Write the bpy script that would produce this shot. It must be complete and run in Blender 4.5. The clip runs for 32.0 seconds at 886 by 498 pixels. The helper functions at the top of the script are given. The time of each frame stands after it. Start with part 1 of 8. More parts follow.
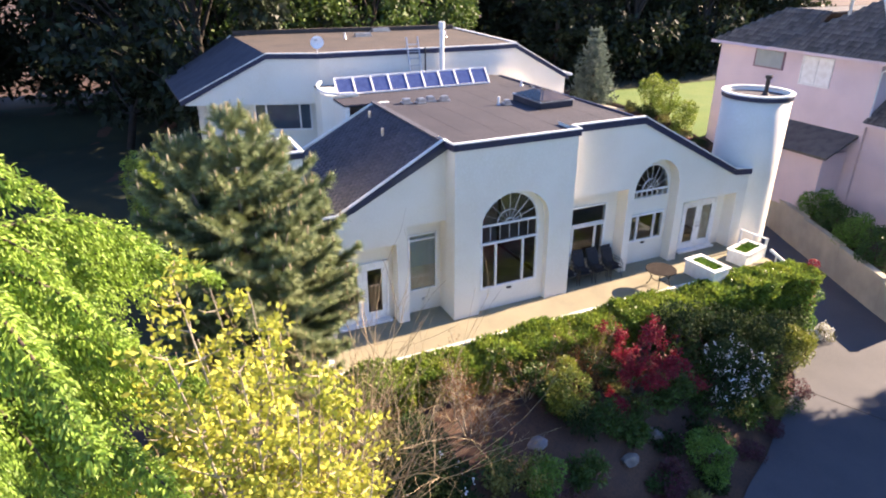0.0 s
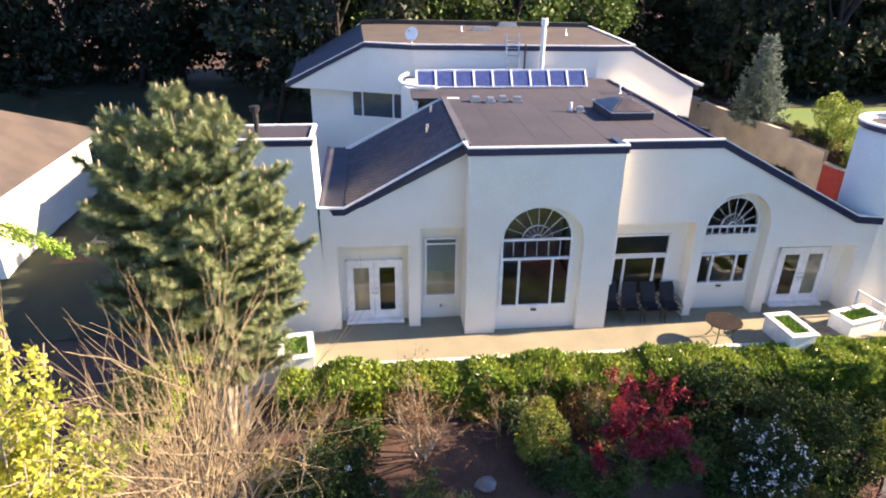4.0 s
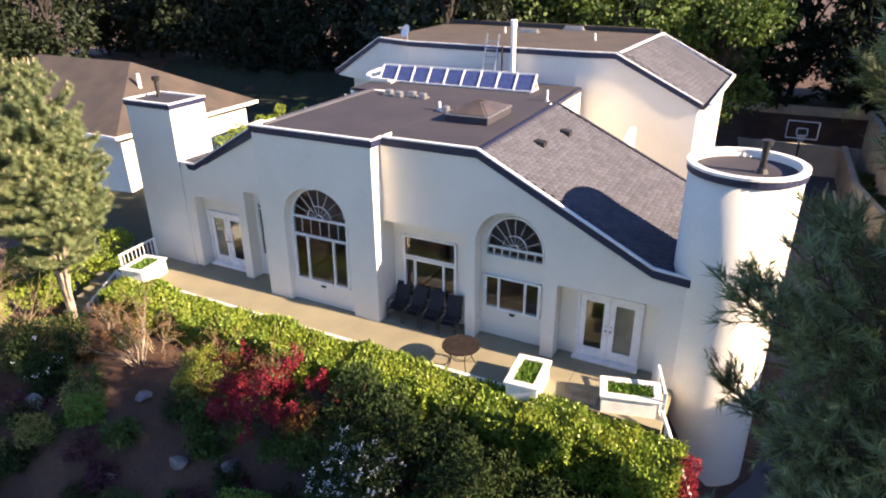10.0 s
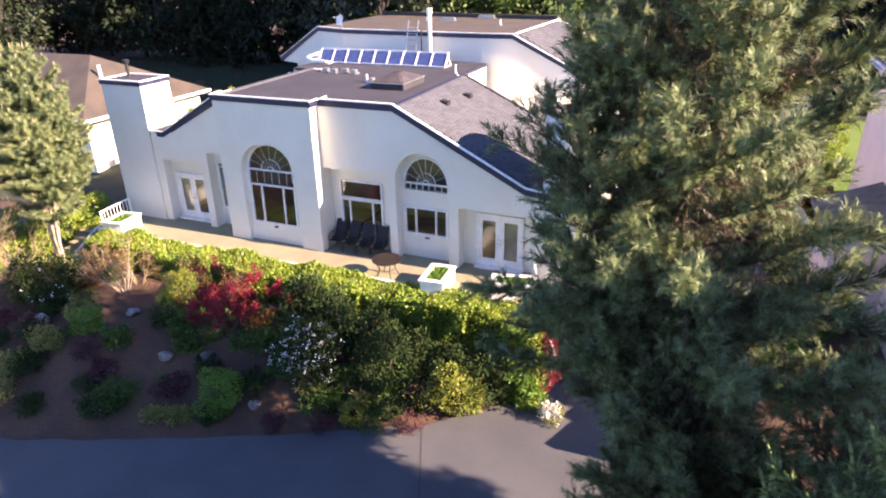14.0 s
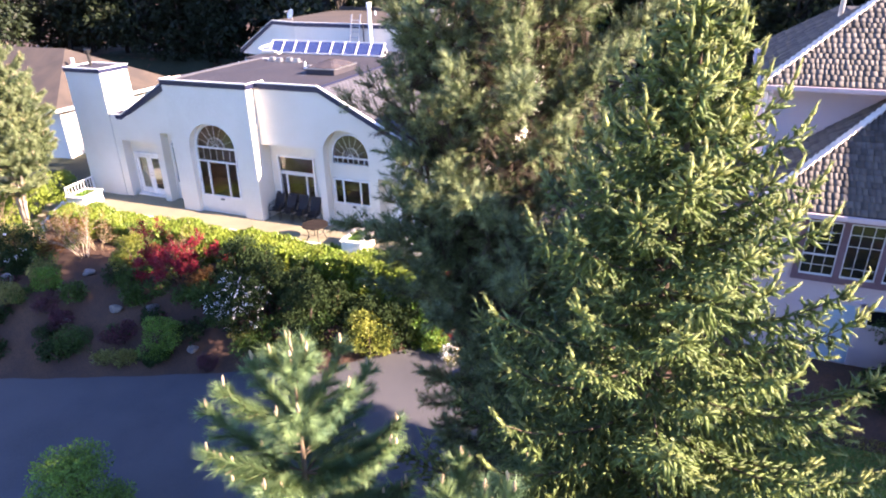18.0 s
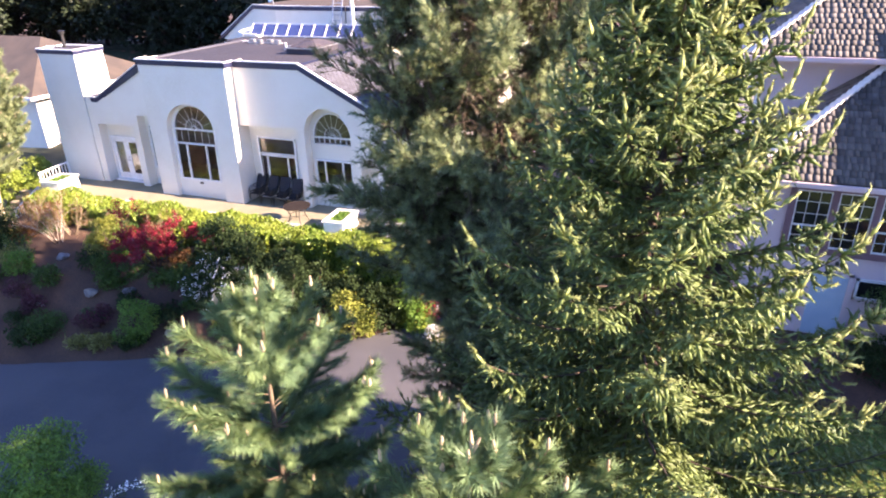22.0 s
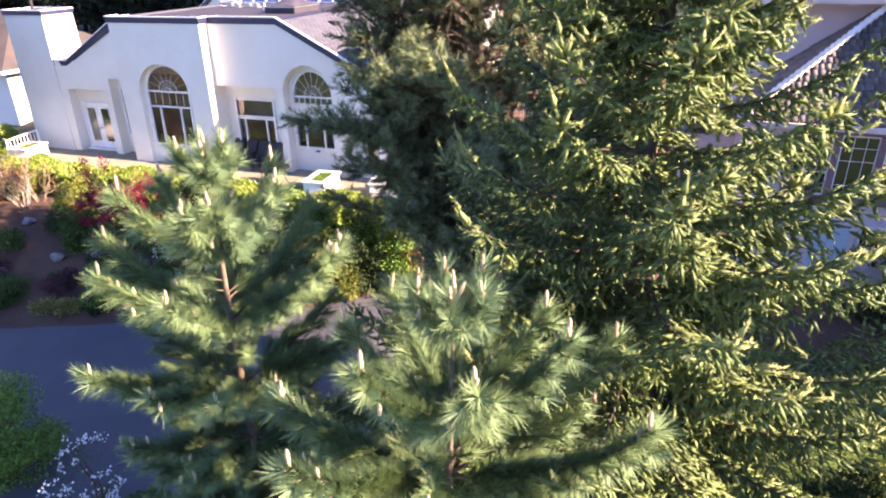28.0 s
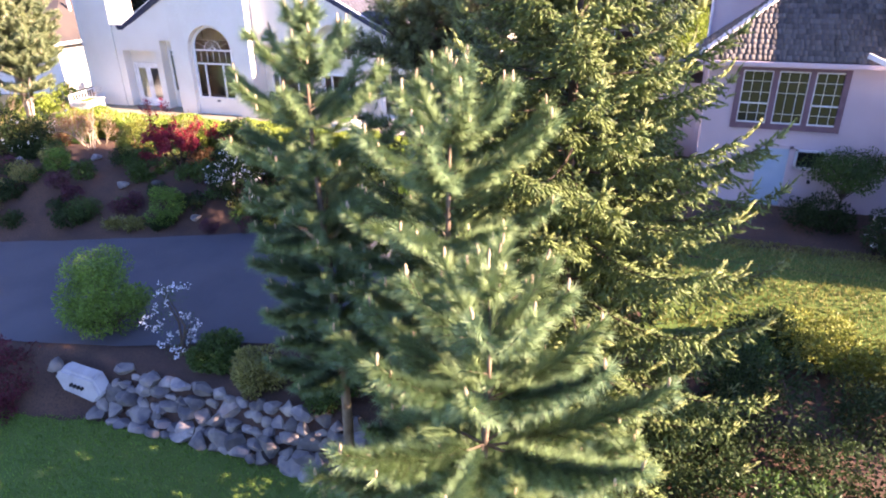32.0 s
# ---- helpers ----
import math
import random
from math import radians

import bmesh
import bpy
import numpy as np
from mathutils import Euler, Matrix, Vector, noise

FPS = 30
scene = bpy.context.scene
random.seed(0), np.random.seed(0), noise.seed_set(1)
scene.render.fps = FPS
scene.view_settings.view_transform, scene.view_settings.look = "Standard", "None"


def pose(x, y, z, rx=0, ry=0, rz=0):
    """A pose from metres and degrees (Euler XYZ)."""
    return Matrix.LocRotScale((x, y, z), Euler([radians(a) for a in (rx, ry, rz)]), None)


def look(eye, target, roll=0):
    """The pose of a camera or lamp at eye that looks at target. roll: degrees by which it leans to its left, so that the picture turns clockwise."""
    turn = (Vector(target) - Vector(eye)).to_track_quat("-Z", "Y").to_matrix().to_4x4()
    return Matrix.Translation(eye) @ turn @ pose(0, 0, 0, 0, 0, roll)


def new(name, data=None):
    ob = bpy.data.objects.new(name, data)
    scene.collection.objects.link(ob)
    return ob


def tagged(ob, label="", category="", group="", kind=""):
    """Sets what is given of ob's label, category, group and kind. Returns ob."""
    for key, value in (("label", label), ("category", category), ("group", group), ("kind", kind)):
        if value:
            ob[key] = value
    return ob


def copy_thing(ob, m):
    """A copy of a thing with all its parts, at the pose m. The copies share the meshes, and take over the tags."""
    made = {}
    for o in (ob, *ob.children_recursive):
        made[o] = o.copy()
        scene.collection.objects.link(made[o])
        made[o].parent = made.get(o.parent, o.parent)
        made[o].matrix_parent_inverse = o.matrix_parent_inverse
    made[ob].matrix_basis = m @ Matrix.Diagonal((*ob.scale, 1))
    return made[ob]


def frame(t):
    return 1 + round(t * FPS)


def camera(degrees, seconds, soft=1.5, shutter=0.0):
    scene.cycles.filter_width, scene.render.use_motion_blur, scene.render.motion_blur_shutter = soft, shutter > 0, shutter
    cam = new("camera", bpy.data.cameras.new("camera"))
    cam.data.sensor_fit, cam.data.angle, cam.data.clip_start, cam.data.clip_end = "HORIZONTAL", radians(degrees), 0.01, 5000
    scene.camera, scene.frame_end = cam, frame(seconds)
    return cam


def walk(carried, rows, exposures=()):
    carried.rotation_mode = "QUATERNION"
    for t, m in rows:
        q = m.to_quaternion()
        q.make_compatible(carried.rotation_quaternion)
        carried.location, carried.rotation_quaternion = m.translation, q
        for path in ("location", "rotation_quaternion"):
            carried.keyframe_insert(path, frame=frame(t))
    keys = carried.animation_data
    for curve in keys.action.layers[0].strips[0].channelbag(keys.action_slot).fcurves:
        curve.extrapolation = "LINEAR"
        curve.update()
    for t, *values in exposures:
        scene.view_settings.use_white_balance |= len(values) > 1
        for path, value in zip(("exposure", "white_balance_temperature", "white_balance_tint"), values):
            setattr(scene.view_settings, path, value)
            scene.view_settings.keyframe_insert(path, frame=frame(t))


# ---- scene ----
cam = camera(69.5, 32.0, 2.0)
PATH = [
    (0, (-8.426, -16.895, 11.322), (-7.648, -15.251, 10.49), 0.1),
    (0.5, (-8.054, -16.982, 11.324), (-7.363, -15.302, 10.488), 0.4),
    (1, (-7.437, -17.105, 11.359), (-6.857, -15.385, 10.519), 0.7),
    (1.5, (-6.566, -17.166, 11.317), (-6.025, -15.434, 10.476), 0.6),
    (2, (-5.592, -17.136, 11.216), (-5.068, -15.398, 10.377), 0.4),
    (2.5, (-4.576, -17.185, 11.181), (-4.062, -15.445, 10.34), 0.3),
    (3, (-3.653, -17.221, 11.163), (-3.191, -15.467, 10.32), 0.3),
    (3.5, (-3.144, -17.355, 11.219), (-2.817, -15.572, 10.373), 0.6),
    (5.5, (-0.396, -16.857, 11.166), (-0.422, -15.047, 10.316), 0.5),
    (6, (0.668, -16.521, 11.112), (0.606, -14.711, 10.265), 0.1),
    (6.5, (1.788, -16.2, 11.086), (1.706, -14.39, 10.238), -0.2),
    (7, (3.289, -15.909, 10.992), (3.189, -14.101, 10.144), -0.7),
    (7.5, (4.886, -15.686, 10.891), (4.775, -13.876, 10.047), -1.0),
    (8, (6.734, -15.575, 10.828), (6.55, -13.77, 9.985), -1.0),
    (8.5, (8.671, -15.542, 10.886), (8.202, -13.789, 10.044), -0.7),
    (9, (10.945, -15.552, 10.885), (10.19, -13.899, 10.049), -0.3),
    (9.5, (13.166, -15.289, 10.881), (12.335, -13.671, 10.049), -0.6),
    (10, (15.026, -15.216, 10.992), (14.18, -13.605, 10.162), -0.8),
    (10.5, (15.716, -15.544, 10.98), (14.868, -13.934, 10.149), -0.8),
    (11, (15.887, -15.907, 10.957), (15.038, -14.3, 10.122), -0.9),
    (11.5, (15.918, -16.301, 10.959), (15.074, -14.692, 10.124), -0.9),
    (12, (16.077, -16.54, 10.943), (15.238, -14.928, 10.108), -1.0),
    (12.5, (16.375, -16.984, 10.969), (15.569, -15.356, 10.133), -1.1),
    (13, (17.054, -17.824, 10.918), (16.285, -16.176, 10.085), -1.2),
    (13.5, (17.822, -18.889, 10.943), (17.086, -17.227, 10.109), -1.3),
    (14, (18.652, -19.961, 10.969), (17.928, -18.294, 10.135), -1.3),
    (14.5, (19.492, -20.501, 10.944), (18.764, -18.835, 10.111), -1.5),
    (15, (20.481, -20.775, 10.973), (19.753, -19.111, 10.135), -1.7),
    (15.5, (21.305, -20.972, 10.974), (20.582, -19.307, 10.135), -1.6),
    (17.5, (22.738, -21.781, 10.927), (22.013, -20.116, 10.09), -1.5),
    (18, (22.816, -21.814, 10.909), (22.103, -20.143, 10.071), -1.4),
    (18.5, (22.811, -21.806, 10.869), (22.12, -20.127, 10.029), -1.5),
    (19, (22.806, -21.781, 10.793), (22.122, -20.101, 9.952), -1.6),
    (19.5, (22.826, -21.781, 10.714), (22.143, -20.1, 9.872), -1.6),
    (20, (22.868, -21.803, 10.626), (22.187, -20.121, 9.784), -1.6),
    (20.5, (22.89, -21.822, 10.55), (22.209, -20.139, 9.709), -1.6),
    (21, (22.864, -21.759, 10.373), (22.183, -20.076, 9.534), -1.6),
    (21.5, (22.845, -21.71, 10.17), (22.167, -20.026, 9.331), -1.5),
    (22, (22.883, -21.671, 9.985), (22.205, -19.987, 9.146), -1.4),
    (22.5, (22.91, -21.666, 9.831), (22.234, -19.981, 8.991), -1.4),
    (23, (22.931, -21.728, 9.643), (22.256, -20.041, 8.807), -1.2),
    (23.5, (22.924, -21.703, 9.551), (22.252, -20.017, 8.709), -1.3),
    (24, (22.893, -21.702, 9.468), (22.223, -20.018, 8.622), -1.3),
    (24.5, (22.865, -21.676, 9.317), (22.2, -19.99, 8.472), -1.2),
    (25, (22.881, -21.663, 9.203), (22.218, -19.978, 8.355), -1.3),
    (25.5, (22.905, -21.653, 9.066), (22.242, -19.969, 8.215), -1.6),
    (27.5, (22.77, -21.639, 8.406), (22.131, -19.944, 7.558), -1.4),
    (28, (22.824, -21.38, 8.215), (22.18, -19.683, 7.376), -1.3),
    (28.5, (23.301, -21.815, 8.255), (22.648, -20.125, 7.409), -1.4),
    (29, (23.752, -22.754, 8.169), (23.099, -21.061, 7.326), -1.5),
    (29.5, (24.285, -24.179, 8.181), (23.62, -22.493, 7.336), -1.6),
    (30, (24.612, -25.378, 7.963), (23.943, -23.691, 7.122), -1.5),
    (30.5, (24.671, -25.889, 7.781), (24.004, -24.198, 6.945), -1.3),
    (31, (24.64, -25.956, 7.672), (23.972, -24.267, 6.834), -1.3),
    (31.5, (24.57, -25.911, 7.479), (23.905, -24.222, 6.64), -1.2),
    (32, (24.576, -25.87, 7.279), (23.906, -24.185, 6.435), -1.3),
]
walk(cam, [(t, look(eye, target, roll)) for t, eye, target, roll in PATH], [(0, 2.20, 6650, 27), (3, 2.20, 6700, 27), (6, 2.10, 6800, 26), (9, 1.94, 6800, 26), (11, 1.80, 6900, 27), (13, 2.14, 6800, 31), (15.5, 2.50, 6550, 36), (18, 2.60, 6350, 37), (25, 2.60, 6450, 39), (28, 2.64, 6500, 42), (32, 2.86, 6600, 45)])  # exposures

# ---------------------------------------------------------------- light
SUN = Vector((2.82, 0.085, 1.325)).normalized()
world = bpy.data.worlds.new("sky")
scene.world = world
world.use_nodes = True
_wn = world.node_tree
_sky = _wn.nodes.new("ShaderNodeTexSky")
_sky.sky_type = "NISHITA"
_sky.sun_disc = False
_sky.sun_elevation = math.asin(SUN.z)
_sky.sun_rotation = math.atan2(SUN.x, SUN.y)
_sky.air_density, _sky.dust_density, _sky.ozone_density = 1.0, 0.2, 6.5
_wn.links.new(_sky.outputs[0], _wn.nodes["Background"].inputs[0])
_wn.nodes["Background"].inputs[1].default_value = 0.085
_sun = bpy.data.lights.new("sun", "SUN")
_sun.energy, _sun.angle, _sun.color = 5.0, radians(0.55), (1.0, 0.85, 0.58)
sun_lamp = new("sun", _sun)
sun_lamp.matrix_basis = look(SUN * 120, (0, 0, 0))

# ---------------------------------------------------------------- materials
def material(name, colour, rough=0.8, second=None, scale=3.0, detail=6.0, bump=0.0, bump_scale=30.0, metal=0.0, fine=None, fine_scale=60.0,
             island=0.0, each=0.0, spec=None, through_light=0.0, mask=(0.4, 0.65)):
    """A surface: two colours mixed by coarse noise, a fine speckle over it, relief, and a spread from piece to piece."""
    m = bpy.data.materials.new(name)
    m.use_nodes = True
    t = m.node_tree
    b = t.nodes["Principled BSDF"]
    b.inputs["Roughness"].default_value, b.inputs["Metallic"].default_value = rough, metal
    if spec is not None:
        b.inputs["Specular IOR Level"].default_value = spec
    co = t.nodes.new("ShaderNodeTexCoord").outputs["Object"]

    def noise_at(s, d=4.0):
        n = t.nodes.new("ShaderNodeTexNoise")
        n.inputs["Scale"].default_value, n.inputs["Detail"].default_value = s, d
        t.links.new(co, n.inputs["Vector"])
        return n.outputs["Fac"]

    def mix(fac, a, c, how="MIX"):
        n = t.nodes.new("ShaderNodeMix")
        n.data_type, n.blend_type = "RGBA", how
        for socket, v in ((n.inputs[0], fac), (n.inputs[6], a), (n.inputs[7], c)):
            if isinstance(v, bpy.types.NodeSocket):
                t.links.new(v, socket)
            else:
                socket.default_value = (*v, 1) if isinstance(v, tuple) else v
        return n.outputs[2]

    def ramp(v, lo, hi):
        n = t.nodes.new("ShaderNodeMapRange")
        n.inputs[1].default_value, n.inputs[2].default_value = lo, hi
        t.links.new(v, n.inputs[0])
        return n.outputs[0]

    out = colour
    if second:
        out = mix(ramp(noise_at(scale, detail), *mask), out, second)
    if fine:
        out = mix(ramp(noise_at(fine_scale, 3.0), 0.45, 0.75), out, fine)
    if island or each:
        value = t.nodes.new("ShaderNodeNewGeometry").outputs["Random Per Island"] if island else t.nodes.new("ShaderNodeObjectInfo").outputs["Random"]
        h = t.nodes.new("ShaderNodeHueSaturation")
        spread = island or each
        n = t.nodes.new("ShaderNodeMapRange")
        n.inputs[3].default_value, n.inputs[4].default_value = 1 - spread, 1 + spread
        t.links.new(value, n.inputs[0])
        t.links.new(n.outputs[0], h.inputs["Value"])
        if isinstance(out, tuple):
            h.inputs["Color"].default_value = (*out, 1)
        else:
            t.links.new(out, h.inputs["Color"])
        out = h.outputs[0]
    if isinstance(out, tuple):
        b.inputs["Base Color"].default_value = (*out, 1)
    else:
        t.links.new(out, b.inputs["Base Color"])
    if bump:
        n = t.nodes.new("ShaderNodeBump")
        n.inputs["Strength"].default_value, n.inputs["Distance"].default_value = bump, 0.02
        t.links.new(noise_at(bump_scale, 6.0), n.inputs["Height"])
        t.links.new(n.outputs[0], b.inputs["Normal"])
    if through_light:
        tr = t.nodes.new("ShaderNodeBsdfTranslucent")
        ms = t.nodes.new("ShaderNodeMixShader")
        ms.inputs[0].default_value = through_light
        if isinstance(out, tuple):
            tr.inputs[0].default_value = (*out, 1)
        else:
            t.links.new(out, tr.inputs[0])
        t.links.new(b.outputs[0], ms.inputs[1])
        t.links.new(tr.outputs[0], ms.inputs[2])
        t.links.new(ms.outputs[0], t.nodes["Material Output"].inputs["Surface"])
    return m


def glass_material(name, tint, rough=0.02):
    m = bpy.data.materials.new(name)
    m.use_nodes = True
    b = m.node_tree.nodes["Principled BSDF"]
    b.inputs["Base Color"].default_value = (*tint, 1)
    b.inputs["Roughness"].default_value = rough
    b.inputs["Transmission Weight"].default_value = 1.0
    b.inputs["IOR"].default_value = 1.45
    return m


STUCCO = material("stucco", (0.79, 0.75, 0.655), 0.92, (0.73, 0.685, 0.58), 0.6, bump=0.25, bump_scale=45, fine=(0.82, 0.785, 0.70), fine_scale=25)
STUCCO_PINK = material("pink_stucco", (0.68, 0.555, 0.57), 0.92, (0.60, 0.485, 0.51), 0.5, bump=0.25, bump_scale=45)
WHITE = material("white_paint", (0.82, 0.82, 0.80), 0.45, (0.72, 0.71, 0.68), 4.0, bump=0.05)
NAVY = material("navy_trim", (0.012, 0.016, 0.050), 0.5, (0.018, 0.024, 0.062), 3.0, bump=0.05)
ROOF_FELT = material("roof_felt", (0.034, 0.031, 0.041), 0.85, (0.045, 0.040, 0.050), 0.7, bump=0.3, bump_scale=60, fine=(0.027, 0.025, 0.031), fine_scale=40)
ROOF_BROWN = material("roof_felt_brown", (0.080, 0.062, 0.050), 0.9, (0.055, 0.045, 0.040), 0.8, bump=0.3, bump_scale=60)
SHINGLE = material("asphalt_shingle", (0.066, 0.068, 0.086), 0.92, (0.050, 0.051, 0.067), 1.5, bump=0.12, bump_scale=80, each=0.18)
SHINGLE_FIELD = material("asphalt_shingle_field", (0.066, 0.068, 0.086), 0.92, (0.050, 0.051, 0.067), 1.5, bump=0.12, bump_scale=80, island=0.18)
SHAKE = material("cedar_shake", (0.105, 0.095, 0.088), 0.8, (0.062, 0.057, 0.056), 2.0, bump=0.4, bump_scale=30, each=0.4)
SHAKE_FIELD = material("cedar_shake_field", (0.105, 0.095, 0.088), 0.8, (0.062, 0.057, 0.056), 2.0, bump=0.4, bump_scale=30, island=0.4)
CONCRETE = material("patio_concrete", (0.27, 0.24, 0.155), 0.9, (0.21, 0.187, 0.125), 0.8, bump=0.2, bump_scale=40, fine=(0.30, 0.265, 0.175), fine_scale=30)
DRIVE = material("driveway_aggregate", (0.078, 0.078, 0.089), 0.85, (0.056, 0.057, 0.068), 0.45, bump=0.35, bump_scale=60, fine=(0.094, 0.092, 0.098), fine_scale=45)
WALL_STONE = material("retaining_wall_render", (0.48, 0.43, 0.33), 0.92, (0.36, 0.32, 0.25), 0.8, bump=0.3, bump_scale=20)
SOIL = material("bark_mulch", (0.075, 0.040, 0.028), 0.97, (0.115, 0.060, 0.036), 0.8, bump=0.8, bump_scale=25, fine=(0.040, 0.026, 0.019), fine_scale=20)
GRASS = material("lawn_grass", (0.085, 0.150, 0.020), 0.9, (0.115, 0.165, 0.024), 0.5, bump=0.7, bump_scale=30, fine=(0.07, 0.15, 0.025), fine_scale=18)
GRASS_BLADE = material("grass_blades", (0.14, 0.27, 0.035), 0.7, island=0.35, through_light=0.3)
ROCK = material("garden_rock", (0.13, 0.12, 0.125), 0.9, (0.27, 0.235, 0.20), 2.5, bump=0.9, bump_scale=9, each=0.5)
BARK = material("bark", (0.10, 0.068, 0.048), 0.95, (0.05, 0.036, 0.028), 6.0, bump=0.8, bump_scale=14)
BARK_YOUNG = material("young_pine_bark", (0.20, 0.15, 0.10), 0.9, (0.12, 0.085, 0.055), 5.0, bump=0.6, bump_scale=14)
# darker bark copy for the woods, their shade put into the colour
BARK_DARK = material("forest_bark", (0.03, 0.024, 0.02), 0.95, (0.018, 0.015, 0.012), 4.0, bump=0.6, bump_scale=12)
BARK_PALE = material("pale_bark", (0.42, 0.36, 0.28), 0.9, (0.24, 0.19, 0.14), 5.0, bump=0.6, bump_scale=14)
TWIG = material("dry_twigs", (0.36, 0.28, 0.17), 0.9, (0.22, 0.16, 0.10), 3.0)
DARK_GLASS = material("dark_window_glass", (0.012, 0.014, 0.016), 0.03, (0.02, 0.022, 0.02), 0.8, spec=0.5)
# the sky's reflection is put into this blue-grey pane colour
SKY_GLASS = material("sky_toned_window_glass", (0.045, 0.065, 0.085), 0.04, (0.06, 0.085, 0.105), 1.2, spec=0.8)
# back lawn and wood floor, with their shade put into this dark colour
SHADE_GROUND = material("shade_toned_ground", (0.022, 0.032, 0.015), 0.95, (0.032, 0.040, 0.018), 0.6, bump=0.9, bump_scale=12, fine=(0.02, 0.028, 0.014), fine_scale=9)
ROOM_GLASS = glass_material("clear_glass", (0.93, 0.96, 0.95))
BLIND = material("window_blind", (0.26, 0.31, 0.31), 0.6, (0.30, 0.34, 0.34), 2.0)
CURTAIN = material("curtain", (0.45, 0.40, 0.30), 0.9, (0.35, 0.31, 0.22), 2.0)
ROOM_DARK = material("room_interior", (0.26, 0.23, 0.19), 0.9, (0.16, 0.14, 0.12), 1.0)
SOLAR = material("solar_cells", (0.045, 0.065, 0.17), 0.12, (0.06, 0.085, 0.21), 6.0, spec=0.6)
METAL = material("galvanised_metal", (0.55, 0.55, 0.55), 0.35, (0.42, 0.42, 0.42), 6.0, metal=0.8)
BLACK_METAL = material("black_metal", (0.015, 0.015, 0.016), 0.5, (0.03, 0.028, 0.026), 8.0, spec=0.4)
BLACK_MESH = material("black_sling_fabric", (0.012, 0.012, 0.016), 0.75, (0.022, 0.022, 0.028), 20.0)
TABLE_TOP = material("table_top", (0.020, 0.015, 0.014), 0.8, (0.034, 0.026, 0.023), 6.0, fine=(0.028, 0.023, 0.021), fine_scale=30, spec=0.1)
WOOD = material("weathered_boards", (0.33, 0.27, 0.18), 0.85, (0.24, 0.19, 0.12), 3.0, bump=0.3, bump_scale=12, each=0.15)
DOOR_BLUE = material("pale_blue_door", (0.42, 0.55, 0.66), 0.6, (0.36, 0.50, 0.62), 2.0)
MAUVE = material("mauve_trim", (0.22, 0.13, 0.15), 0.7, (0.18, 0.10, 0.12), 3.0)
RED_PAINT = material("red_boards", (0.30, 0.035, 0.03), 0.7, (0.22, 0.03, 0.03), 3.0)


def leaf(name, colour, spread=0.35, second=None, rough=0.55, through_light=0.25, spec=0.35):
    return material(name, colour, rough, second, 0.9, island=spread, through_light=through_light, spec=spec)


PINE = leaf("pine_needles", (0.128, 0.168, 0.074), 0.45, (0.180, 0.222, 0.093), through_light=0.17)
# paler copy of the pine needles, sunlight put into the colour
PINE_LIT = leaf("sunlit_pine_needles", (0.165, 0.215, 0.100), 0.5, (0.235, 0.275, 0.125), through_light=0.22)
PINE_YOUNG = leaf("young_pine_needles", (0.17, 0.25, 0.10), 0.4, (0.12, 0.20, 0.095), through_light=0.2)
CANDLE = leaf("pine_candles", (0.50, 0.40, 0.26), 0.25)
SPRUCE = leaf("spruce_needles", (0.095, 0.140, 0.042), 0.4, (0.14, 0.185, 0.050), through_light=0.08)
DRY_NEEDLE = leaf("dry_inner_needles", (0.085, 0.060, 0.034), 0.5, (0.055, 0.048, 0.030), through_light=0.05)
SPRUCE_TIP = leaf("spruce_tips", (0.30, 0.335, 0.12), 0.35, (0.22, 0.27, 0.09))
BLUE_SPRUCE = leaf("blue_spruce_needles", (0.22, 0.28, 0.23), 0.3, (0.16, 0.21, 0.17))
CEDAR = leaf("cedar_fronds", (0.27, 0.40, 0.058), 0.45, (0.17, 0.28, 0.045), through_light=0.3)
YELLOW_LEAF = leaf("yellow_green_leaves", (0.47, 0.46, 0.075), 0.4, (0.34, 0.38, 0.06), through_light=0.4)
LAUREL = leaf("laurel_leaves", (0.165, 0.25, 0.038), 0.5, (0.27, 0.32, 0.045), rough=0.4, spec=0.4)
SHRUB = leaf("shrub_leaves", (0.048, 0.098, 0.020), 0.4, (0.07, 0.13, 0.025))
SHRUB_BRIGHT = leaf("bright_shrub_leaves", (0.12, 0.23, 0.035), 0.35)
SHRUB_YELLOW = leaf("golden_shrub_leaves", (0.23, 0.25, 0.04), 0.4, (0.11, 0.155, 0.03))
RHODO = leaf("rhododendron_leaves", (0.034, 0.058, 0.020), 0.4, rough=0.75, spec=0.15)
MAPLE_RED = leaf("red_maple_leaves", (0.30, 0.024, 0.042), 0.4, (0.17, 0.018, 0.030), through_light=0.35)
HEATHER = leaf("purple_heather", (0.12, 0.036, 0.052), 0.4, (0.07, 0.03, 0.035))
BLOSSOM = leaf("white_blossom", (0.80, 0.80, 0.80), 0.12)
ORANGE_LEAF = leaf("rusty_leaves", (0.22, 0.10, 0.035), 0.4, (0.16, 0.09, 0.03))
OLIVE_LEAF = leaf("olive_leaves", (0.26, 0.25, 0.07), 0.4, (0.18, 0.18, 0.05))
# two leaf tones: woods' shade and edge sunlight are put into the colours
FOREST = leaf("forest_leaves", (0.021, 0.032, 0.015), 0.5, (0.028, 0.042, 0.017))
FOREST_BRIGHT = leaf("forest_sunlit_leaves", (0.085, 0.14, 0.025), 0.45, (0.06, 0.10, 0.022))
ARBOR = leaf("arborvitae_sprays", (0.20, 0.28, 0.04), 0.35, (0.26, 0.32, 0.05))
PLUM = leaf("plum_leaves", (0.12, 0.02, 0.03), 0.4)

# ---------------------------------------------------------------- tools
def thing(name, at, label, category, group="", kind=""):
    ob = new(name)
    ob.location = at
    ob.empty_display_size = 0.2
    return tagged(ob, label, category, group, kind)


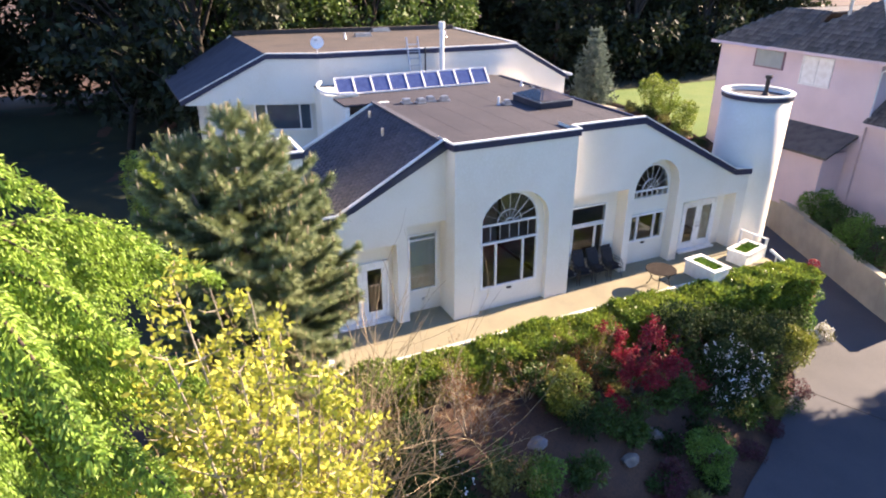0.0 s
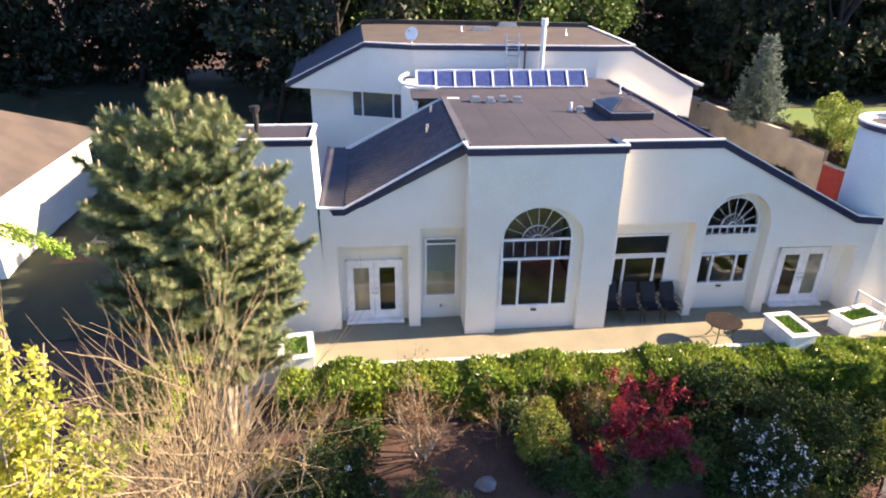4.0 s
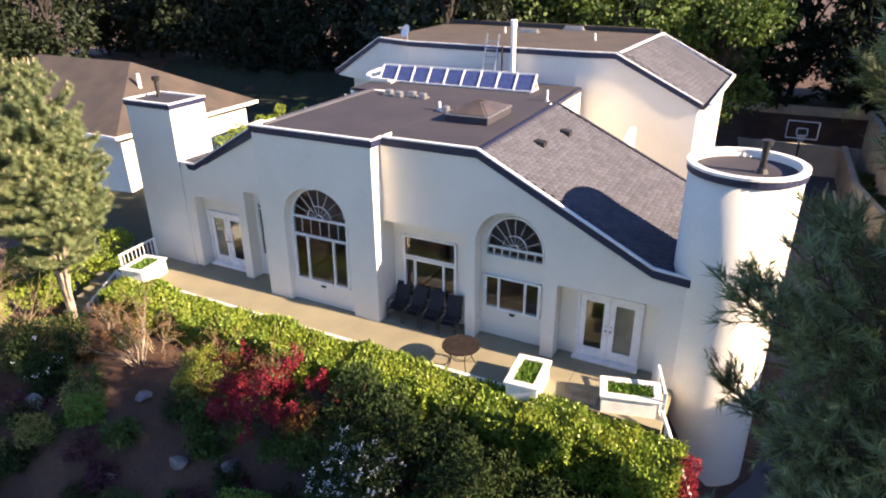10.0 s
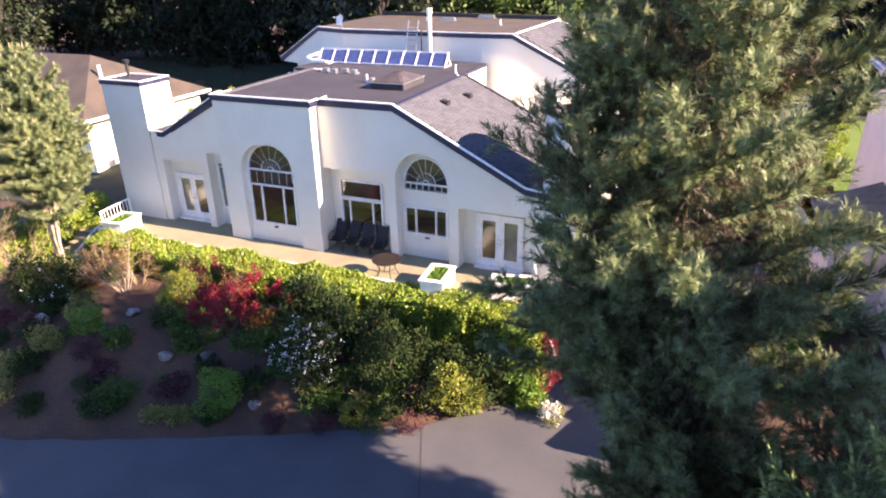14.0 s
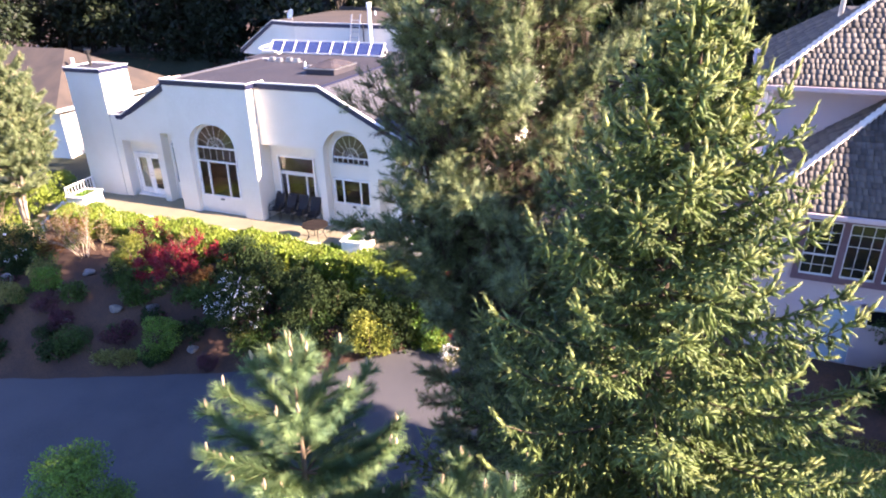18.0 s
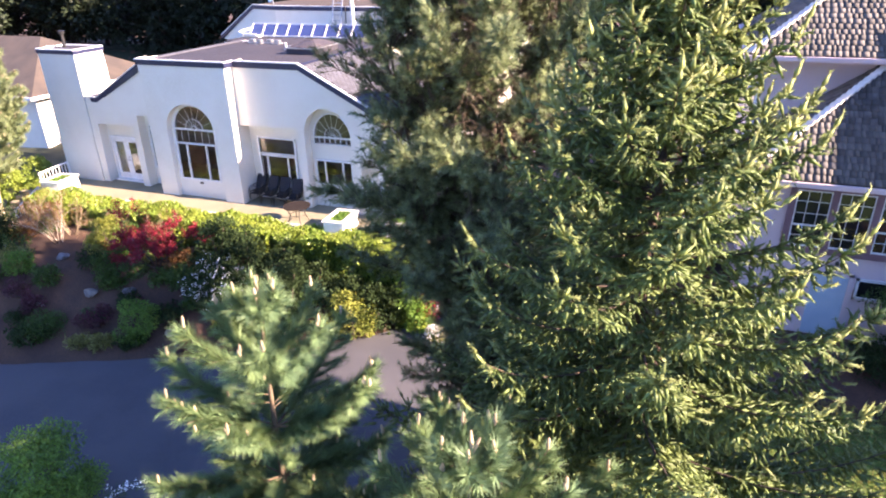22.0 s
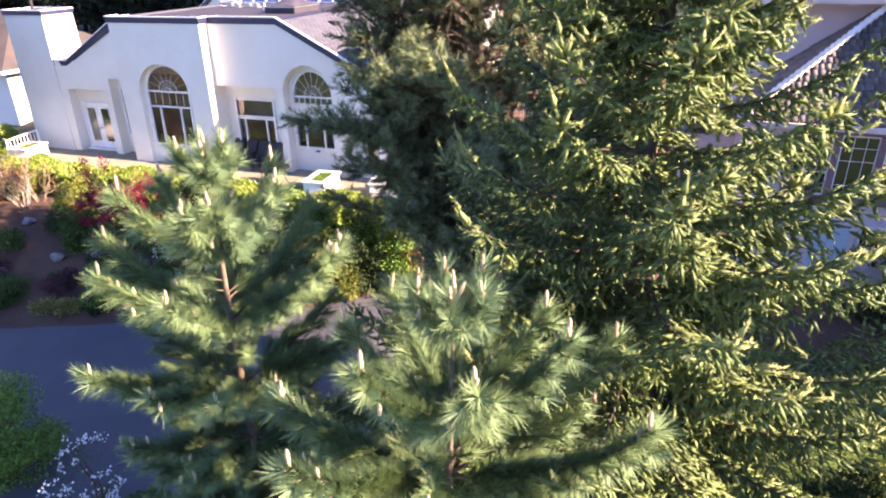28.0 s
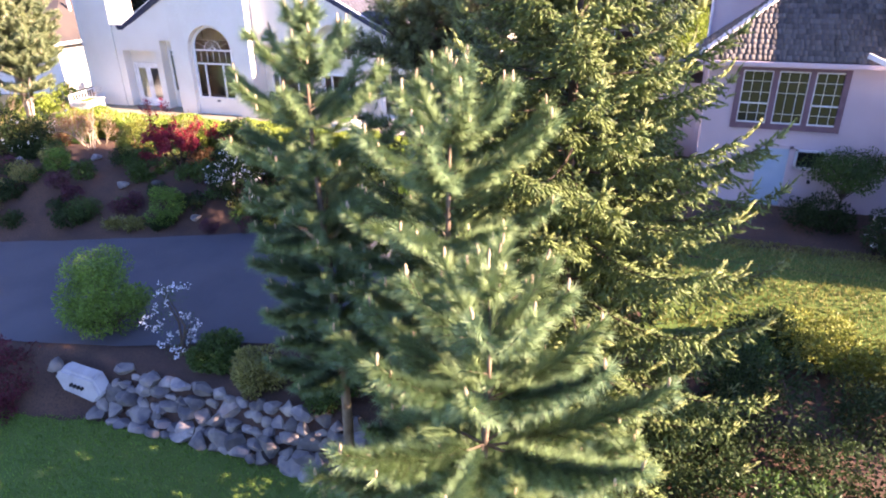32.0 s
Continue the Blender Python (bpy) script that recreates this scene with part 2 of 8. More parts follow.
def root_of(ob):
    while ob.parent:
        ob = ob.parent
    return ob


def link_mesh(name, mesh, mat, parent=None, label="", kind=""):
    if mat and not mesh.materials:
        mesh.materials.append(mat)
    ob = new(name, mesh)
    if parent:
        ob.parent = parent
    return tagged(ob, label, kind=kind)


def part(name, bm, mat, parent, label="", kind="", smooth=False):
    """Links a bmesh, drawn in the world's metres, as one mesh under a thing or a part."""
    base = Vector(root_of(parent).location) if parent else Vector((0, 0, 0))
    bmesh.ops.recalc_face_normals(bm, faces=bm.faces[:])
    for v in bm.verts:
        v.co -= base
    mesh = bpy.data.meshes.new(name)
    bm.to_mesh(mesh)
    bm.free()
    if smooth:
        mesh.shade_smooth()
    return link_mesh(name, mesh, mat, parent, label, kind)


def box(bm, x0, x1, y0, y1, z0, z1, bevel=0.0):
    r = bmesh.ops.create_cube(bm, size=1.0)["verts"]
    for v in r:
        v.co = Vector((x0 + (v.co.x + 0.5) * (x1 - x0), y0 + (v.co.y + 0.5) * (y1 - y0), z0 + (v.co.z + 0.5) * (z1 - z0)))
    if bevel:
        bmesh.ops.bevel(bm, geom=list({e for v in r for e in v.link_edges}), offset=bevel, segments=2, affect="EDGES")
    return bm


def square_ring(bm, x0, x1, y0, y1, t, z0, z1, bevel=0.0):
    """A closed rectangular frame of width t, outside x0..x1 and y0..y1."""
    rows = []
    for o, z in ((0, z0), (0, z1), (t, z1), (t, z0)):
        rows.append([bm.verts.new(p) for p in ((x0 + o, y0 + o, z), (x1 - o, y0 + o, z), (x1 - o, y1 - o, z), (x0 + o, y1 - o, z))])
    for a, b in zip(rows, rows[1:] + rows[:1]):
        for i in range(4):
            bm.faces.new((a[i], a[(i + 1) % 4], b[(i + 1) % 4], b[i]))
    if bevel:
        bmesh.ops.bevel(bm, geom=bm.edges[:], offset=bevel, segments=2, affect="EDGES")
    return bm


def boxed(*a, **k):
    return box(bmesh.new(), *a, **k)


def beam(bm, a, b, w, h, up=(0, 0, 1)):
    """A straight bar of section w by h from a to b."""
    a, b = Vector(a), Vector(b)
    d = (b - a).normalized()
    s = d.cross(Vector(up))
    s = s.normalized() if s.length > 1e-4 else Vector((1, 0, 0))
    u = s.cross(d)
    ring = [(-w / 2, -h / 2), (w / 2, -h / 2), (w / 2, h / 2), (-w / 2, h / 2)]
    va = [bm.verts.new(a + s * p + u * q) for p, q in ring]
    vb = [bm.verts.new(b + s * p + u * q) for p, q in ring]
    for i in range(4):
        bm.faces.new((va[i], va[(i + 1) % 4], vb[(i + 1) % 4], vb[i]))
    bm.faces.new(va[::-1])
    bm.faces.new(vb)
    return bm


def cyl(bm, a, b, r0, r1=None, sides=12):
    a, b = Vector(a), Vector(b)
    d = (b - a).normalized()
    s = d.orthogonal().normalized()
    u = d.cross(s)
    r1 = r0 if r1 is None else r1
    va, vb = [], []
    for i in range(sides):
        q = 2 * math.pi * i / sides
        w = s * math.cos(q) + u * math.sin(q)
        va.append(bm.verts.new(a + w * r0))
        vb.append(bm.verts.new(b + w * r1))
    for i in range(sides):
        bm.faces.new((va[i], va[(i + 1) % sides], vb[(i + 1) % sides], vb[i]))
    bm.faces.new(va[::-1])
    bm.faces.new(vb)
    return bm


def poly(bm, points):
    return bm.faces.new([bm.verts.new(p) for p in points])


def prism(bm, points, lift):
    """A flat polygon thickened by the vector lift."""
    lift = Vector(lift)
    a = [bm.verts.new(p) for p in points]
    b = [bm.verts.new(Vector(p) + lift) for p in points]
    bm.faces.new(a[::-1])
    bm.faces.new(b)
    n = len(a)
    for i in range(n):
        bm.faces.new((a[i], a[(i + 1) % n], b[(i + 1) % n], b[i]))
    return bm


def np_mesh(name, verts, faces):
    """A mesh from arrays: verts (n, 3) and faces (m, k), all with k corners."""
    verts, faces = np.asarray(verts, np.float32), np.asarray(faces, np.int32)
    m, k = faces.shape
    mesh = bpy.data.meshes.new(name)
    mesh.vertices.add(len(verts))
    mesh.vertices.foreach_set("co", verts.ravel())
    mesh.loops.add(m * k)
    mesh.loops.foreach_set("vertex_index", faces.ravel())
    mesh.polygons.add(m)
    mesh.polygons.foreach_set("loop_start", np.arange(0, m * k, k, dtype=np.int32))
    mesh.update(calc_edges=True)
    return mesh


def unit(v):
    return v / np.maximum(np.linalg.norm(v, axis=-1, keepdims=True), 1e-9)


def leaf_mesh(name, at, ahead, length, width, rng, twist=1.0):
    """Small folded leaves: at (n, 3), the way each points (n, 3), lengths and widths (n)."""
    n = len(at)
    ahead = unit(ahead)
    side = unit(np.cross(ahead, unit(rng.normal(0, 1, (n, 3)) * twist + (0, 0, 1.0))))
    fold = np.cross(side, ahead)
    L, W = np.broadcast_to(length, n)[:, None], np.broadcast_to(width, n)[:, None]
    v = np.stack([at, at + ahead * L * 0.45 + side * W / 2 + fold * W * 0.18, at + ahead * L, at + ahead * L * 0.45 - side * W / 2 + fold * W * 0.18], 1)
    return np_mesh(name, v.reshape(-1, 3), np.arange(4 * n).reshape(n, 4))


def needle_mesh(name, at, ahead, shoot, count, length, width, rng, spread=1.0):
    """Shoots set with needles: each shoot at (n, 3) runs along ahead for shoot metres with count needles about it."""
    n = len(at)
    ahead = unit(np.repeat(ahead, count, 0))
    base = np.repeat(at, count, 0) + ahead * (rng.random((n * count, 1)) * np.repeat(np.broadcast_to(shoot, n), count)[:, None])
    out = rng.normal(0, 1, (n * count, 3))
    out = unit(out - ahead * (out * ahead).sum(1, keepdims=True))
    way = unit(ahead * rng.uniform(0.5, 1.3, (n * count, 1)) + out * spread)
    side = np.cross(way, out)
    side = unit(side + 1e-6)
    L = length * rng.uniform(0.7, 1.2, (n * count, 1))
    v = np.stack([base - side * width / 2, base + side * width / 2, base + way * L], 1)
    return np_mesh(name, v.reshape(-1, 3), np.arange(3 * n * count).reshape(-1, 3))


class Limbs:
    """Gathers tapered, bent branches and turns them into one mesh."""

    def __init__(self, sides=6):
        self.v, self.f, self.sides = [], [], sides

    def add(self, points, radii):
        p = np.asarray(points, float)
        d = unit(np.gradient(p, axis=0))
        ref = np.where(np.abs(d[:, 2:3]) > 0.9, [[1.0, 0, 0]], [[0, 0, 1.0]])
        s = unit(np.cross(d, ref))
        u = np.cross(s, d)
        q = np.linspace(0, 2 * np.pi, self.sides, endpoint=False)
        r = np.broadcast_to(radii, len(p))[:, None, None]
        ring = p[:, None] + r * (np.cos(q)[None, :, None] * s[:, None] + np.sin(q)[None, :, None] * u[:, None])
        start = sum(len(x) for x in self.v)
        self.v.append(ring.reshape(-1, 3))
        i, j = np.meshgrid(np.arange(len(p) - 1), np.arange(self.sides), indexing="ij")
        k = (j + 1) % self.sides
        a = start + i * self.sides
        self.f.append(np.stack([a + j, a + k, a + self.sides + k, a + self.sides + j], -1).reshape(-1, 4))

    def mesh(self, name):
        m = np_mesh(name, np.concatenate(self.v), np.concatenate(self.f))
        m.shade_smooth()
        return m


def bend(a, way, length, n, rng, wobble=0.12, lift=0.0):
    """Points of a branch that starts at a, wanders a little and bends up (or down) as it goes."""
    pts, d = [np.array(a, float)], unit(np.array(way, float))
    for _ in range(n):
        d = unit(d + rng.normal(0, wobble, 3) + (0, 0, lift))
        pts.append(pts[-1] + d * length / n)
    return np.array(pts)

# ---------------------------------------------------------------- ground
DRIVE_Z, LAWN_Z = -2.9, -4.2
NORTH_EDGE = [(-70, -32.0), (-30, -20.5), (-10, -13.2), (0, -10.4), (4.1, -8.7), (7.6, -7.1), (11.4, -5.1), (14.3, -2.4), (16.4, 1.5), (17.0, 8.0)]
SOUTH_EDGE = [(-70, -40.0), (-30, -27.5), (-10, -20.0), (0, -16.9), (7.0, -15.6), (10.0, -14.8), (13.5, -13.4), (17.0, -12.4), (22.0, -11.0), (40.0, -9.0)]
ROCK_LINE = [(-70, -41.5), (-10, -21.0), (0, -17.8), (8.0, -16.3), (10.0, -15.9), (18.0, -15.7), (40.0, -15.5)]


def along(line, x):
    return float(np.interp(x, [p[0] for p in line], [p[1] for p in line]))


def wall_x(y):
    """The line of the wall along the court's eastern side."""
    return float(np.interp(y, [-12.4, -11, -3, 6, 12, 18, 25, 34], [17.3, 21.9, 19.2, 23.4, 22.8, 22.2, 20.9, 20.6]))


def ease(v, lo, hi):
    v = min(1.0, max(0.0, (v - lo) / (hi - lo)))
    return v * v * (3 - 2 * v)


def ground_z(x, y):
    """The lie of the land: house terrace, planted bank, driveway and court, lower lawn, the neighbours' gardens."""
    north, south = along(NORTH_EDGE, x), along(SOUTH_EDGE, x)
    if x < 17.0:
        top = -0.85 if x > -6.5 else -1.2 - 0.06 * min(20, -6.5 - x)
        back = ease(y, 1.0, 14.0) if x < -4 else ease(y, -1.0, 0.0)
        top += (0.8 if x > -4 else 0.5) * back
        z = DRIVE_Z + (top - DRIVE_Z) * ease(y, north + 0.2, north + 4.6)
        z += (DRIVE_Z - z) * ease(x, 14.1, 16.2) * ease(y, -2.4, 0.5)
        z += (DRIVE_Z - z) * ease(x, 12.9, 13.1) * ease(y, 8.2, 8.8)
    else:
        z = DRIVE_Z
    if x > 17.0:
        wall = wall_x(y)
        bank = ease(x, wall + 0.3, wall + 1.2) * ease(y, -9.5, -6.0)
        z = DRIVE_Z + bank * (1.7 + 2.6 * ease(y, 6, 17))
        z += (-1.45 - z) * ease(x, 23.5, 26.0) * ease(y, -8.0, -4.0) * (1 - ease(y, 4, 8))
    if y < south:
        z = DRIVE_Z + (LAWN_Z - DRIVE_Z) * ease(along(ROCK_LINE, x) - y, -0.35, 0.45) * (1 - ease(x, 17, 21))
    if y > 34:
        z = z + (0.6 - z) * ease(y, 34, 38)
    if x < -18:
        z += 0.0
    return z


def sheet(name, xs, ys, height, mat, lift=0.0, keep=None):
    verts, index, faces = [], {}, []
    for i, x in enumerate(xs):
        for j, y in enumerate(ys):
            index[i, j] = len(verts)
            verts.append((x, y, height(x, y) + lift))
    for i in range(len(xs) - 1):
        for j in range(len(ys) - 1):
            if keep is None or keep((xs[i] + xs[i + 1]) / 2, (ys[j] + ys[j + 1]) / 2):
                faces.append((index[i, j], index[i + 1, j], index[i + 1, j + 1], index[i, j + 1]))
    used = sorted({k for f in faces for k in f})
    to = {k: n for n, k in enumerate(used)}
    m = np_mesh(name, [verts[k] for k in used], [[to[k] for k in f] for f in faces])
    m.shade_smooth()
    m.materials.append(mat)
    return m


def rough_ground(x, y):
    if y < -45:
        return LAWN_Z - 0.2
    if abs(x) > 60 or y > 70:
        return -1.5
    n = noise.noise((x * 0.35, y * 0.35, 0.3)) * 0.10 + noise.noise((x * 1.3, y * 1.3, 3.0)) * 0.04
    free = max(ease(y, along(NORTH_EDGE, x) + 0.8, along(NORTH_EDGE, x) + 2.4) * (1 - ease(x, 13.5, 14.5)), ease(along(SOUTH_EDGE, x) - y, 0.8, 2.0))
    free *= 1 - ease(along(ROCK_LINE, x) - y, -0.4, 0.2)
    return ground_z(x, y) + n * free - 0.03 - 0.12 * ease(along(ROCK_LINE, x) - y, 0.6, 1.6)


GX = [-2000, -600, -200, -90] + [x for x in np.arange(-60, 60.1, 0.8)] + [90, 200, 600, 2000]
GY = [-2000, -600, -200, -80] + [y for y in np.arange(-45, 70.1, 0.8)] + [100, 200, 600, 2000]
tagged(link_mesh("ground", sheet("ground", GX, GY, rough_ground, SOIL), SOIL), "dark bark mulch and soil ground under the garden", "ground", kind="structure")


def drive_mesh():
    """Concrete slab of the driveway: strips between its curved edges, then the court up the side of the house."""
    verts, faces = [], []

    def strip(rows):
        start = len(verts)
        k = len(rows[0])
        for r in rows:
            verts.extend(r)
        for i in range(len(rows) - 1):
            for n in range(k - 1):
                a = start + i * k + n
                faces.append((a, a + k, a + k + 1, a + 1))

    rows = []
    for x in np.arange(-60, 17.01, 0.35):
        s, n = along(SOUTH_EDGE, x), along(NORTH_EDGE, x) + 0.10 * noise.noise((x * 0.9, 0.0, 0.0))
        rows.append([(x, s + (n - s) * k / 6, DRIVE_Z + 0.02) for k in range(7)])
    strip(rows)
    rows = []
    for y in np.arange(-12.4, 33.6, 0.35):
        wall = wall_x(y)
        rows.append([(17.0 + (wall - 17.0) * k / 4, y, DRIVE_Z + 0.02) for k in (4, 3, 2, 1, 0)])
    strip(rows)
    rows = [[(17.0 - 2.0 * k, y, DRIVE_Z + 0.02) for k in range(3)] for y in np.arange(8.0, 33.6, 0.5)]
    strip(rows)
    m = np_mesh("driveway", verts, faces)
    m.shade_smooth()
    return m


driveway = tagged(link_mesh("driveway", drive_mesh(), DRIVE), "grey exposed aggregate concrete driveway, cracked, half in shade", "driveway", kind="structure")


def joint(a, b):
    bm = bmesh.new()
    beam(bm, (*a, DRIVE_Z + 0.024), (*b, DRIVE_Z + 0.024), 0.035, 0.008)
    part("expansion_joint", bm, material("joint_filler", (0.05, 0.045, 0.04), 0.95) if "joint_filler" not in bpy.data.materials else bpy.data.materials["joint_filler"], driveway)


joint((11.4, -5.3), (13.4, -10.0))


# lawns: the lower lawn by the rocks, the back lawn and the neighbour's strip
def lawn(name, xs, ys, keep, label):
    ob = link_mesh(name, sheet(name, xs, ys, lambda x, y: ground_z(x, y), GRASS, 0.02, keep), GRASS)
    return tagged(ob, label, "lawn", kind="structure")


def lower_lawn():
    """The lawn below the rocks, in strips that follow its curved upper edge."""
    xs, cols = np.arange(-60, 60.1, 0.6), np.linspace(0, 1, 34) ** 1.7
    verts = []
    for x in xs:
        top = along(ROCK_LINE, x) - 0.45 + 0.12 * noise.noise((x * 0.7, 4.0, 0.0))
        for c in cols:
            y = top + (-75.0 - top) * c
            verts.append((x, y, ground_z(x, y) + 0.02))
    n = len(cols)
    faces = [(i * n + k + 1, (i + 1) * n + k + 1, (i + 1) * n + k, i * n + k) for i in range(len(xs) - 1) for k in range(n - 1)]
    m = np_mesh("lawn", verts, faces)
    m.shade_smooth()
    return m


tagged(link_mesh("lawn", lower_lawn(), GRASS), "green mown lawn below the rocks, dappled with shade", "lawn", kind="structure")
# shaded ground behind the house and in the east, darkened by colour
_dark_back = sheet("ground_cover", np.arange(-48, 10, 0.8), np.arange(3.2, 42, 0.8), lambda x, y: ground_z(x, y) + 0.08 * noise.noise((x, y, 1.0)), SHADE_GROUND, 0.03, lambda x, y: x < -5.4 or y > 21.5)
_dark_east = sheet("ground_cover", np.arange(24, 60, 0.8), np.arange(25.2, 44, 0.8), lambda x, y: ground_z(x, y) + 0.08 * noise.noise((x, y, 1.0)), SHADE_GROUND, 0.03)
tagged(link_mesh("ground_cover", _dark_east, SHADE_GROUND), "ground under the eastern woods, shade put into its dark colour", "ground cover", kind="structure")
tagged(link_mesh("ground_cover", _dark_back, SHADE_GROUND), "lawn behind the house, shade put into its dark colour", "ground cover", kind="structure")
lawn("lawn", np.arange(23.8, 50, 0.8), np.arange(13, 25.5, 0.8), lambda x, y: True, "sunlit neighbouring lawn")
lawn("lawn", np.arange(24.0, 46, 0.8), np.arange(-11, -4.6, 0.8), lambda x, y: y > -9.5 + 0.12 * (x - 26), "yellow-green grass strip beside the pink house")

# blades on the lower lawn
_rng = np.random.default_rng(5)
_p = np.stack([_rng.normal(11, 6.0, 60000), -16 - np.abs(_rng.normal(0, 6.0, 60000))], 1)
_p = _p[[y < along(ROCK_LINE, x) - 0.4 for x, y in _p]]
_at = np.array([(x, y, ground_z(x, y) + 0.01) for x, y in _p])
_way = _rng.normal(0, 0.4, (len(_at), 3)) + (0, 0, 1)
tagged(link_mesh("grass", leaf_mesh("grass", _at, _way, _rng.uniform(0.05, 0.12, len(_at)), 0.02, _rng), GRASS_BLADE), "short green grass blades on the lawn", "grass", kind="stuff")

# grey path across the shaded back lawn
_bm = bmesh.new()
for _i in range(12):
    _x = -30 + _i * 2.0
    box(_bm, _x + 0.02, _x + 1.98, 11.0, 12.2, ground_z(_x, 11.5) - 0.1, ground_z(_x, 11.5) + 0.05, 0.02)
tagged(part("path", _bm, CONCRETE, None), "grey concrete path across the shaded back lawn", "path", kind="structure")


# cream retaining wall along the court, stepping up to the back
def retaining_wall(name, points, top, thick, label):
    ob = thing(name, (*points[0], DRIVE_Z), label, "retaining wall", kind="structure")
    for (a, b), (za, zb) in zip(zip(points, points[1:]), zip(top, top[1:])):
        n = max(1, int((Vector(b) - Vector(a)).length / 2.6))
        for i in range(n):
            p, q = Vector(a).lerp(Vector(b), i / n), Vector(a).lerp(Vector(b), (i + 0.994) / n)
            z = za + (zb - za) * (i + 0.5) / n
            bm = bmesh.new()
            beam(bm, (*p, (DRIVE_Z + z) / 2 - 0.1), (*q, (DRIVE_Z + z) / 2 - 0.1), thick, z - DRIVE_Z + 0.2)
            part("wall_panel", bm, WALL_STONE, ob)
            bm = bmesh.new()
            beam(bm, (*p, z + 0.04), (*q, z + 0.04), thick + 0.08, 0.08)
            part("coping", bm, WALL_STONE, ob)
    return ob


retaining_wall("retaining_wall", [(18.6, -4.5), (19.2, -3.0), (23.4, 6.0), (22.8, 12.0), (22.2, 18.0), (20.9, 25.0), (20.6, 33.5)], [-1.6, -1.3, -1.0, 0.3, 1.5, 1.6, 1.6], 0.25, "cream rendered retaining wall in stepped panels")
retaining_wall("retaining_wall", [(20.5, 33.6), (10.0, 33.6)], [-0.9, -0.9], 0.25, "cream rendered low wall across the back court")
retaining_wall("retaining_wall", [(21.4, 16.0), (20.9, 19.0), (19.7, 25.0), (19.5, 33.3)], [-0.9, -0.7, -0.7, -0.7], 0.25, "lower cream wall under an ivy-filled strip")
retaining_wall("retaining_wall", [(24.4, 37.5), (2.0, 37.5)], [0.9, 0.9], 0.25, "pale upper garden wall under dark trees")

# ---------------------------------------------------------------- the white house
house = thing("house", (4.5, 6.0, 0.0), "large white stucco house with navy roof trim and arched windows", "house")


def wall_panel(bm, x0, x1, floor, top, front, back, openings, steps=0.08):
    """A wall facing -y between x0 and x1: front(z) gives its face, back(z) the bottom of its recesses.
    openings: (xa, xb, za, zb) with zb a number or a function of x."""
    cuts = {round(x0, 4), round(x1, 4)}
    for xa, xb, za, zb in openings:
        n = max(2, int((xb - xa) / steps)) if callable(zb) else 1
        cuts |= {round(xa + (xb - xa) * i / n, 4) for i in range(n + 1)}
    for k in KINKS:
        if x0 < k < x1:
            cuts.add(k)
    cuts = sorted(c for c in cuts if x0 - 1e-6 <= c <= x1 + 1e-6)

    def face(*pts):
        bm.faces.new([bm.verts.new(p) for p in pts])

    for xa, xb in zip(cuts, cuts[1:]):
        mid = (xa + xb) / 2
        spans = sorted((o for o in openings if o[0] < mid < o[1]), key=lambda o: o[2])
        low = [(floor, floor)]
        for o in spans:
            za, zt = o[2], (o[3] if callable(o[3]) else (lambda x, v=o[3]: v))
            low.append((za, (zt(xa), zt(xb))))
        edges, start = [], (floor, floor)
        for za, ends in low[1:]:
            edges.append((start, (za, za)))
            for zl, zr in ((za, za), ends):
                face((xa, front(zl), zl), (xb, front(zr), zr), (xb, back(zr), zr), (xa, back(zl), zl))
            start = ends
        edges.append((start, (top(xa), top(xb))))
        for (al, ar), (bl, br) in edges:
            if max(bl - al, br - ar) < 1e-5:
                continue
            n = max(1, int((bl - al) / 1.2))
            for i in range(n):
                p, q, r, s = (al + (bl - al) * i / n, ar + (br - ar) * i / n, ar + (br - ar) * (i + 1) / n, al + (bl - al) * (i + 1) / n)
                face((xa, front(p), p), (xb, front(q), q), (xb, front(r), r), (xa, front(s), s))
    for xa, xb, za, zb in openings:
        for x in (xa, xb):
            z = zb(x) if callable(zb) else zb
            if z - za > 0.02:
                face((x, front(za), za), (x, front(z), z), (x, back(z), z), (x, back(za), za))
    return bm


EAVE_Z, TOP_Z, KINK_L, KINK_R, EAVE_L, EAVE_R = 4.15, 6.13, -0.10, 7.85, -3.66, 12.95
KINKS = (KINK_L, KINK_R, EAVE_L, EAVE_R)


def roofline(x):
    return float(np.interp(x, [-4.6, EAVE_L, KINK_L, KINK_R, EAVE_R, 14.2], [EAVE_Z, EAVE_Z, TOP_Z, TOP_Z, 3.52, 3.40]))


def arch(cx, r, spring, rise):
    return lambda x: spring + rise * math.sqrt(max(0.0, 1 - ((x - cx) / r) ** 2))


def bay_front(z):
    return 0.012 * z


def bay_back(z):
    return 0.20 + 0.037 * z


def left_front(z):
    return 0.60 + 0.025 * z


def right_front(z):
    return 0.53 + 0.006 * z


# left wing, the projecting bay, right wing
_bm = wall_panel(bmesh.new(), -4.4, 0.0, -0.9, roofline, left_front, lambda z: 1.12, [(-3.95, -1.76, -0.06, 2.9), (-1.38, -0.004, -0.06, 3.45)])
wall_panel(_bm, -4.3, 0.0, -0.06, lambda x: 3.6, lambda z: 1.12, lambda z: 1.24, [(-3.72, -1.98, 0.06, 2.22), (-1.19, -0.19, 0.88, 2.92)])
part("wall", _bm, STUCCO, house)
_bm = wall_panel(bmesh.new(), 0.0, 4.62, -0.9, lambda x: TOP_Z, bay_front, bay_back, [(0.97, 3.64, -0.06, arch(2.305, 1.335, 3.12, 1.19))])
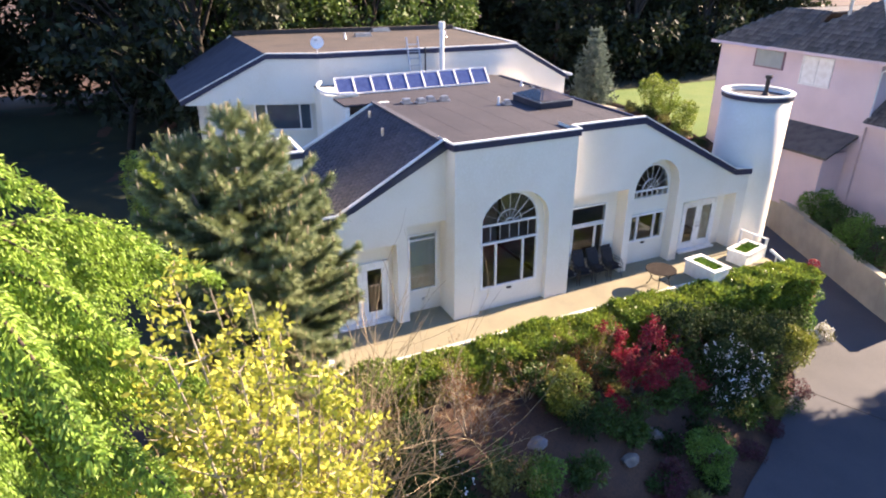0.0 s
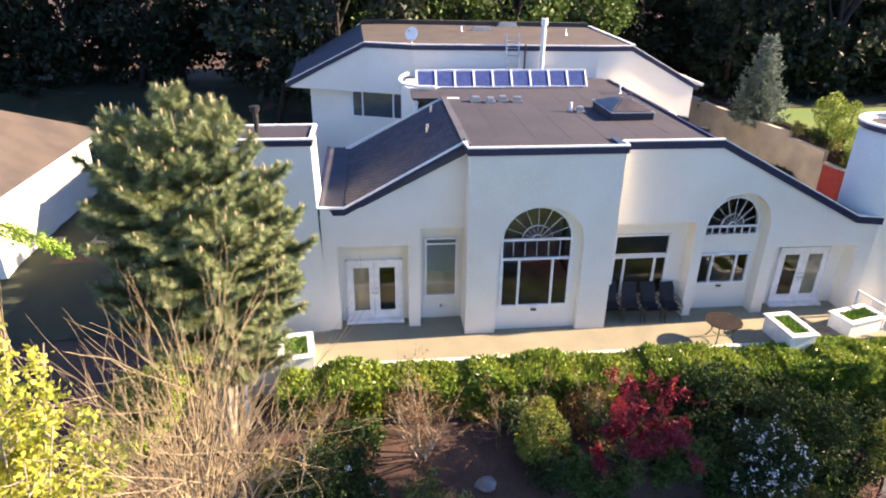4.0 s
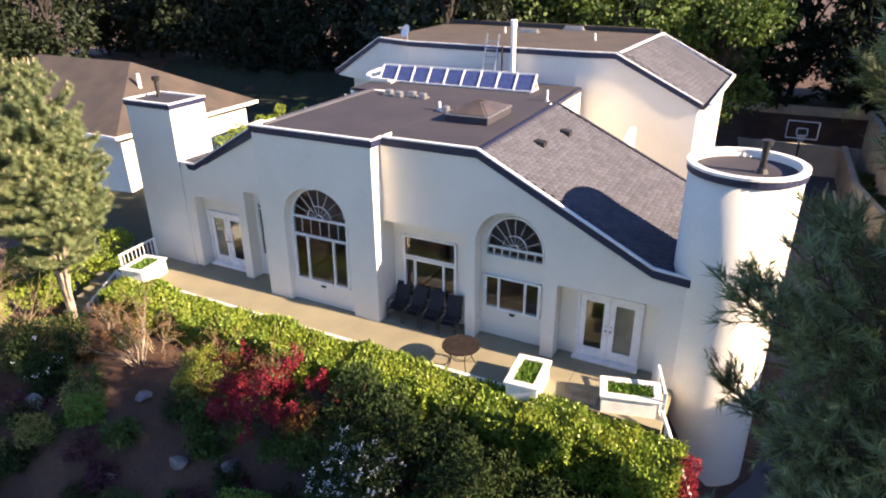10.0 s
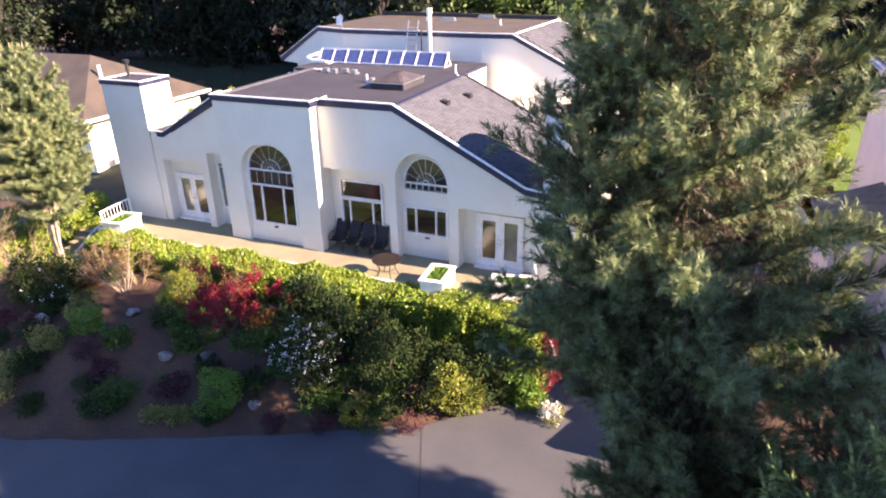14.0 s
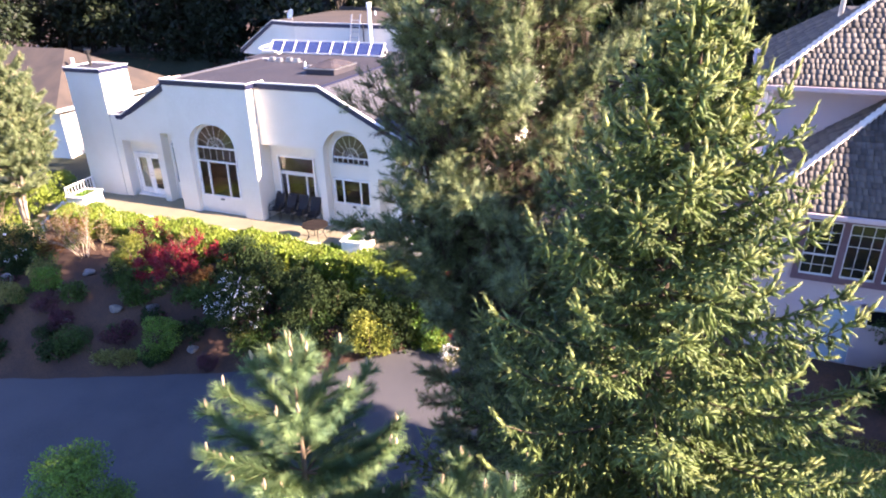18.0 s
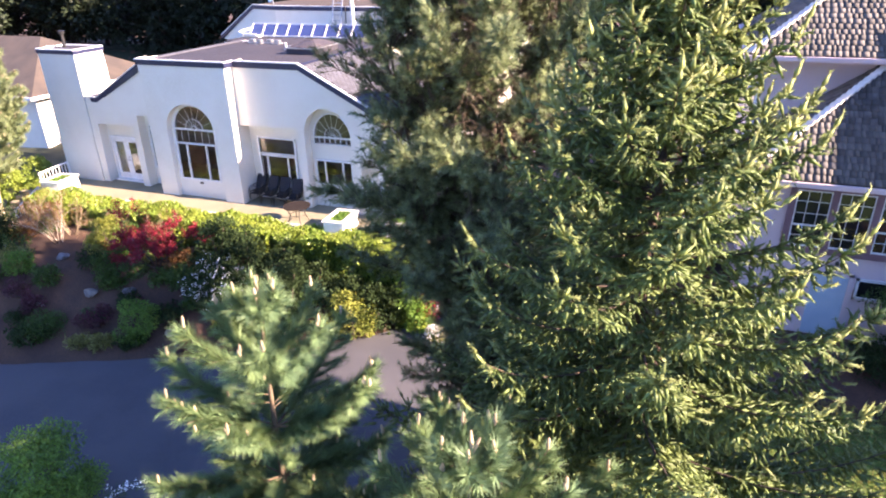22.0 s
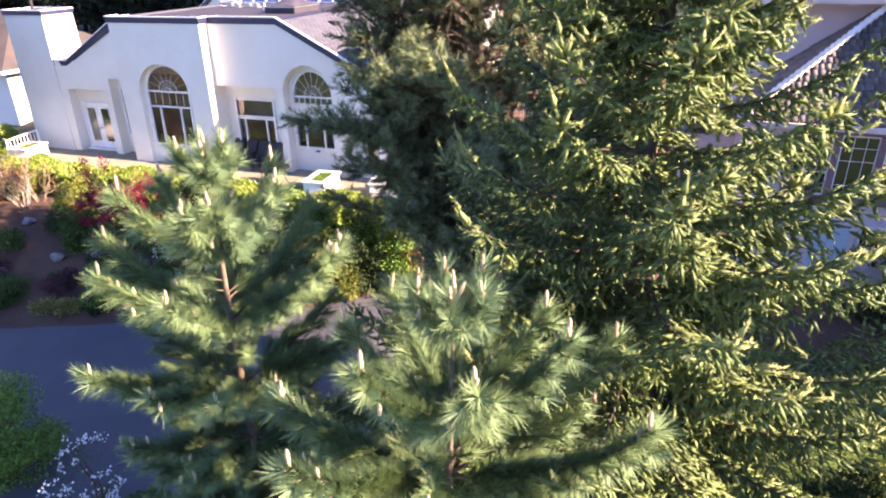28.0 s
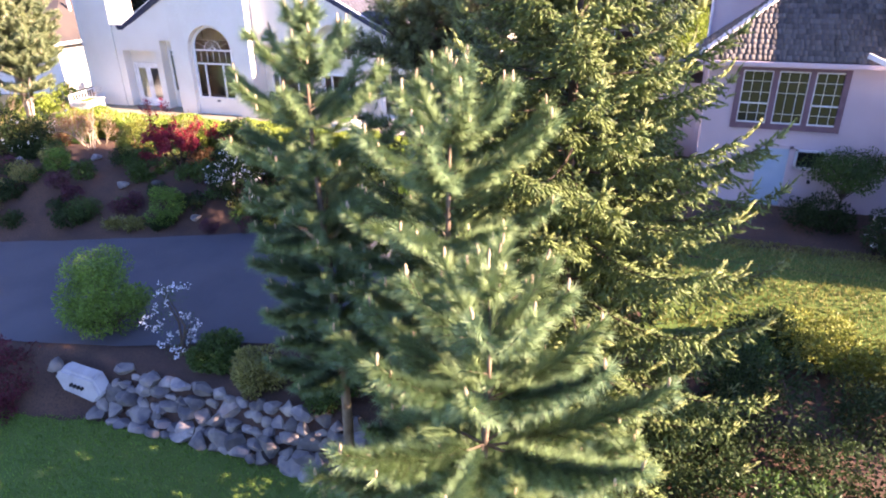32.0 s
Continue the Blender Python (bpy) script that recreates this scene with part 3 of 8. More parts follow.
wall_panel(_bm, 0.9, 3.7, -0.06, lambda x: 4.35, bay_back, lambda z: bay_back(z) + 0.12, [(1.12, 3.35, 0.83, arch(2.235, 1.115, 3.12, 1.08))])
for _x in (0.0, 4.62):
    poly(_bm, [(_x, 0.0, 0.0), (_x, bay_front(TOP_Z), TOP_Z), (_x, 1.3, TOP_Z), (_x, 1.3, 0.0)])
part("bay_wall", _bm, STUCCO, house, "tall projecting bay wall leaning slightly back")
_bm = wall_panel(bmesh.new(), 4.62, 14.0, -0.9, roofline, right_front, lambda z: 1.10, [
    (4.624, 7.50, -0.06, 3.45), (7.82, 10.0, -0.06, arch(8.91, 1.10, 3.22, 1.18)), (10.40, 13.3, -0.06, 2.46)])
wall_panel(_bm, 4.62, 7.7, -0.06, lambda x: 3.6, lambda z: 1.10, lambda z: 1.22, [(5.05, 6.94, 0.58, 2.83)])
wall_panel(_bm, 10.2, 13.4, -0.06, lambda x: 2.6, lambda z: 1.10, lambda z: 1.22, [(10.97, 12.76, 0.05, 2.17)])
wall_panel(_bm, 7.78, 10.04, -0.06, lambda x: 4.5, lambda z: 0.99, lambda z: 1.10, [(8.0, 9.79, 1.01, 2.11), (8.05, 9.82, 2.83, arch(8.935, 0.885, 3.10, 1.02))])
part("wall", _bm, STUCCO, house)

# side and rear walls
for _n, _pts, _lift in (
    ("side_wall", [(-4.4, 0.75, -1.2), (-4.4, 7.4, -1.2), (-4.4, 7.4, 3.98), (-4.4, 0.75, 3.98)], (0.2, 0, 0)),
    ("rear_wall", [(-4.4, 7.4, -1.2), (0.6, 7.4, -1.2), (0.6, 7.4, 6.05), (KINK_L, 7.4, 6.05), (-3.9, 7.4, 4.1), (-4.4, 7.4, 4.1)], (0, -0.2, 0)),
    ("side_wall", [(14.0, 0.75, -3.0), (14.0, 7.7, -3.0), (14.0, 7.7, 3.0), (14.0, 0.75, 3.0)], (-0.2, 0, 0)),
    ("rear_wall", [(7.6, 7.7, -3.0), (14.0, 7.7, -3.0), (14.0, 7.7, 2.95), (KINK_R, 7.7, 5.9), (7.6, 7.7, 6.05)], (0, -0.2, 0)),
    ("side_wall", [(-1.2, 7.4, -1.2), (-1.2, 12.0, -1.2), (-1.2, 12.0, 6.0), (-1.2, 7.4, 6.0)], (0.2, 0, 0)),
    ("side_wall", [(7.8, 7.7, -3.0), (7.8, 10.9, -3.0), (7.8, 10.9, 5.9), (7.8, 7.7, 5.9)], (-0.2, 0, 0)),
):
    part(_n, prism(bmesh.new(), _pts, _lift), STUCCO, house)

# flat roof and the two slopes
_bm = prism(bmesh.new(), [(KINK_L + 0.1, 0.55, 6.02), (4.5, 0.55, 6.02), (4.5, 0.75, 6.02), (KINK_R, 0.75, 6.02), (KINK_R, 10.9, 6.02),
                          (7.5, 11.6, 6.02), (-1.2, 12.4, 6.02), (-1.2, 7.4, 6.02), (KINK_L + 0.1, 7.4, 6.02)], (0, 0, -0.08))
flat_roof = part("flat_roof", _bm, ROOF_FELT, house, "flat grey-brown felt roof with faded seams")
for _x in (1.1, 2.2, 3.3, 4.4, 5.5, 6.6, 7.4):
    part("felt_seam", boxed(_x, _x + 0.06, 0.8, 9.0, 6.010, 6.023), ROOF_FELT, flat_roof)
left_slope = part("roof_slope", prism(bmesh.new(), [(KINK_L + 0.1, 0.62, 6.03), (KINK_L + 0.1, 7.4, 6.03), (-3.72, 7.4, 4.08), (-3.72, 0.72, 4.08)], (0, 0, -0.2)), SHINGLE, house, "dark shingled roof slope in shade")
part("roof_edge", boxed(-4.43, -3.70, 0.80, 7.4, 3.99, 4.13), SHINGLE, house, "flat shingled strip along the eave")
right_slope = part("roof_slope", prism(bmesh.new(), [(KINK_R - 0.05, 0.70, 6.03), (14.0, 0.62, 3.06), (14.0, 7.7, 3.06), (KINK_R - 0.05, 7.7, 6.03)], (0, 0, -0.2)), SHINGLE, house, "sunlit grey shingled roof slope")


def band(points, low, high, out0, out1, mat, name, thick=0.0, label=""):
    """A strip of trim that follows a line of (x, y, z) points: from z + low to z + high, from y - out0 to y + out1."""
    bm = bmesh.new()
    rows = []
    for i, p in enumerate(points):
        a, b = points[max(0, i - 1)], points[min(len(points) - 1, i + 1)]
        d = Vector((b[0] - a[0], b[1] - a[1], 0)).normalized()
        n = Vector((d.y, -d.x, 0))
        p = Vector(p)
        rows.append([bm.verts.new(p + n * o + Vector((0, 0, h))) for o, h in ((out0, low), (out0, high), (-out1, high), (-out1, low))])
    for r, s in zip(rows, rows[1:]):
        for i in range(4):
            bm.faces.new((r[i], r[(i + 1) % 4], s[(i + 1) % 4], s[i]))
    bm.faces.new(rows[0])
    bm.faces.new(rows[-1][::-1])
    return part(name, bm, mat, house, label)


def trimmed(points, navy=0.21, white=0.045):
    band(points, -navy, 0.0, 0.045, 0.05, NAVY, "fascia", label="navy fascia band")
    band(points, 0.0, white, 0.065, 0.06, WHITE, "coping", label="white metal coping")


YL, YB, YR = left_front(5), bay_front(6.0), right_front(6.0)
trimmed([(-4.62, YL + 0.05, EAVE_Z), (EAVE_L, YL, EAVE_Z), (KINK_L, YL - 0.02, TOP_Z)])
trimmed([(-0.06, YL, TOP_Z), (-0.06, YB, TOP_Z), (4.68, YB, TOP_Z), (4.68, YR + 0.02, TOP_Z)])
trimmed([(4.72, YR, TOP_Z), (KINK_R, YR, TOP_Z), (EAVE_R, YR - 0.03, 3.52), (14.15, YR - 0.03, 3.40), (14.15, YR + 1.2, 3.40)], 0.24)
band([(KINK_R - 0.3, 7.78, 6.05), (KINK_R, 7.78, 6.05), (14.0, 7.78, 3.08)][::-1], -0.16, 0.03, 0.06, 0.06, SHINGLE, "verge", label="grey shingle verge")
band([(-4.5, 7.45, 4.05), (-4.5, 0.8, 4.05)], -0.05, 0.12, 0.06, 0.06, NAVY, "gutter", label="navy gutter")
# ridge lines between the flat roof and the slopes
_bm = bmesh.new()
beam(_bm, (KINK_L + 0.1, 0.65, 6.06), (KINK_L + 0.1, 7.45, 6.06), 0.22, 0.07)
part("ridge_cap", _bm, SHINGLE, house)
_bm = bmesh.new()
beam(_bm, (KINK_R - 0.05, 0.75, 6.05), (KINK_R - 0.05, 10.9, 6.05), 0.10, 0.05)
part("ridge_cap", _bm, NAVY, house)

# chimney block, with open top and flue
def chimney_block():
    x0, x1, y0, y1, top = -6.85, -4.52, 0.78, 2.42, 6.25
    bm = bmesh.new()
    low = [(x0 + 0.30, y0 - 0.32, -1.6), (x1 + 0.26, y0 - 0.32, -1.6), (x1 + 0.26, y1, -1.6), (x0 + 0.30, y1, -1.6)]
    mid = [(x0 + 0.12, y0 - 0.12, 3.4), (x1 + 0.08, y0 - 0.12, 3.4), (x1 + 0.08, y1, 3.4), (x0 + 0.12, y1, 3.4)]
    high = [(x0, y0, top), (x1, y0, top), (x1, y1, top), (x0, y1, top)]
    rings = [[bm.verts.new(p) for p in r] for r in (low, mid, high)]
    for a, b in zip(rings, rings[1:]):
        for i in range(4):
            bm.faces.new((a[i], a[(i + 1) % 4], b[(i + 1) % 4], b[i]))
    bm.faces.new(rings[0])
    inner = [bm.verts.new((p[0] + sx * 0.2, p[1] + sy * 0.2, top)) for p, sx, sy in zip(high, (1, -1, -1, 1), (1, 1, -1, -1))]
    sunk = [bm.verts.new((v.co.x, v.co.y, top - 0.22)) for v in inner]
    for i in range(4):
        bm.faces.new((rings[2][i], rings[2][(i + 1) % 4], inner[(i + 1) % 4], inner[i]))
        bm.faces.new((inner[i], inner[(i + 1) % 4], sunk[(i + 1) % 4], sunk[i]))
    bm.faces.new(sunk)
    stack = part("chimney", bm, STUCCO, house, "broad white stucco chimney stack, flared at its base")
    bm = square_ring(bmesh.new(), x0 - 0.05, x1 + 0.05, y0 - 0.05, y1 + 0.05, 0.055, top - 0.16, top + 0.01)
    part("fascia", bm, NAVY, stack, "navy band")
    bm = square_ring(bmesh.new(), x0 - 0.07, x1 + 0.07, y0 - 0.07, y1 + 0.07, 0.13, top + 0.012, top + 0.065, 0.012)
    part("coping", bm, WHITE, stack, "white coping")
    part("cap_floor", boxed(x0 + 0.08, x1 - 0.08, y0 + 0.08, y1 - 0.08, top - 0.10, top + 0.010), ROOF_FELT, stack)
    bm = bmesh.new()
    cx, cy = -6.15, 1.75
    cyl(bm, (cx, cy, top - 0.2), (cx, cy, top + 0.62), 0.075, sides=12)
    cyl(bm, (cx, cy, top + 0.62), (cx, cy, top + 0.75), 0.13, 0.15, 12)
    cyl(bm, (cx, cy, top + 0.77), (cx, cy, top + 0.80), 0.16, 0.06, 12)
    part("flue", bm, BLACK_METAL, stack, "black flue pipe with cowl")


chimney_block()


# round tower
def round_tower():
    cx, cy, r, top = 14.65, 1.60, 1.33, 6.28
    bm = bmesh.new()
    n = 48
    levels = [(-3.1, r + 0.05), (0.0, r + 0.02), (3.0, r), (top, r), (top, r - 0.10), (top - 0.16, r - 0.10)]
    rings = [[bm.verts.new((cx + q * math.cos(2 * math.pi * i / n), cy + q * math.sin(2 * math.pi * i / n), z)) for i in range(n)] for z, q in levels]
    for a, b in zip(rings, rings[1:]):
        for i in range(n):
            bm.faces.new((a[i], a[(i + 1) % n], b[(i + 1) % n], b[i]))
    bm.faces.new(rings[-1])
    tower = part("tower", bm, STUCCO, house, "round white stucco tower", smooth=False)
    for f in tower.data.polygons:
        f.use_smooth = abs(f.normal.z) < 0.4

    def ring(name, z0, z1, q0, q1, mat, label):
        bm = bmesh.new()
        loops = [[bm.verts.new((cx + q * math.cos(2 * math.pi * i / n), cy + q * math.sin(2 * math.pi * i / n), z)) for i in range(n)] for z, q in ((z0, q1), (z0, q0), (z1, q0), (z1, q1))]
        for k in range(4):
            a, b = loops[k], loops[(k + 1) % 4]
            for i in range(n):
                bm.faces.new((a[i], a[(i + 1) % n], b[(i + 1) % n], b[i]))
        part(name, bm, mat, tower, label)

    ring("fascia", top - 0.17, top + 0.005, r + 0.05, r - 0.01, NAVY, "navy band")
    ring("coping", top + 0.005, top + 0.07, r + 0.075, r - 0.11, WHITE, "white coping")
    bm = bmesh.new()
    cyl(bm, (cx, cy, top - 0.17), (cx, cy, top - 0.13), r - 0.105, sides=n)
    part("tower_roof", bm, ROOF_FELT, tower)
    bm = bmesh.new()
    px, py = cx + 0.35, cy - 0.1
    cyl(bm, (px, py, top - 0.14), (px, py, top - 0.02), 0.17, 0.10, 12)
    cyl(bm, (px, py, top - 0.02), (px, py, top + 0.55), 0.085, sides=12)
    cyl(bm, (px, py, top + 0.55), (px, py, top + 0.68), 0.14, sides=12)
    part("flue", bm, BLACK_METAL, tower, "black flue pipe with cowl")


round_tower()


# windows and doors
def glazed(name, x0, x1, z0, z1, y, cols, rows, bars=0.05, depth=0.07, label="", lean=0.0, glass=None, parent=None, arch_rise=0.0, spokes=0, stiles=None):
    """A window in the xz plane at y: outer frame, mullions at given fractions, one pane per light; arch_rise makes its head a fanlight."""
    win = thing_part(name, label, parent or house)
    xs = [x0 + (x1 - x0) * c for c in cols]
    zs = [z0 + (z1 - z0) * r for r in rows]
    bm = bmesh.new()
    for i, x in enumerate(xs):
        w = bars * (1.3 if i in (0, len(xs) - 1) else 1.0)
        a = x if i == 0 else (x - w if i == len(xs) - 1 else x - w / 2)
        box(bm, a, a + w, y - depth, y, z0, z1, 0.006)
    for j, z in enumerate(zs):
        a = z if j == 0 else (z - bars if j == len(zs) - 1 else z - bars / 2)
        box(bm, x0, x1, y - depth + 0.004, y - 0.004, a, a + bars, 0.006)
    part("window_frame", bm, WHITE, win, "white frame and mullions")
    for i in range(len(xs) - 1):
        for j in range(len(zs) - 1):
            part("pane", boxed(xs[i] + bars * 0.4, xs[i + 1] - bars * 0.4, y - depth * 0.45, y - depth * 0.3, zs[j] + bars * 0.4, zs[j + 1] - bars * 0.4), glass or ROOM_GLASS, win)
    return win


def thing_part(name, label, parent):
    ob = new(name)
    ob.parent = parent
    return tagged(ob, label)


def fan(parent, cx, y, z, r, rise, spokes, depth=0.07):
    """Half-round light: rim, hub, spokes, an inner ring, and one pane per sector."""
    bm = bmesh.new()
    n = 28

    def at(q, s):
        return Vector((cx + r * s * math.cos(q), y, z + rise * s * math.sin(q)))

    def hoop(s0, s1):
        prev = None
        for i in range(n + 1):
            q = math.pi * i / n
            row = [bm.verts.new(at(q, s) + Vector((0, o, 0))) for s, o in ((s0, -depth), (s1, -depth), (s1, 0), (s0, 0))]
            if prev:
                for k in range(4):
                    bm.faces.new((prev[k], prev[(k + 1) % 4], row[(k + 1) % 4], row[k]))
            prev = row

    hoop(0.95, 1.01)
    hoop(0.42, 0.43)
    hoop(0.13, 0.15)
    for i in range(1, spokes):
        q = math.pi * i / spokes
        a, b = at(q, 0.13), at(q, 0.97)
        beam(bm, a + Vector((0, -depth * 0.6, 0)), b + Vector((0, -depth * 0.6, 0)), 0.011, 0.02, up=(0, 1, 0))
    box(bm, cx - r * 1.01, cx + r * 1.01, y - depth, y, z - 0.03, z + 0.04)
    part("fanlight_frame", bm, WHITE, parent, "white sunburst glazing bars")
    for i in range(spokes):
        q0, q1 = math.pi * i / spokes, math.pi * (i + 1) / spokes
        pts = [Vector((cx, y - 0.03, z))] + [at(q0 + (q1 - q0) * k / 4, 0.96) + Vector((0, -0.03, 0)) for k in range(5)]
        part("pane", prism(bmesh.new(), pts, (0, 0.01, 0)), ROOM_GLASS, parent)


# big arched window of the bay
arch_window = glazed("arched_window", 1.09, 3.38, 0.80, 2.52, 0.26, (0, 0.265, 0.735, 1), (0, 1), 0.07, 0.10, "tall arched window with sunburst fanlight over three lights")
for _i in range(1, 6):
    _x = 1.12 + (3.35 - 1.12) * _i / 6
    part("glazing_bar", boxed(_x - 0.008, _x + 0.008, 0.21, 0.24, 2.56, 3.10), WHITE, arch_window)
for _x in (1.09, 3.31):
    part("stile", boxed(_x, _x + 0.07, 0.17, 0.25, 2.52, 3.12), WHITE, arch_window)
for _i in range(6):
    _x = 1.12 + (3.35 - 1.12) * _i / 6
    part("pane", boxed(_x + 0.01, _x + 0.362, 0.225, 0.235, 2.54, 3.10), ROOM_GLASS, arch_window)
fan(arch_window, 2.235, 0.26, 3.12, 1.13, 1.10, 8)
part("sill_vent", boxed(2.16, 2.34, 0.13, 0.20, 0.66, 0.72, 0.01), BLACK_METAL, arch_window)

for _c in arch_window.children:
    for _v in _c.data.vertices:
        _v.co.y += 0.037 * _v.co.z

# second arch: fanlight with a short row, and the triple window below
arch_two = glazed("arched_window", 8.02, 9.85, 2.80, 3.10, 0.985, (0, 0.14, 0.28, 0.42, 0.56, 0.70, 0.85, 1), (0, 1), 0.03, 0.07, "half-round sunburst window over a short row of panes")
fan(arch_two, 8.935, 0.985, 3.10, 0.915, 1.05, 8)
win_two = glazed("window", 7.97, 9.82, 0.98, 2.14, 0.985, (0, 0.27, 0.73, 1), (0, 1), 0.07, 0.09, "triple white-framed window")
part("sill_vent", boxed(8.82, 9.0, 0.92, 0.985, 0.84, 0.90, 0.01), BLACK_METAL, win_two)
win_three = glazed("window", 5.02, 6.97, 0.55, 2.08, 1.095, (0, 0.22, 0.76, 1), (0, 1), 0.07, 0.09, "tall white-framed window behind the stacked chairs")
glazed("window", 5.02, 6.97, 2.10, 2.86, 1.095, (0, 1), (0, 1), 0.06, 0.08, "wide transom light")
tall_left = glazed("window", -1.22, -0.16, 0.85, 2.95, 1.115, (0, 1), (0, 0.9, 1), 0.05, 0.08, "tall narrow window with pulled blind")
part("blind", boxed(-1.17, -0.21, 1.122, 1.135, 1.75, 2.9), BLIND, tall_left, "grey-green roller blind")
part("blind", boxed(-1.17, -0.21, 1.137, 1.15, 0.9, 1.75), CURTAIN, tall_left, "pale lower curtain")
part("outlet_box", boxed(-0.72, -0.62, 1.08, 1.118, 0.40, 0.50, 0.01), METAL, tall_left)


def french_door(name, x0, x1, y, z0, z1, label):
    d = thing_part(name, label, house)
    bm = bmesh.new()
    w = 0.075
    box(bm, x0, x0 + w, y - 0.10, y, z0, z1, 0.008)
    box(bm, x1 - w, x1, y - 0.10, y, z0, z1, 0.008)
    box(bm, x0, x1, y - 0.098, y, z1 - w, z1, 0.008)
    part("door_frame", bm, WHITE, d, "white door frame")
    part("threshold", boxed(x0 - 0.03, x1 + 0.03, y - 0.30, y - 0.002, z0 - 0.06, z0 + 0.02, 0.01), WHITE, d)
    mid = (x0 + x1) / 2
    for a, b, s in ((x0 + w, mid, -1), (mid, x1 - w, 1)):
        bm = bmesh.new()
        e = 0.17
        box(bm, a + 0.004, a + e, y - 0.07, y - 0.02, z0 + 0.03, z1 - w, 0.006)
        box(bm, b - e, b - 0.004, y - 0.07, y - 0.02, z0 + 0.03, z1 - w, 0.006)
        box(bm, a + e, b - e, y - 0.068, y - 0.022, z0 + 0.03, z0 + 0.33, 0.006)
        box(bm, a + e, b - e, y - 0.068, y - 0.022, z1 - w - 0.2, z1 - w, 0.006)
        leaf_ob = part("door_leaf", bm, WHITE, d, "white door leaf with one tall pane")
        part("pane", boxed(a + e - 0.02, b - e + 0.02, y - 0.05, y - 0.04, z0 + 0.3, z1 - w - 0.17), ROOM_GLASS, leaf_ob)
        hx = b - 0.07 if s < 0 else a + 0.07
        bm = bmesh.new()
        cyl(bm, (hx, y - 0.07, z0 + 1.0), (hx, y - 0.13, z0 + 1.0), 0.03, sides=10)
        bmesh.ops.create_uvsphere(bm, u_segments=10, v_segments=6, radius=0.035, matrix=Matrix.Translation((hx, y - 0.13, z0 + 1.0)))
        part("door_knob", bm, METAL, leaf_ob, "dull metal knob")
        bm = bmesh.new()
        cyl(bm, (hx, y - 0.07, z0 + 1.15), (hx, y - 0.10, z0 + 1.15), 0.028, sides=10)
        part("deadlock", bm, METAL, leaf_ob, "dull metal deadlock")
    return d


fd_left = french_door("french_door", -3.76, -1.94, 1.118, 0.08, 2.25, "closed white double glazed patio door")
fd_right = french_door("french_door", 10.93, 12.80, 1.098, 0.06, 2.20, "closed white double glazed patio door, one curtain drawn")
part("curtain", boxed(11.92, 12.68, 1.10, 1.115, 0.1, 2.1), CURTAIN, fd_right, "drawn pale curtain behind the glass")
part("curtain", boxed(-3.66, -2.90, 1.12, 1.135, 0.1, 2.1), CURTAIN, fd_left, "pale curtain behind the glass")

# dim rooms behind the glass: floor, back wall and side walls so that the windows are not hollow
for _x0, _x1, _y0, _y1, _z1 in ((-4.15, -0.05, 1.15, 4.5, 3.0), (0.05, 4.5, 0.80, 5.0, 5.2), (4.7, 10.4, 1.2, 5.0, 4.3), (10.4, 13.4, 1.2, 5.0, 2.9)):
    _bm = bmesh.new()
    box(_bm, _x0, _x1, _y1, _y1 + 0.1, -0.02, _z1)
    box(_bm, _x0, _x1, _y0, _y1, -0.08, -0.02)
    part("room", _bm, ROOM_DARK, house, "dim room behind the windows")

# ---------------------------------------------------------------- upper rear storey
JL, JR, ER, KR, EL, KL = (-0.9, 11.9), (7.4, 11.35), (12.3, 11.75), (8.95, 11.45), (-6.6, 14.0), (-3.05, 12.75)
HI, LO = 7.42, 5.45


def upright(points, low_z, tops, thick, name, label=""):
    """A wall over a line of plan points; tops gives its height at each."""
    bm = bmesh.new()
    for (a, b), (ta, tb) in zip(zip(points, points[1:]), zip(tops, tops[1:])):
        d = (Vector(b) - Vector(a)).normalized()
        n = Vector((-d.y, d.x, 0)) * thick
        prism(bm, [(*a, low_z), (*b, low_z), (*b, tb), (*a, ta)], n)
    return part(name, bm, STUCCO, house, label)


upright([EL, KL, JL], 5.22, [LO, HI, HI], 0.2, "gable_wall", "white upper gable wall")
upright([(-5.7, 14.1), (-0.9, 12.35)], -1.2, [5.21, 5.21], 0.2, "wall")
upright([JL, JR], 5.5, [HI, HI], 0.2, "wall")
upright([JR, KR, ER], -3.0, [HI, HI, 5.6], 0.2, "gable_wall", "cream sunlit upper gable wall")
upright([ER, (12.6, 19.2)], -3.0, [5.6, 5.6], 0.2, "side_wall")
upright([(-5.6, 21.0), (-5.7, 14.1)], -1.2, [5.3, 5.3], 0.2, "side_wall")
upright([(12.6, 19.2), (9.4, 19.2), (-3.4, 21.0), (-5.6, 21.0)], -3.0, [5.6, HI, HI, 5.4], 0.2, "rear_wall")
part("flat_roof", prism(bmesh.new(), [(*KL, HI), (*JL, HI), (*JR, HI), (*KR, HI), (9.4, 19.2, HI), (-3.3, 21.0, HI)], (0, 0, -0.15)), ROOF_BROWN, house, "flat brown upper roof")
upper_slope = part("roof_slope", prism(bmesh.new(), [(*KR, HI), (ER[0] + 0.25, ER[1], LO + 0.08), (12.9, 19.2, LO + 0.08), (9.4, 19.2, HI)], (0, 0, -0.15)), SHINGLE, house, "sunlit grey upper shingle slope")
part("roof_slope", prism(bmesh.new(), [(*KL, HI), (-3.3, 21.0, HI), (-7.0, 21.3, LO - 0.1), (EL[0] - 0.15, EL[1], LO - 0.1)], (0, 0, -0.15)), SHINGLE, house, "dark upper shingle slope")
trimmed([(EL[0] - 0.2, EL[1], LO), (*KL, HI), (*JL, HI)])
trimmed([(*JL, HI), (*JR, HI)])
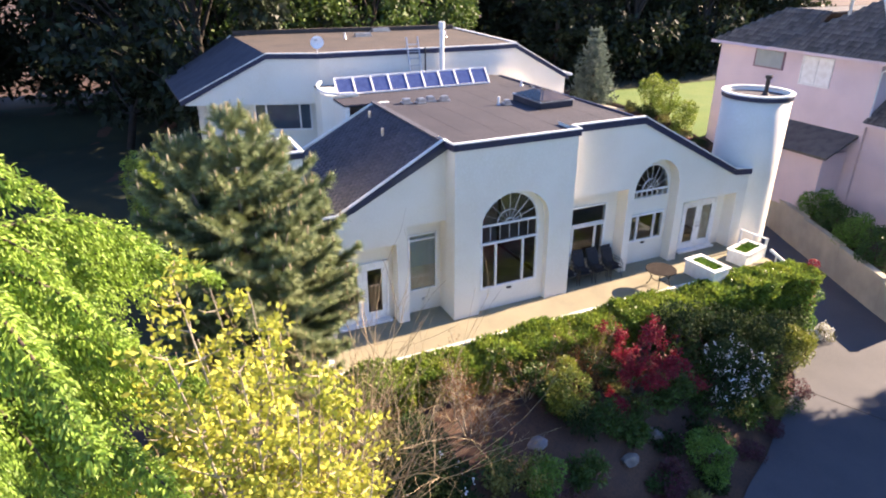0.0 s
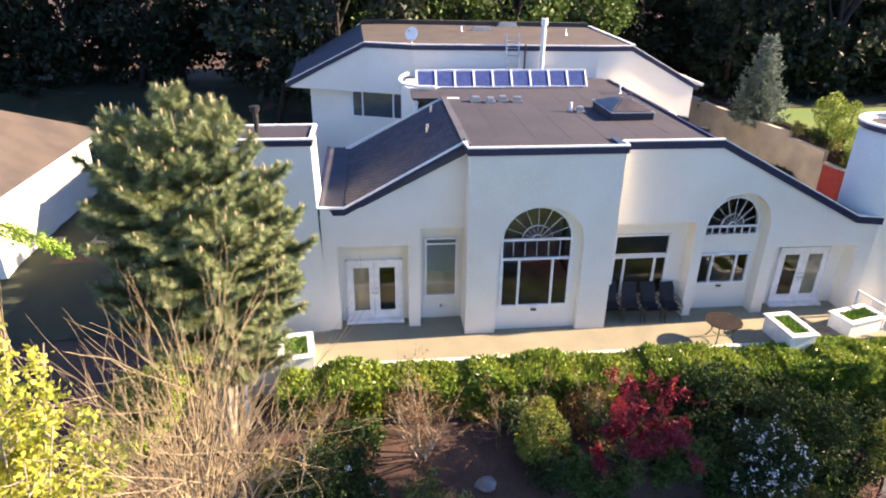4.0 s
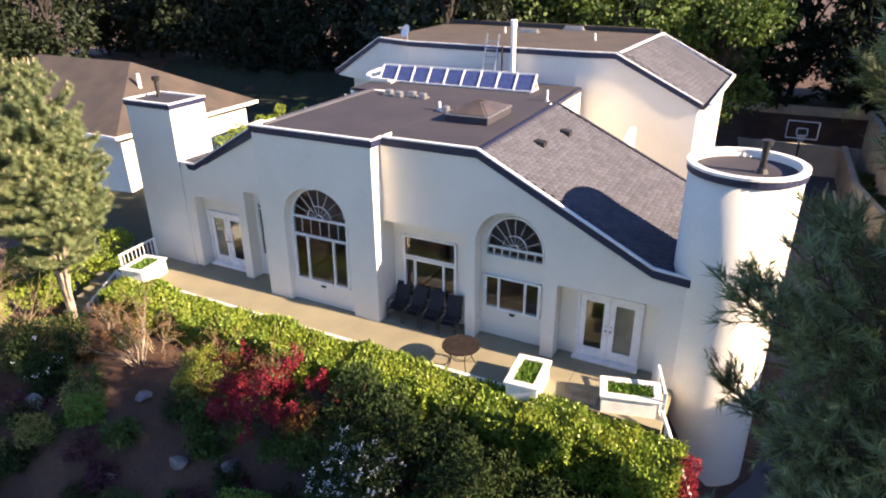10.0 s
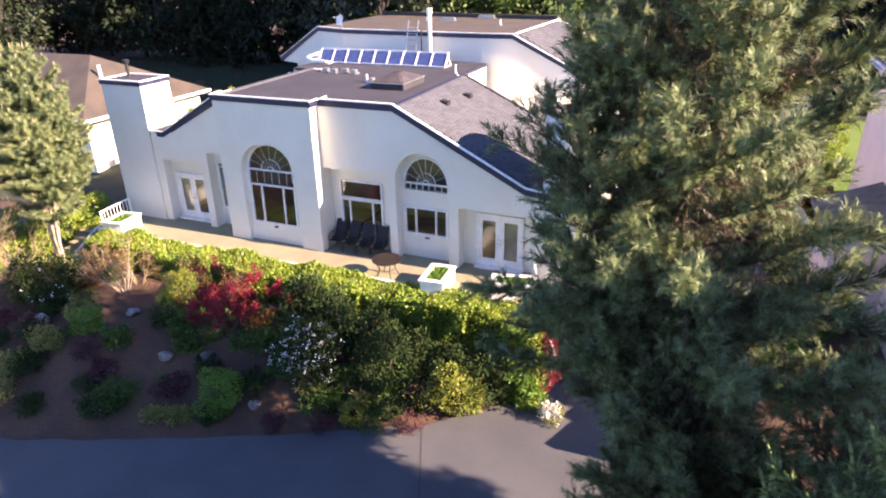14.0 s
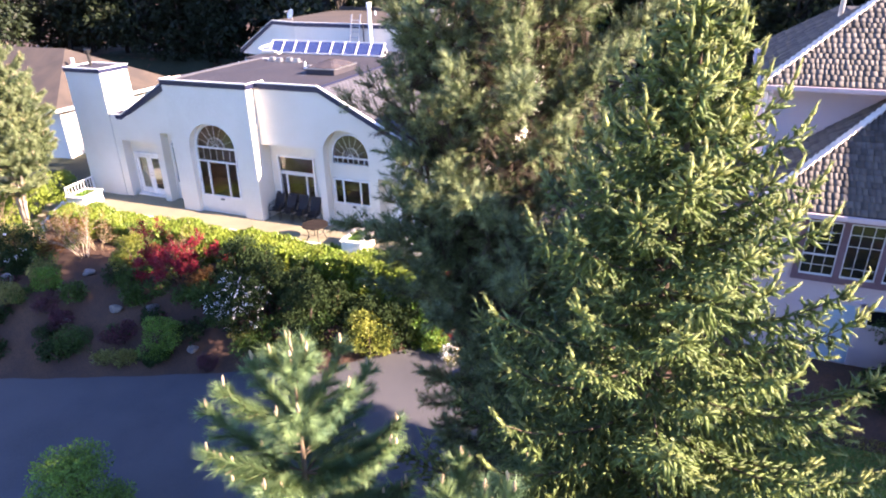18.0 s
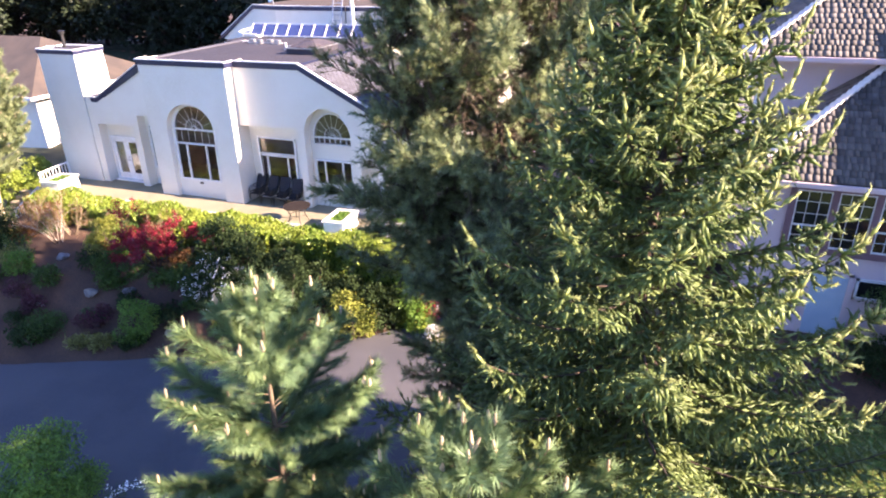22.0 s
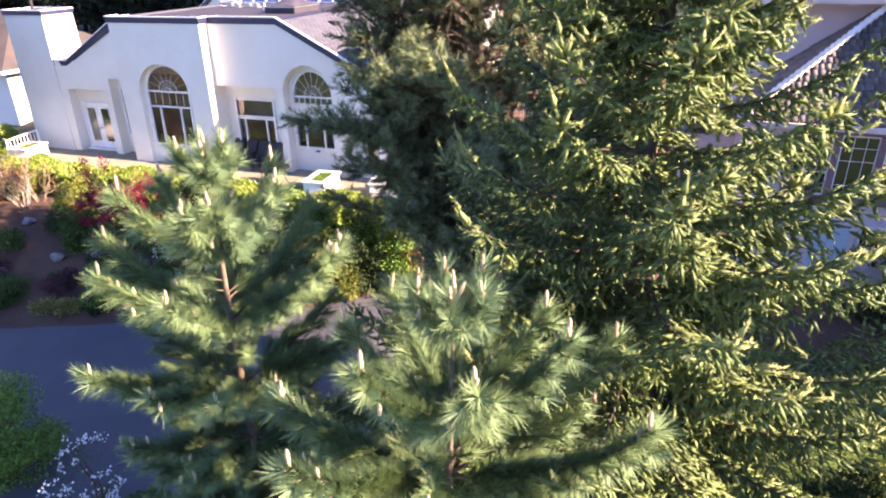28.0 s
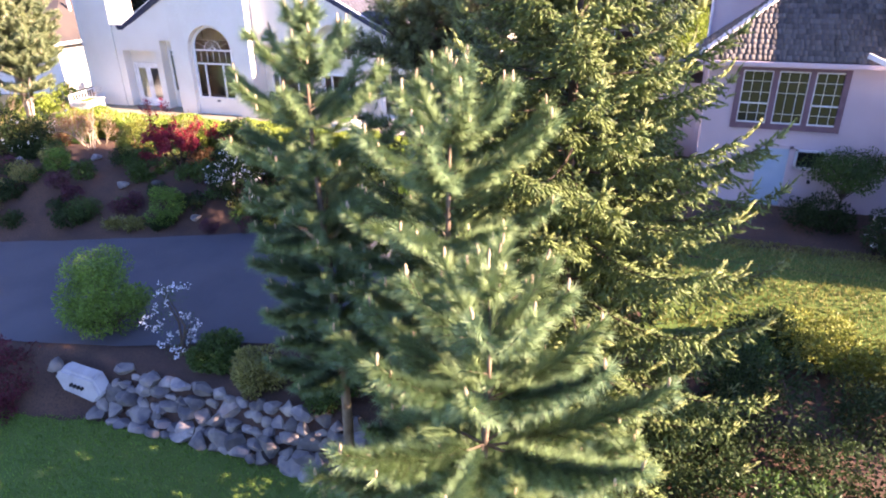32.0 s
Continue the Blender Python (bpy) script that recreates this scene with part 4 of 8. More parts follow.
trimmed([(*JR, HI), (*KR, HI), (ER[0] + 0.15, ER[1], 5.62)])
band([(9.3, 19.3, HI), (-3.2, 21.1, HI)][::-1], 0.0, 0.22, 0.1, 0.1, ROOF_BROWN, "rear_parapet", label="weathered brown rear parapet")
_bm = bmesh.new()
beam(_bm, (12.75, 11.8, 5.62), (12.95, 19.3, 5.62), 0.12, 0.12)
beam(_bm, (9.35, 19.25, HI + 0.05), (12.95, 19.3, 5.65), 0.12, 0.10)
part("gutter", _bm, WHITE, house, "white gutter and barge board")
_bm = bmesh.new()
prism(_bm, [(9.02, 11.6, HI), (9.15, 11.6, HI), (9.5, 19.2, HI + 0.02), (9.35, 19.2, HI + 0.02)], (0, 0, 0.05))
part("ridge_cap", _bm, WHITE, house)
# soffit under the left gable, and its long window
part("soffit", prism(bmesh.new(), [(-6.5, 13.97, 5.215), (-0.95, 11.97, 5.215), (-0.95, 12.5, 5.215), (-5.7, 14.3, 5.215)], (0, 0, 0.08)), STUCCO, house)
upper_win = thing_part("window", "wide dark window under the upper gable", house)
_d = (Vector((-0.9, 12.35, 0)) - Vector((-5.7, 14.1, 0))).normalized()
_o = Vector((-5.7, 14.1, 0)) - Vector((_d.y, -_d.x, 0)) * -0.04
_bm = bmesh.new()
for _s in (2.15, 2.66, 4.18, 4.68):
    _p = _o + _d * _s
    beam(_bm, (_p.x, _p.y, 3.98), (_p.x, _p.y, 5.19), 0.07, 0.06, up=(0.3, 1, 0))
for _z in (3.98, 5.17):
    _p, _q = _o + _d * 2.12, _o + _d * 4.71
    beam(_bm, (_p.x, _p.y, _z), (_q.x, _q.y, _z), 0.06, 0.07)
part("window_frame", _bm, WHITE, upper_win, "white frame")
for _a, _b in ((2.18, 2.63), (2.69, 4.15), (4.21, 4.65)):
    _p, _q = _o + _d * _a, _o + _d * _b
    part("pane", prism(bmesh.new(), [(_p.x, _p.y, 4.0), (_q.x, _q.y, 4.0), (_q.x, _q.y, 5.16), (_p.x, _p.y, 5.16)], Vector((_d.y, -_d.x, 0)) * -0.01), SKY_GLASS, upper_win)
# lit sloping panel and small lean-to behind the right slope
part("wall_buttress", prism(bmesh.new(), [(10.2, 8.0, 3.2), (10.2, 9.6, 3.2), (10.2, 9.6, 5.0), (10.2, 8.0, 4.6)], (0.22, 0, 0)), STUCCO, house, "low stucco buttress wall")
# curved drain hood at the rear left of the flat roof
_bm = bmesh.new()
_pts = [(-0.2, 8.9, 6.16), (-1.0, 8.85, 6.2), (-1.45, 9.1, 6.24), (-1.6, 9.6, 6.3), (-1.5, 10.2, 6.36), (-1.2, 10.8, 6.4)]
for _a, _b in zip(_pts, _pts[1:]):
    beam(_bm, _a, _b, 0.12, 0.10)
part("coping", _bm, WHITE, house, "curved white roof edge")
_bm = bmesh.new()
prism(_bm, [(-0.1, 8.95, 3.0), (-1.2, 8.95, 3.0), (-1.55, 9.6, 3.0), (-1.2, 11.0, 3.0), (-0.1, 11.0, 3.0)], (0, 0, 3.12))
part("wall", _bm, STUCCO, house)


# ---------------------------------------------------------------- on the roof
def solar_panel():
    n, x0, x1, y0, y1, z0, z1 = 9, -0.90, 6.28, 9.25, 9.75, 6.08, 6.68
    ob = thing("solar_panel", ((x0 + x1) / 2, y0, 6.02), "row of framed blue solar panels tilted on the flat roof", "solar panel")
    up = Vector((0, y1 - y0, z1 - z0))
    for i in range(n):
        a, b = x0 + (x1 - x0) * i / n, x0 + (x1 - x0) * (i + 1) / n
        g = 0.045
        bm = bmesh.new()
        prism(bm, [Vector((a + g, y0, z0)) + up * 0.06, Vector((b - g, y0, z0)) + up * 0.06, Vector((b - g, y0, z0)) + up * 0.94, Vector((a + g, y0, z0)) + up * 0.94], (0, 0.02, -0.012))
        part("cell_sheet", bm, SOLAR, ob)
    for i in range(n + 1):
        a = x0 + (x1 - x0) * i / n
        bm = bmesh.new()
        beam(bm, Vector((a, y0, z0)), Vector((a, y0, z0)) + up, 0.07, 0.06)
        part("frame_bar", bm, WHITE, ob, "white aluminium bar")
    for s in (0.0, 1.0):
        bm = bmesh.new()
        beam(bm, Vector((x0, y0, z0)) + up * s, Vector((x1, y0, z0)) + up * s, 0.06, 0.06)
        part("frame_rail", bm, WHITE, ob)
    for a in (x0 + 0.1, (x0 + x1) / 2, x1 - 0.1):
        bm = bmesh.new()
        beam(bm, (a, y1, z1 - 0.03), (a, y1 + 0.45, 6.03), 0.05, 0.05)
        beam(bm, (a, y0 - 0.02, 6.045), (a, y1 + 0.5, 6.045), 0.06, 0.05)
        part("support", bm, WHITE, ob)


solar_panel()


def skylight():
    x0, x1, y0, y1, z = 5.35, 6.85, 3.55, 5.6, 6.02
    ob = thing("skylight", (6.1, 4.5, z), "brown hipped acrylic skylight on a raised dark curb", "skylight")
    part("curb", boxed(x0, x1, y0, y1, z, z + 0.24, 0.015), ROOF_FELT, ob)
    part("flange", boxed(x0 - 0.04, x1 + 0.04, y0 - 0.04, y1 + 0.04, z + 0.24, z + 0.28, 0.015), METAL, ob, "pale metal flange")
    bm = bmesh.new()
    lo = [bm.verts.new(p) for p in ((x0 + 0.03, y0 + 0.03, z + 0.30), (x1 - 0.03, y0 + 0.03, z + 0.30), (x1 - 0.03, y1 - 0.03, z + 0.30), (x0 + 0.03, y1 - 0.03, z + 0.30))]
    hi = [bm.verts.new(p) for p in ((x0 + 0.55, y0 + 0.75, z + 0.56), (x1 - 0.55, y0 + 0.75, z + 0.56), (x1 - 0.55, y1 - 0.75, z + 0.56), (x0 + 0.55, y1 - 0.75, z + 0.56))]
    for i in range(4):
        bm.faces.new((lo[i], lo[(i + 1) % 4], hi[(i + 1) % 4], hi[i]))
    bm.faces.new(hi)
    bmesh.ops.bevel(bm, geom=bm.edges[:], offset=0.05, segments=2, affect="EDGES")
    part("dome", bm, material("bronze_acrylic", (0.06, 0.046, 0.035), 0.2, (0.095, 0.072, 0.052), 1.5), ob, "bronze acrylic dome")


skylight()


def vent_pipe(x, y, z, h, r, mat, label):
    ob = thing("vent_pipe", (x, y, z), label, "vent pipe", "roof vents")
    bm = bmesh.new()
    cyl(bm, (x, y, z), (x, y, z + h), r, sides=12)
    part("pipe", bm, mat, ob)
    bm = bmesh.new()
    cyl(bm, (x, y, z - 0.02), (x, y, z + 0.06), r * 2.2, r * 1.2, 12)
    part("flashing", bm, METAL, ob)
    return ob


vent_pipe(4.35, 5.0, 6.02, 0.32, 0.05, WHITE, "thin white roof vent pipe")
vent_pipe(7.3, 8.1, 6.02, 0.40, 0.045, WHITE, "thin white roof vent pipe by the ridge")
vent_pipe(1.9, 17.0, 7.42, 0.28, 0.05, WHITE, "thin white vent pipe on the upper roof")
vent_pipe(7.0, 15.5, 7.42, 0.30, 0.05, WHITE, "thin white vent pipe on the upper roof")
tall_flue = thing("flue_pipe", (4.72, 11.05, 6.02), "tall white metal flue pipe rising from the flat roof", "flue pipe")
_bm = bmesh.new()
cyl(_bm, (4.72, 11.05, 6.02), (4.72, 11.05, 8.35), 0.105, sides=16)
part("pipe", _bm, WHITE, tall_flue)
_bm = bmesh.new()
cyl(_bm, (4.72, 11.05, 8.35), (4.72, 11.05, 8.62), 0.14, sides=16)
part("cowl", _bm, WHITE, tall_flue)


def box_vent(x, y, z, w, label):
    ob = thing("roof_vent", (x, y, z), label, "roof vent", "roof vents")
    part("hood", boxed(x, x + w, y - 0.14, y + 0.14, z + 0.06, z + 0.20, 0.03), METAL, ob)
    part("base", boxed(x - 0.05, x + w + 0.05, y - 0.2, y + 0.2, z, z + 0.06, 0.01), METAL, ob)


box_vent(4.55, 4.9, 6.02, 0.22, "low grey metal roof vent")
for _x in (1.0, 1.55, 2.05, 2.6):
    box_vent(_x, 6.7 + 0.1 * math.sin(_x * 7), 6.02, 0.3, "low dull metal vent in a row on the flat roof")
box_vent(2.6, 17.5, 7.42, 0.9, "low wide vent hood on the upper roof")
box_vent(4.3, 19.5, 7.42, 1.0, "long ridge vent on the upper roof")


def slope_vent(x, y, pitch_from, slope):
    z = pitch_from - slope * (x - KINK_R)
    ob = thing("roof_vent", (x, y, z), "small dark vent hood on the shingle slope", "roof vent", "slope vents")
    bm = bmesh.new()
    prism(bm, [(x - 0.16, y - 0.16, z + 0.08 + slope * 0.16), (x + 0.16, y - 0.16, z + 0.16 - slope * 0.10), (x + 0.16, y + 0.16, z + 0.16 - slope * 0.10), (x - 0.16, y + 0.16, z + 0.08 + slope * 0.16)], (0, 0, -0.16))
    part("hood", bm, BLACK_METAL, ob)


slope_vent(8.7, 3.5, 6.03, 0.483)
slope_vent(8.9, 5.5, 6.03, 0.483)
for _x, _y in ((-0.9, 4.0), (-0.6, 6.2)):
    _ob = thing("roof_vent", (_x, _y, 6.03 + 0.458 * _x), "small dark pipe vent on the shaded slope", "roof vent", "slope vents")
    _bm = bmesh.new()
    cyl(_bm, (_x, _y, 6.0 + 0.458 * _x), (_x, _y, 6.28 + 0.458 * _x), 0.05, sides=10)
    part("pipe", _bm, METAL, _ob)


def satellite_dish():
    x, y, z = -0.95, 11.9, HI
    ob = thing("satellite_dish", (x, y, z), "small white satellite dish on a short mast at the roof edge", "satellite dish")
    bm = bmesh.new()
    n, rings = 20, 5
    aim = Vector((-0.35, -0.85, 0.4)).normalized()
    s = aim.orthogonal().normalized()
    u = aim.cross(s)
    c = Vector((x, y - 0.1, z + 0.48))
    rows = []
    for k in range(rings + 1):
        q = 0.29 * k / rings
        rows.append([bm.verts.new(c + (s * math.cos(2 * math.pi * i / n) + u * math.sin(2 * math.pi * i / n)) * max(q, 0.01) + aim * (q * q * 0.6)) for i in range(n)])
    for a, b in zip(rows, rows[1:]):
        for i in range(n):
            bm.faces.new((a[i], a[(i + 1) % n], b[(i + 1) % n], b[i]))
    dish = part("dish", bm, WHITE, ob, smooth=True)
    bm = bmesh.new()
    beam(bm, c - u * 0.3, c + aim * 0.42, 0.03, 0.03)
    box(bm, *[f(v) for v in (c + aim * 0.42) for f in (lambda q: q - 0.04, lambda q: q + 0.04)])
    part("feed_arm", bm, METAL, ob)
    bm = bmesh.new()
    cyl(bm, (x, y, z - 0.05), (x, y - 0.02, z + 0.40), 0.03, sides=10)
    part("mast", bm, METAL, ob)


satellite_dish()


def ladder():
    ob = thing("ladder", (3.5, 11.45, 6.02), "aluminium ladder leaning on the upper parapet", "ladder")
    for x in (3.22, 3.78):
        bm = bmesh.new()
        beam(bm, (x, 11.15, 6.02), (x, 11.75, 7.95), 0.05, 0.08)
        part("rail", bm, METAL, ob)
    for i in range(6):
        q = 0.1 + 0.3 * i
        bm = bmesh.new()
        cyl(bm, (3.22, 11.15 + 0.6 * q / 1.93, 6.02 + q), (3.78, 11.15 + 0.6 * q / 1.93, 6.02 + q), 0.025, sides=8)
        part("rung", bm, METAL, ob)


ladder()
_bm = bmesh.new()
cyl(_bm, (4.05, 11.45, 6.02), (4.05, 11.45, 7.5), 0.035, sides=8)
part("downpipe", _bm, BLACK_METAL, house, "black pipe on the upper wall")


# ---------------------------------------------------------------- shingle courses on the slopes
def shingles(slope, a, b, d, width, course, near, butt=0.016):
    """Overlapping tabs from the eave a-b up to d; those in the near stretch are pieces of their own, the rest one field."""
    a, b, d = Vector(a), Vector(b), Vector(d)
    ux = (b - a).normalized()
    n = ux.cross(d - a).normalized()
    if n.z < 0:
        n = -n
    up = (d - a) - ux * (d - a).dot(ux)
    rows, per = int(up.length / course), int((b - a).length / width)
    up.normalize()
    off = Vector(house.location)
    rng = np.random.default_rng(rows * 31 + per)
    corner = [(0.004, 0, 0.0), (width - 0.004, 0, 0.0), (width - 0.004, 0, butt), (0.004, 0, butt), (width - 0.004, course * 1.1, 0.004), (0.004, course * 1.1, 0.004), (0.004, course * 1.1, 0.0), (width - 0.004, course * 1.1, 0.0)]
    quads = [(0, 1, 2, 3), (3, 2, 4, 5), (1, 7, 4, 2), (0, 3, 5, 6)]
    tab = np_mesh("shingle", corner, quads)
    tab.materials.append(SHINGLE)
    turn = Matrix((ux, up, n)).transposed().to_4x4()
    verts, faces, count = [], [], 0
    for r in range(rows):
        for k in range(per):
            s = (k + (0.5 if r % 2 else 0.0)) * width
            if s + width > (b - a).length + 0.01:
                continue
            p = a + ux * s + up * (r * course) + n * (0.003 + 0.006 * rng.random())
            if count < 300 and near(p):
                ob = new("shingle", tab)
                ob.parent = slope
                ob.matrix_basis = Matrix.Translation(p - off) @ turn
                count += 1
            else:
                k0 = len(verts)
                verts.extend(p - off + ux * c[0] + up * c[1] + n * c[2] for c in corner)
                faces.extend(tuple(k0 + i for i in q) for q in quads)
    link_mesh("shingle_field", np_mesh("shingle_field", verts, faces), SHINGLE_FIELD, slope, "remaining overlapping shingle tabs", "stuff")


shingles(right_slope, (14.0, 0.72, 3.06), (14.0, 7.7, 3.06), (KINK_R + 0.02, 0.72, 6.03), 0.30, 0.15, lambda p: 0.9 < p.y < 4.6 and p.x < 11.0)
shingles(left_slope, (-3.72, 7.4, 4.08), (-3.72, 0.74, 4.08), (KINK_L - 0.02, 7.4, 6.0), 0.30, 0.15, lambda p: p.y < 3.6, 0.003)
shingles(upper_slope, (12.55, 11.9, LO + 0.08), (12.85, 19.2, LO + 0.08), (9.05, 11.7, HI - 0.02), 0.40, 0.20, lambda p: p.y < 14.0)

# ---------------------------------------------------------------- patio
patio = thing("patio", (4.0, 0.0, 0.0), "long pale concrete patio along the front of the house", "patio", kind="structure")
_n = 0
for _a, _b in zip((-6.6, -4.4, -2.2, 0.0, 2.3, 4.62, 6.9, 9.2), (-4.4, -2.2, 0.0, 2.3, 4.62, 6.9, 9.2, 11.2)):
    part("slab", boxed(_a + 0.001, _b - 0.001, -1.32, 1.62, -0.25, 0.0), CONCRETE, patio)
for _i in range(3):
    part("slab", boxed(11.2 + 0.004, 13.9, -1.32 + 0.98 * _i + 0.004, -1.32 + 0.98 * (_i + 1), -0.25, 0.0, 0.008), CONCRETE, patio)
for _i in range(8):
    part("edging", boxed(-6.6 + 2.1 * _i + 0.005, -6.6 + 2.1 * (_i + 1), -1.46, -1.325, -0.6, 0.035, 0.012), WHITE, patio, "white painted edging")
for _i in range(9):
    part("retaining_face", boxed(-6.6 + 1.95 * _i + 0.004, -6.6 + 1.95 * (_i + 1), -1.42, -1.33, -1.4, -0.26), STUCCO, patio)
for _i in range(5):
    part("timber_step", boxed(11.25, 12.15, -1.2 + 0.12 * _i, -1.09 + 0.12 * _i, 0.004, 0.05, 0.006), WOOD, patio)


def planter(x, y, w, d, h, turn, label):
    ob = thing("planter", (x, y, 0.0), label, "planter", "patio planters")
    t = 0.10
    bm = square_ring(bmesh.new(), x - w / 2, x + w / 2, y - d / 2, y + d / 2, t, 0.0, h)
    part("box_side", bm, WHITE, ob, "white stucco sides")
    bm = square_ring(bmesh.new(), x - w / 2 - 0.06, x + w / 2 + 0.06, y - d / 2 - 0.06, y + d / 2 + 0.06, t + 0.10, h + 0.002, h + 0.065, 0.012)
    part("rim", bm, WHITE, ob, "broad white rim")
    part("soil", boxed(x - w / 2 + t, x + w / 2 - t, y - d / 2 + t, y + d / 2 - t, 0.1, h - 0.08), SOIL, ob)
    rng = np.random.default_rng(int(abs(x * 100)))
    n = 900
    at = np.stack([rng.uniform(x - w / 2 + t, x + w / 2 - t, n), rng.uniform(y - d / 2 + t, y + d / 2 - t, n), np.full(n, h - 0.08)], 1) - np.array([x, y, 0])
    link_mesh("planting", leaf_mesh("planting", at, rng.normal(0, 0.5, (n, 3)) + (0, 0, 1), rng.uniform(0.08, 0.22, n), 0.06, rng), SHRUB_BRIGHT, ob, "low green planting")
    ob.rotation_euler.z = radians(turn)
    return ob


planter(10.28, -1.22, 0.85, 1.35, 0.55, 4, "white stucco planter box with low green plants")
planter(12.95, -0.72, 1.45, 0.80, 0.50, 14, "long white stucco planter box with green plants")
planter(-5.2, -1.15, 0.95, 1.25, 0.55, 8, "white stucco planter box with bright green shrub")


def patio_chair(at, turn, label):
    ob = thing("patio_chair", (0, 0, 0), label, "chair", "patio chairs")
    for sx in (-1, 1):
        bm = bmesh.new()
        pts = [(sx * 0.28, -0.28, 0.0), (sx * 0.28, -0.26, 0.62), (sx * 0.28, 0.20, 0.64), (sx * 0.26, 0.30, 0.42)]
        for a, b in zip(pts, pts[1:]):
            cyl(bm, a, b, 0.014, sides=8)
        part("arm", bm, BLACK_METAL, ob)
        bm = bmesh.new()
        cyl(bm, (sx * 0.28, 0.34, 0.0), (sx * 0.25, 0.14, 0.42), 0.014, sides=8)
        part("leg", bm, BLACK_METAL, ob)
        bm = bmesh.new()
        cyl(bm, (sx * 0.24, -0.27, 0.42), (sx * 0.24, 0.18, 0.40), 0.014, sides=8)
        cyl(bm, (sx * 0.24, 0.18, 0.40), (sx * 0.24, 0.42, 1.02), 0.014, sides=8)
        part("side_rail", bm, BLACK_METAL, ob)
    bm = bmesh.new()
    prism(bm, [(-0.23, -0.27, 0.43), (0.23, -0.27, 0.43), (0.23, 0.18, 0.405), (-0.23, 0.18, 0.405)], (0, 0, 0.018))
    part("seat", bm, BLACK_MESH, ob, "black sling seat")
    bm = bmesh.new()
    prism(bm, [(-0.23, 0.19, 0.42), (0.23, 0.19, 0.42), (0.23, 0.42, 1.02), (-0.23, 0.42, 1.02)], (0, -0.018, 0.006))
    part("backrest", bm, BLACK_MESH, ob, "black sling backrest")
    bm = bmesh.new()
    cyl(bm, (-0.24, 0.42, 1.02), (0.24, 0.42, 1.02), 0.014, sides=8)
    part("top_rail", bm, BLACK_METAL, ob)
    ob.matrix_basis = at @ pose(0, 0, 0, 0, 0, turn)
    return ob


_chair = patio_chair(pose(5.02, 0.55, 0.0), 0, "black metal patio chair with sling seat under the window")
for _i, (_x, _y, _t) in enumerate(((5.68, 0.50, -2), (6.36, 0.46, 2), (7.03, 0.42, 4))):
    copy_thing(_chair, pose(_x, _y, 0.0, 0, 0, _t))
for _i, (_x, _y, _t) in enumerate(((5.03, 0.60, 1), (5.70, 0.55, -2), (6.35, 0.52, 3), (7.02, 0.48, 4))):
    copy_thing(_chair, pose(_x, _y + 0.03, 0.10, 0, 0, _t))


def patio_table():
    x, y = 8.12, -1.02
    ob = thing("patio_table", (x, y, 0.0), "round brown metal patio table on curved black legs", "table")
    bm = bmesh.new()
    cyl(bm, (x, y, 0.69), (x, y, 0.72), 0.56, sides=40)
    bmesh.ops.bevel(bm, geom=bm.edges[:], offset=0.008, segments=2, affect="EDGES")
    part("tabletop", bm, TABLE_TOP, ob, "mottled brown round top")
    for i in range(4):
        q = math.pi / 4 + i * math.pi / 2
        c, s = math.cos(q), math.sin(q)
        bm = bmesh.new()
        pts = [(0.44, 0.69), (0.36, 0.5), (0.30, 0.34), (0.36, 0.16), (0.46, 0.0)]
        for (a, za), (b, zb) in zip(pts, pts[1:]):
            cyl(bm, (x + c * a, y + s * a, za), (x + c * b, y + s * b, zb), 0.018, sides=8)
        part("leg", bm, BLACK_METAL, ob)
    bm = bmesh.new()
    loops = [[bm.verts.new((x + (0.30 + 0.012 * math.cos(q)) * math.cos(2 * math.pi * i / 24), y + (0.30 + 0.012 * math.cos(q)) * math.sin(2 * math.pi * i / 24), 0.34 + 0.012 * math.sin(q)))
              for q in (0, 1.05, 2.09, 3.14, 4.19, 5.24)] for i in range(24)]
    for i in range(24):
        for k in range(6):
            bm.faces.new((loops[i][k], loops[(i + 1) % 24][k], loops[(i + 1) % 24][(k + 1) % 6], loops[i][(k + 1) % 6]))
    part("stretcher_ring", bm, BLACK_METAL, ob)


patio_table()


def stair_rail(name, base, run, label, posts=7, down=0.0):
    """A white stair rail: top and bottom rails with thin balusters, falling by down over the run."""
    a, d = Vector(base), Vector(run)
    ob = thing(name, base, label, "railing")
    for h in (0.12, 0.92):
        bm = bmesh.new()
        beam(bm, a + Vector((0, 0, h)), a + d + Vector((0, 0, h)), 0.06, 0.06)
        part("rail", bm, WHITE, ob)
    for i in range(posts):
        p = a + d * (i / (posts - 1))
        bm = bmesh.new()
        w = 0.08 if i in (0, posts - 1) else 0.028
        beam(bm, p + Vector((0, 0, 0.0 if w > 0.05 else 0.12)), p + Vector((0, 0, 0.95 if w > 0.05 else 0.92)), w, w, up=(0, 1, 0))
        part("post" if w > 0.05 else "baluster", bm, WHITE, ob)
    return ob


stair_rail("stair_rail", (-6.15, 0.2, 0.0), (-0.15, -1.5, -0.15), "white balustrade at the patio's end", 10)
stair_rail("stair_rail", (-6.7, -1.3, -0.9), (0.3, -1.6, -0.6), "white stair rail leading down to the garden", 8)
stair_rail("stair_rail", (13.5, 0.1, 0.0), (0.35, -1.0, -0.1), "short white metal handrail by the planter", 3)
for _i in range(6):
    tagged(part("step", boxed(-7.6, -6.6, -1.3 - 0.32 * (_i + 1), -1.3 - 0.32 * _i, -1.6, -0.17 * (_i + 1), 0.01), CONCRETE, None), "concrete garden step beside the patio", "step", "garden steps")
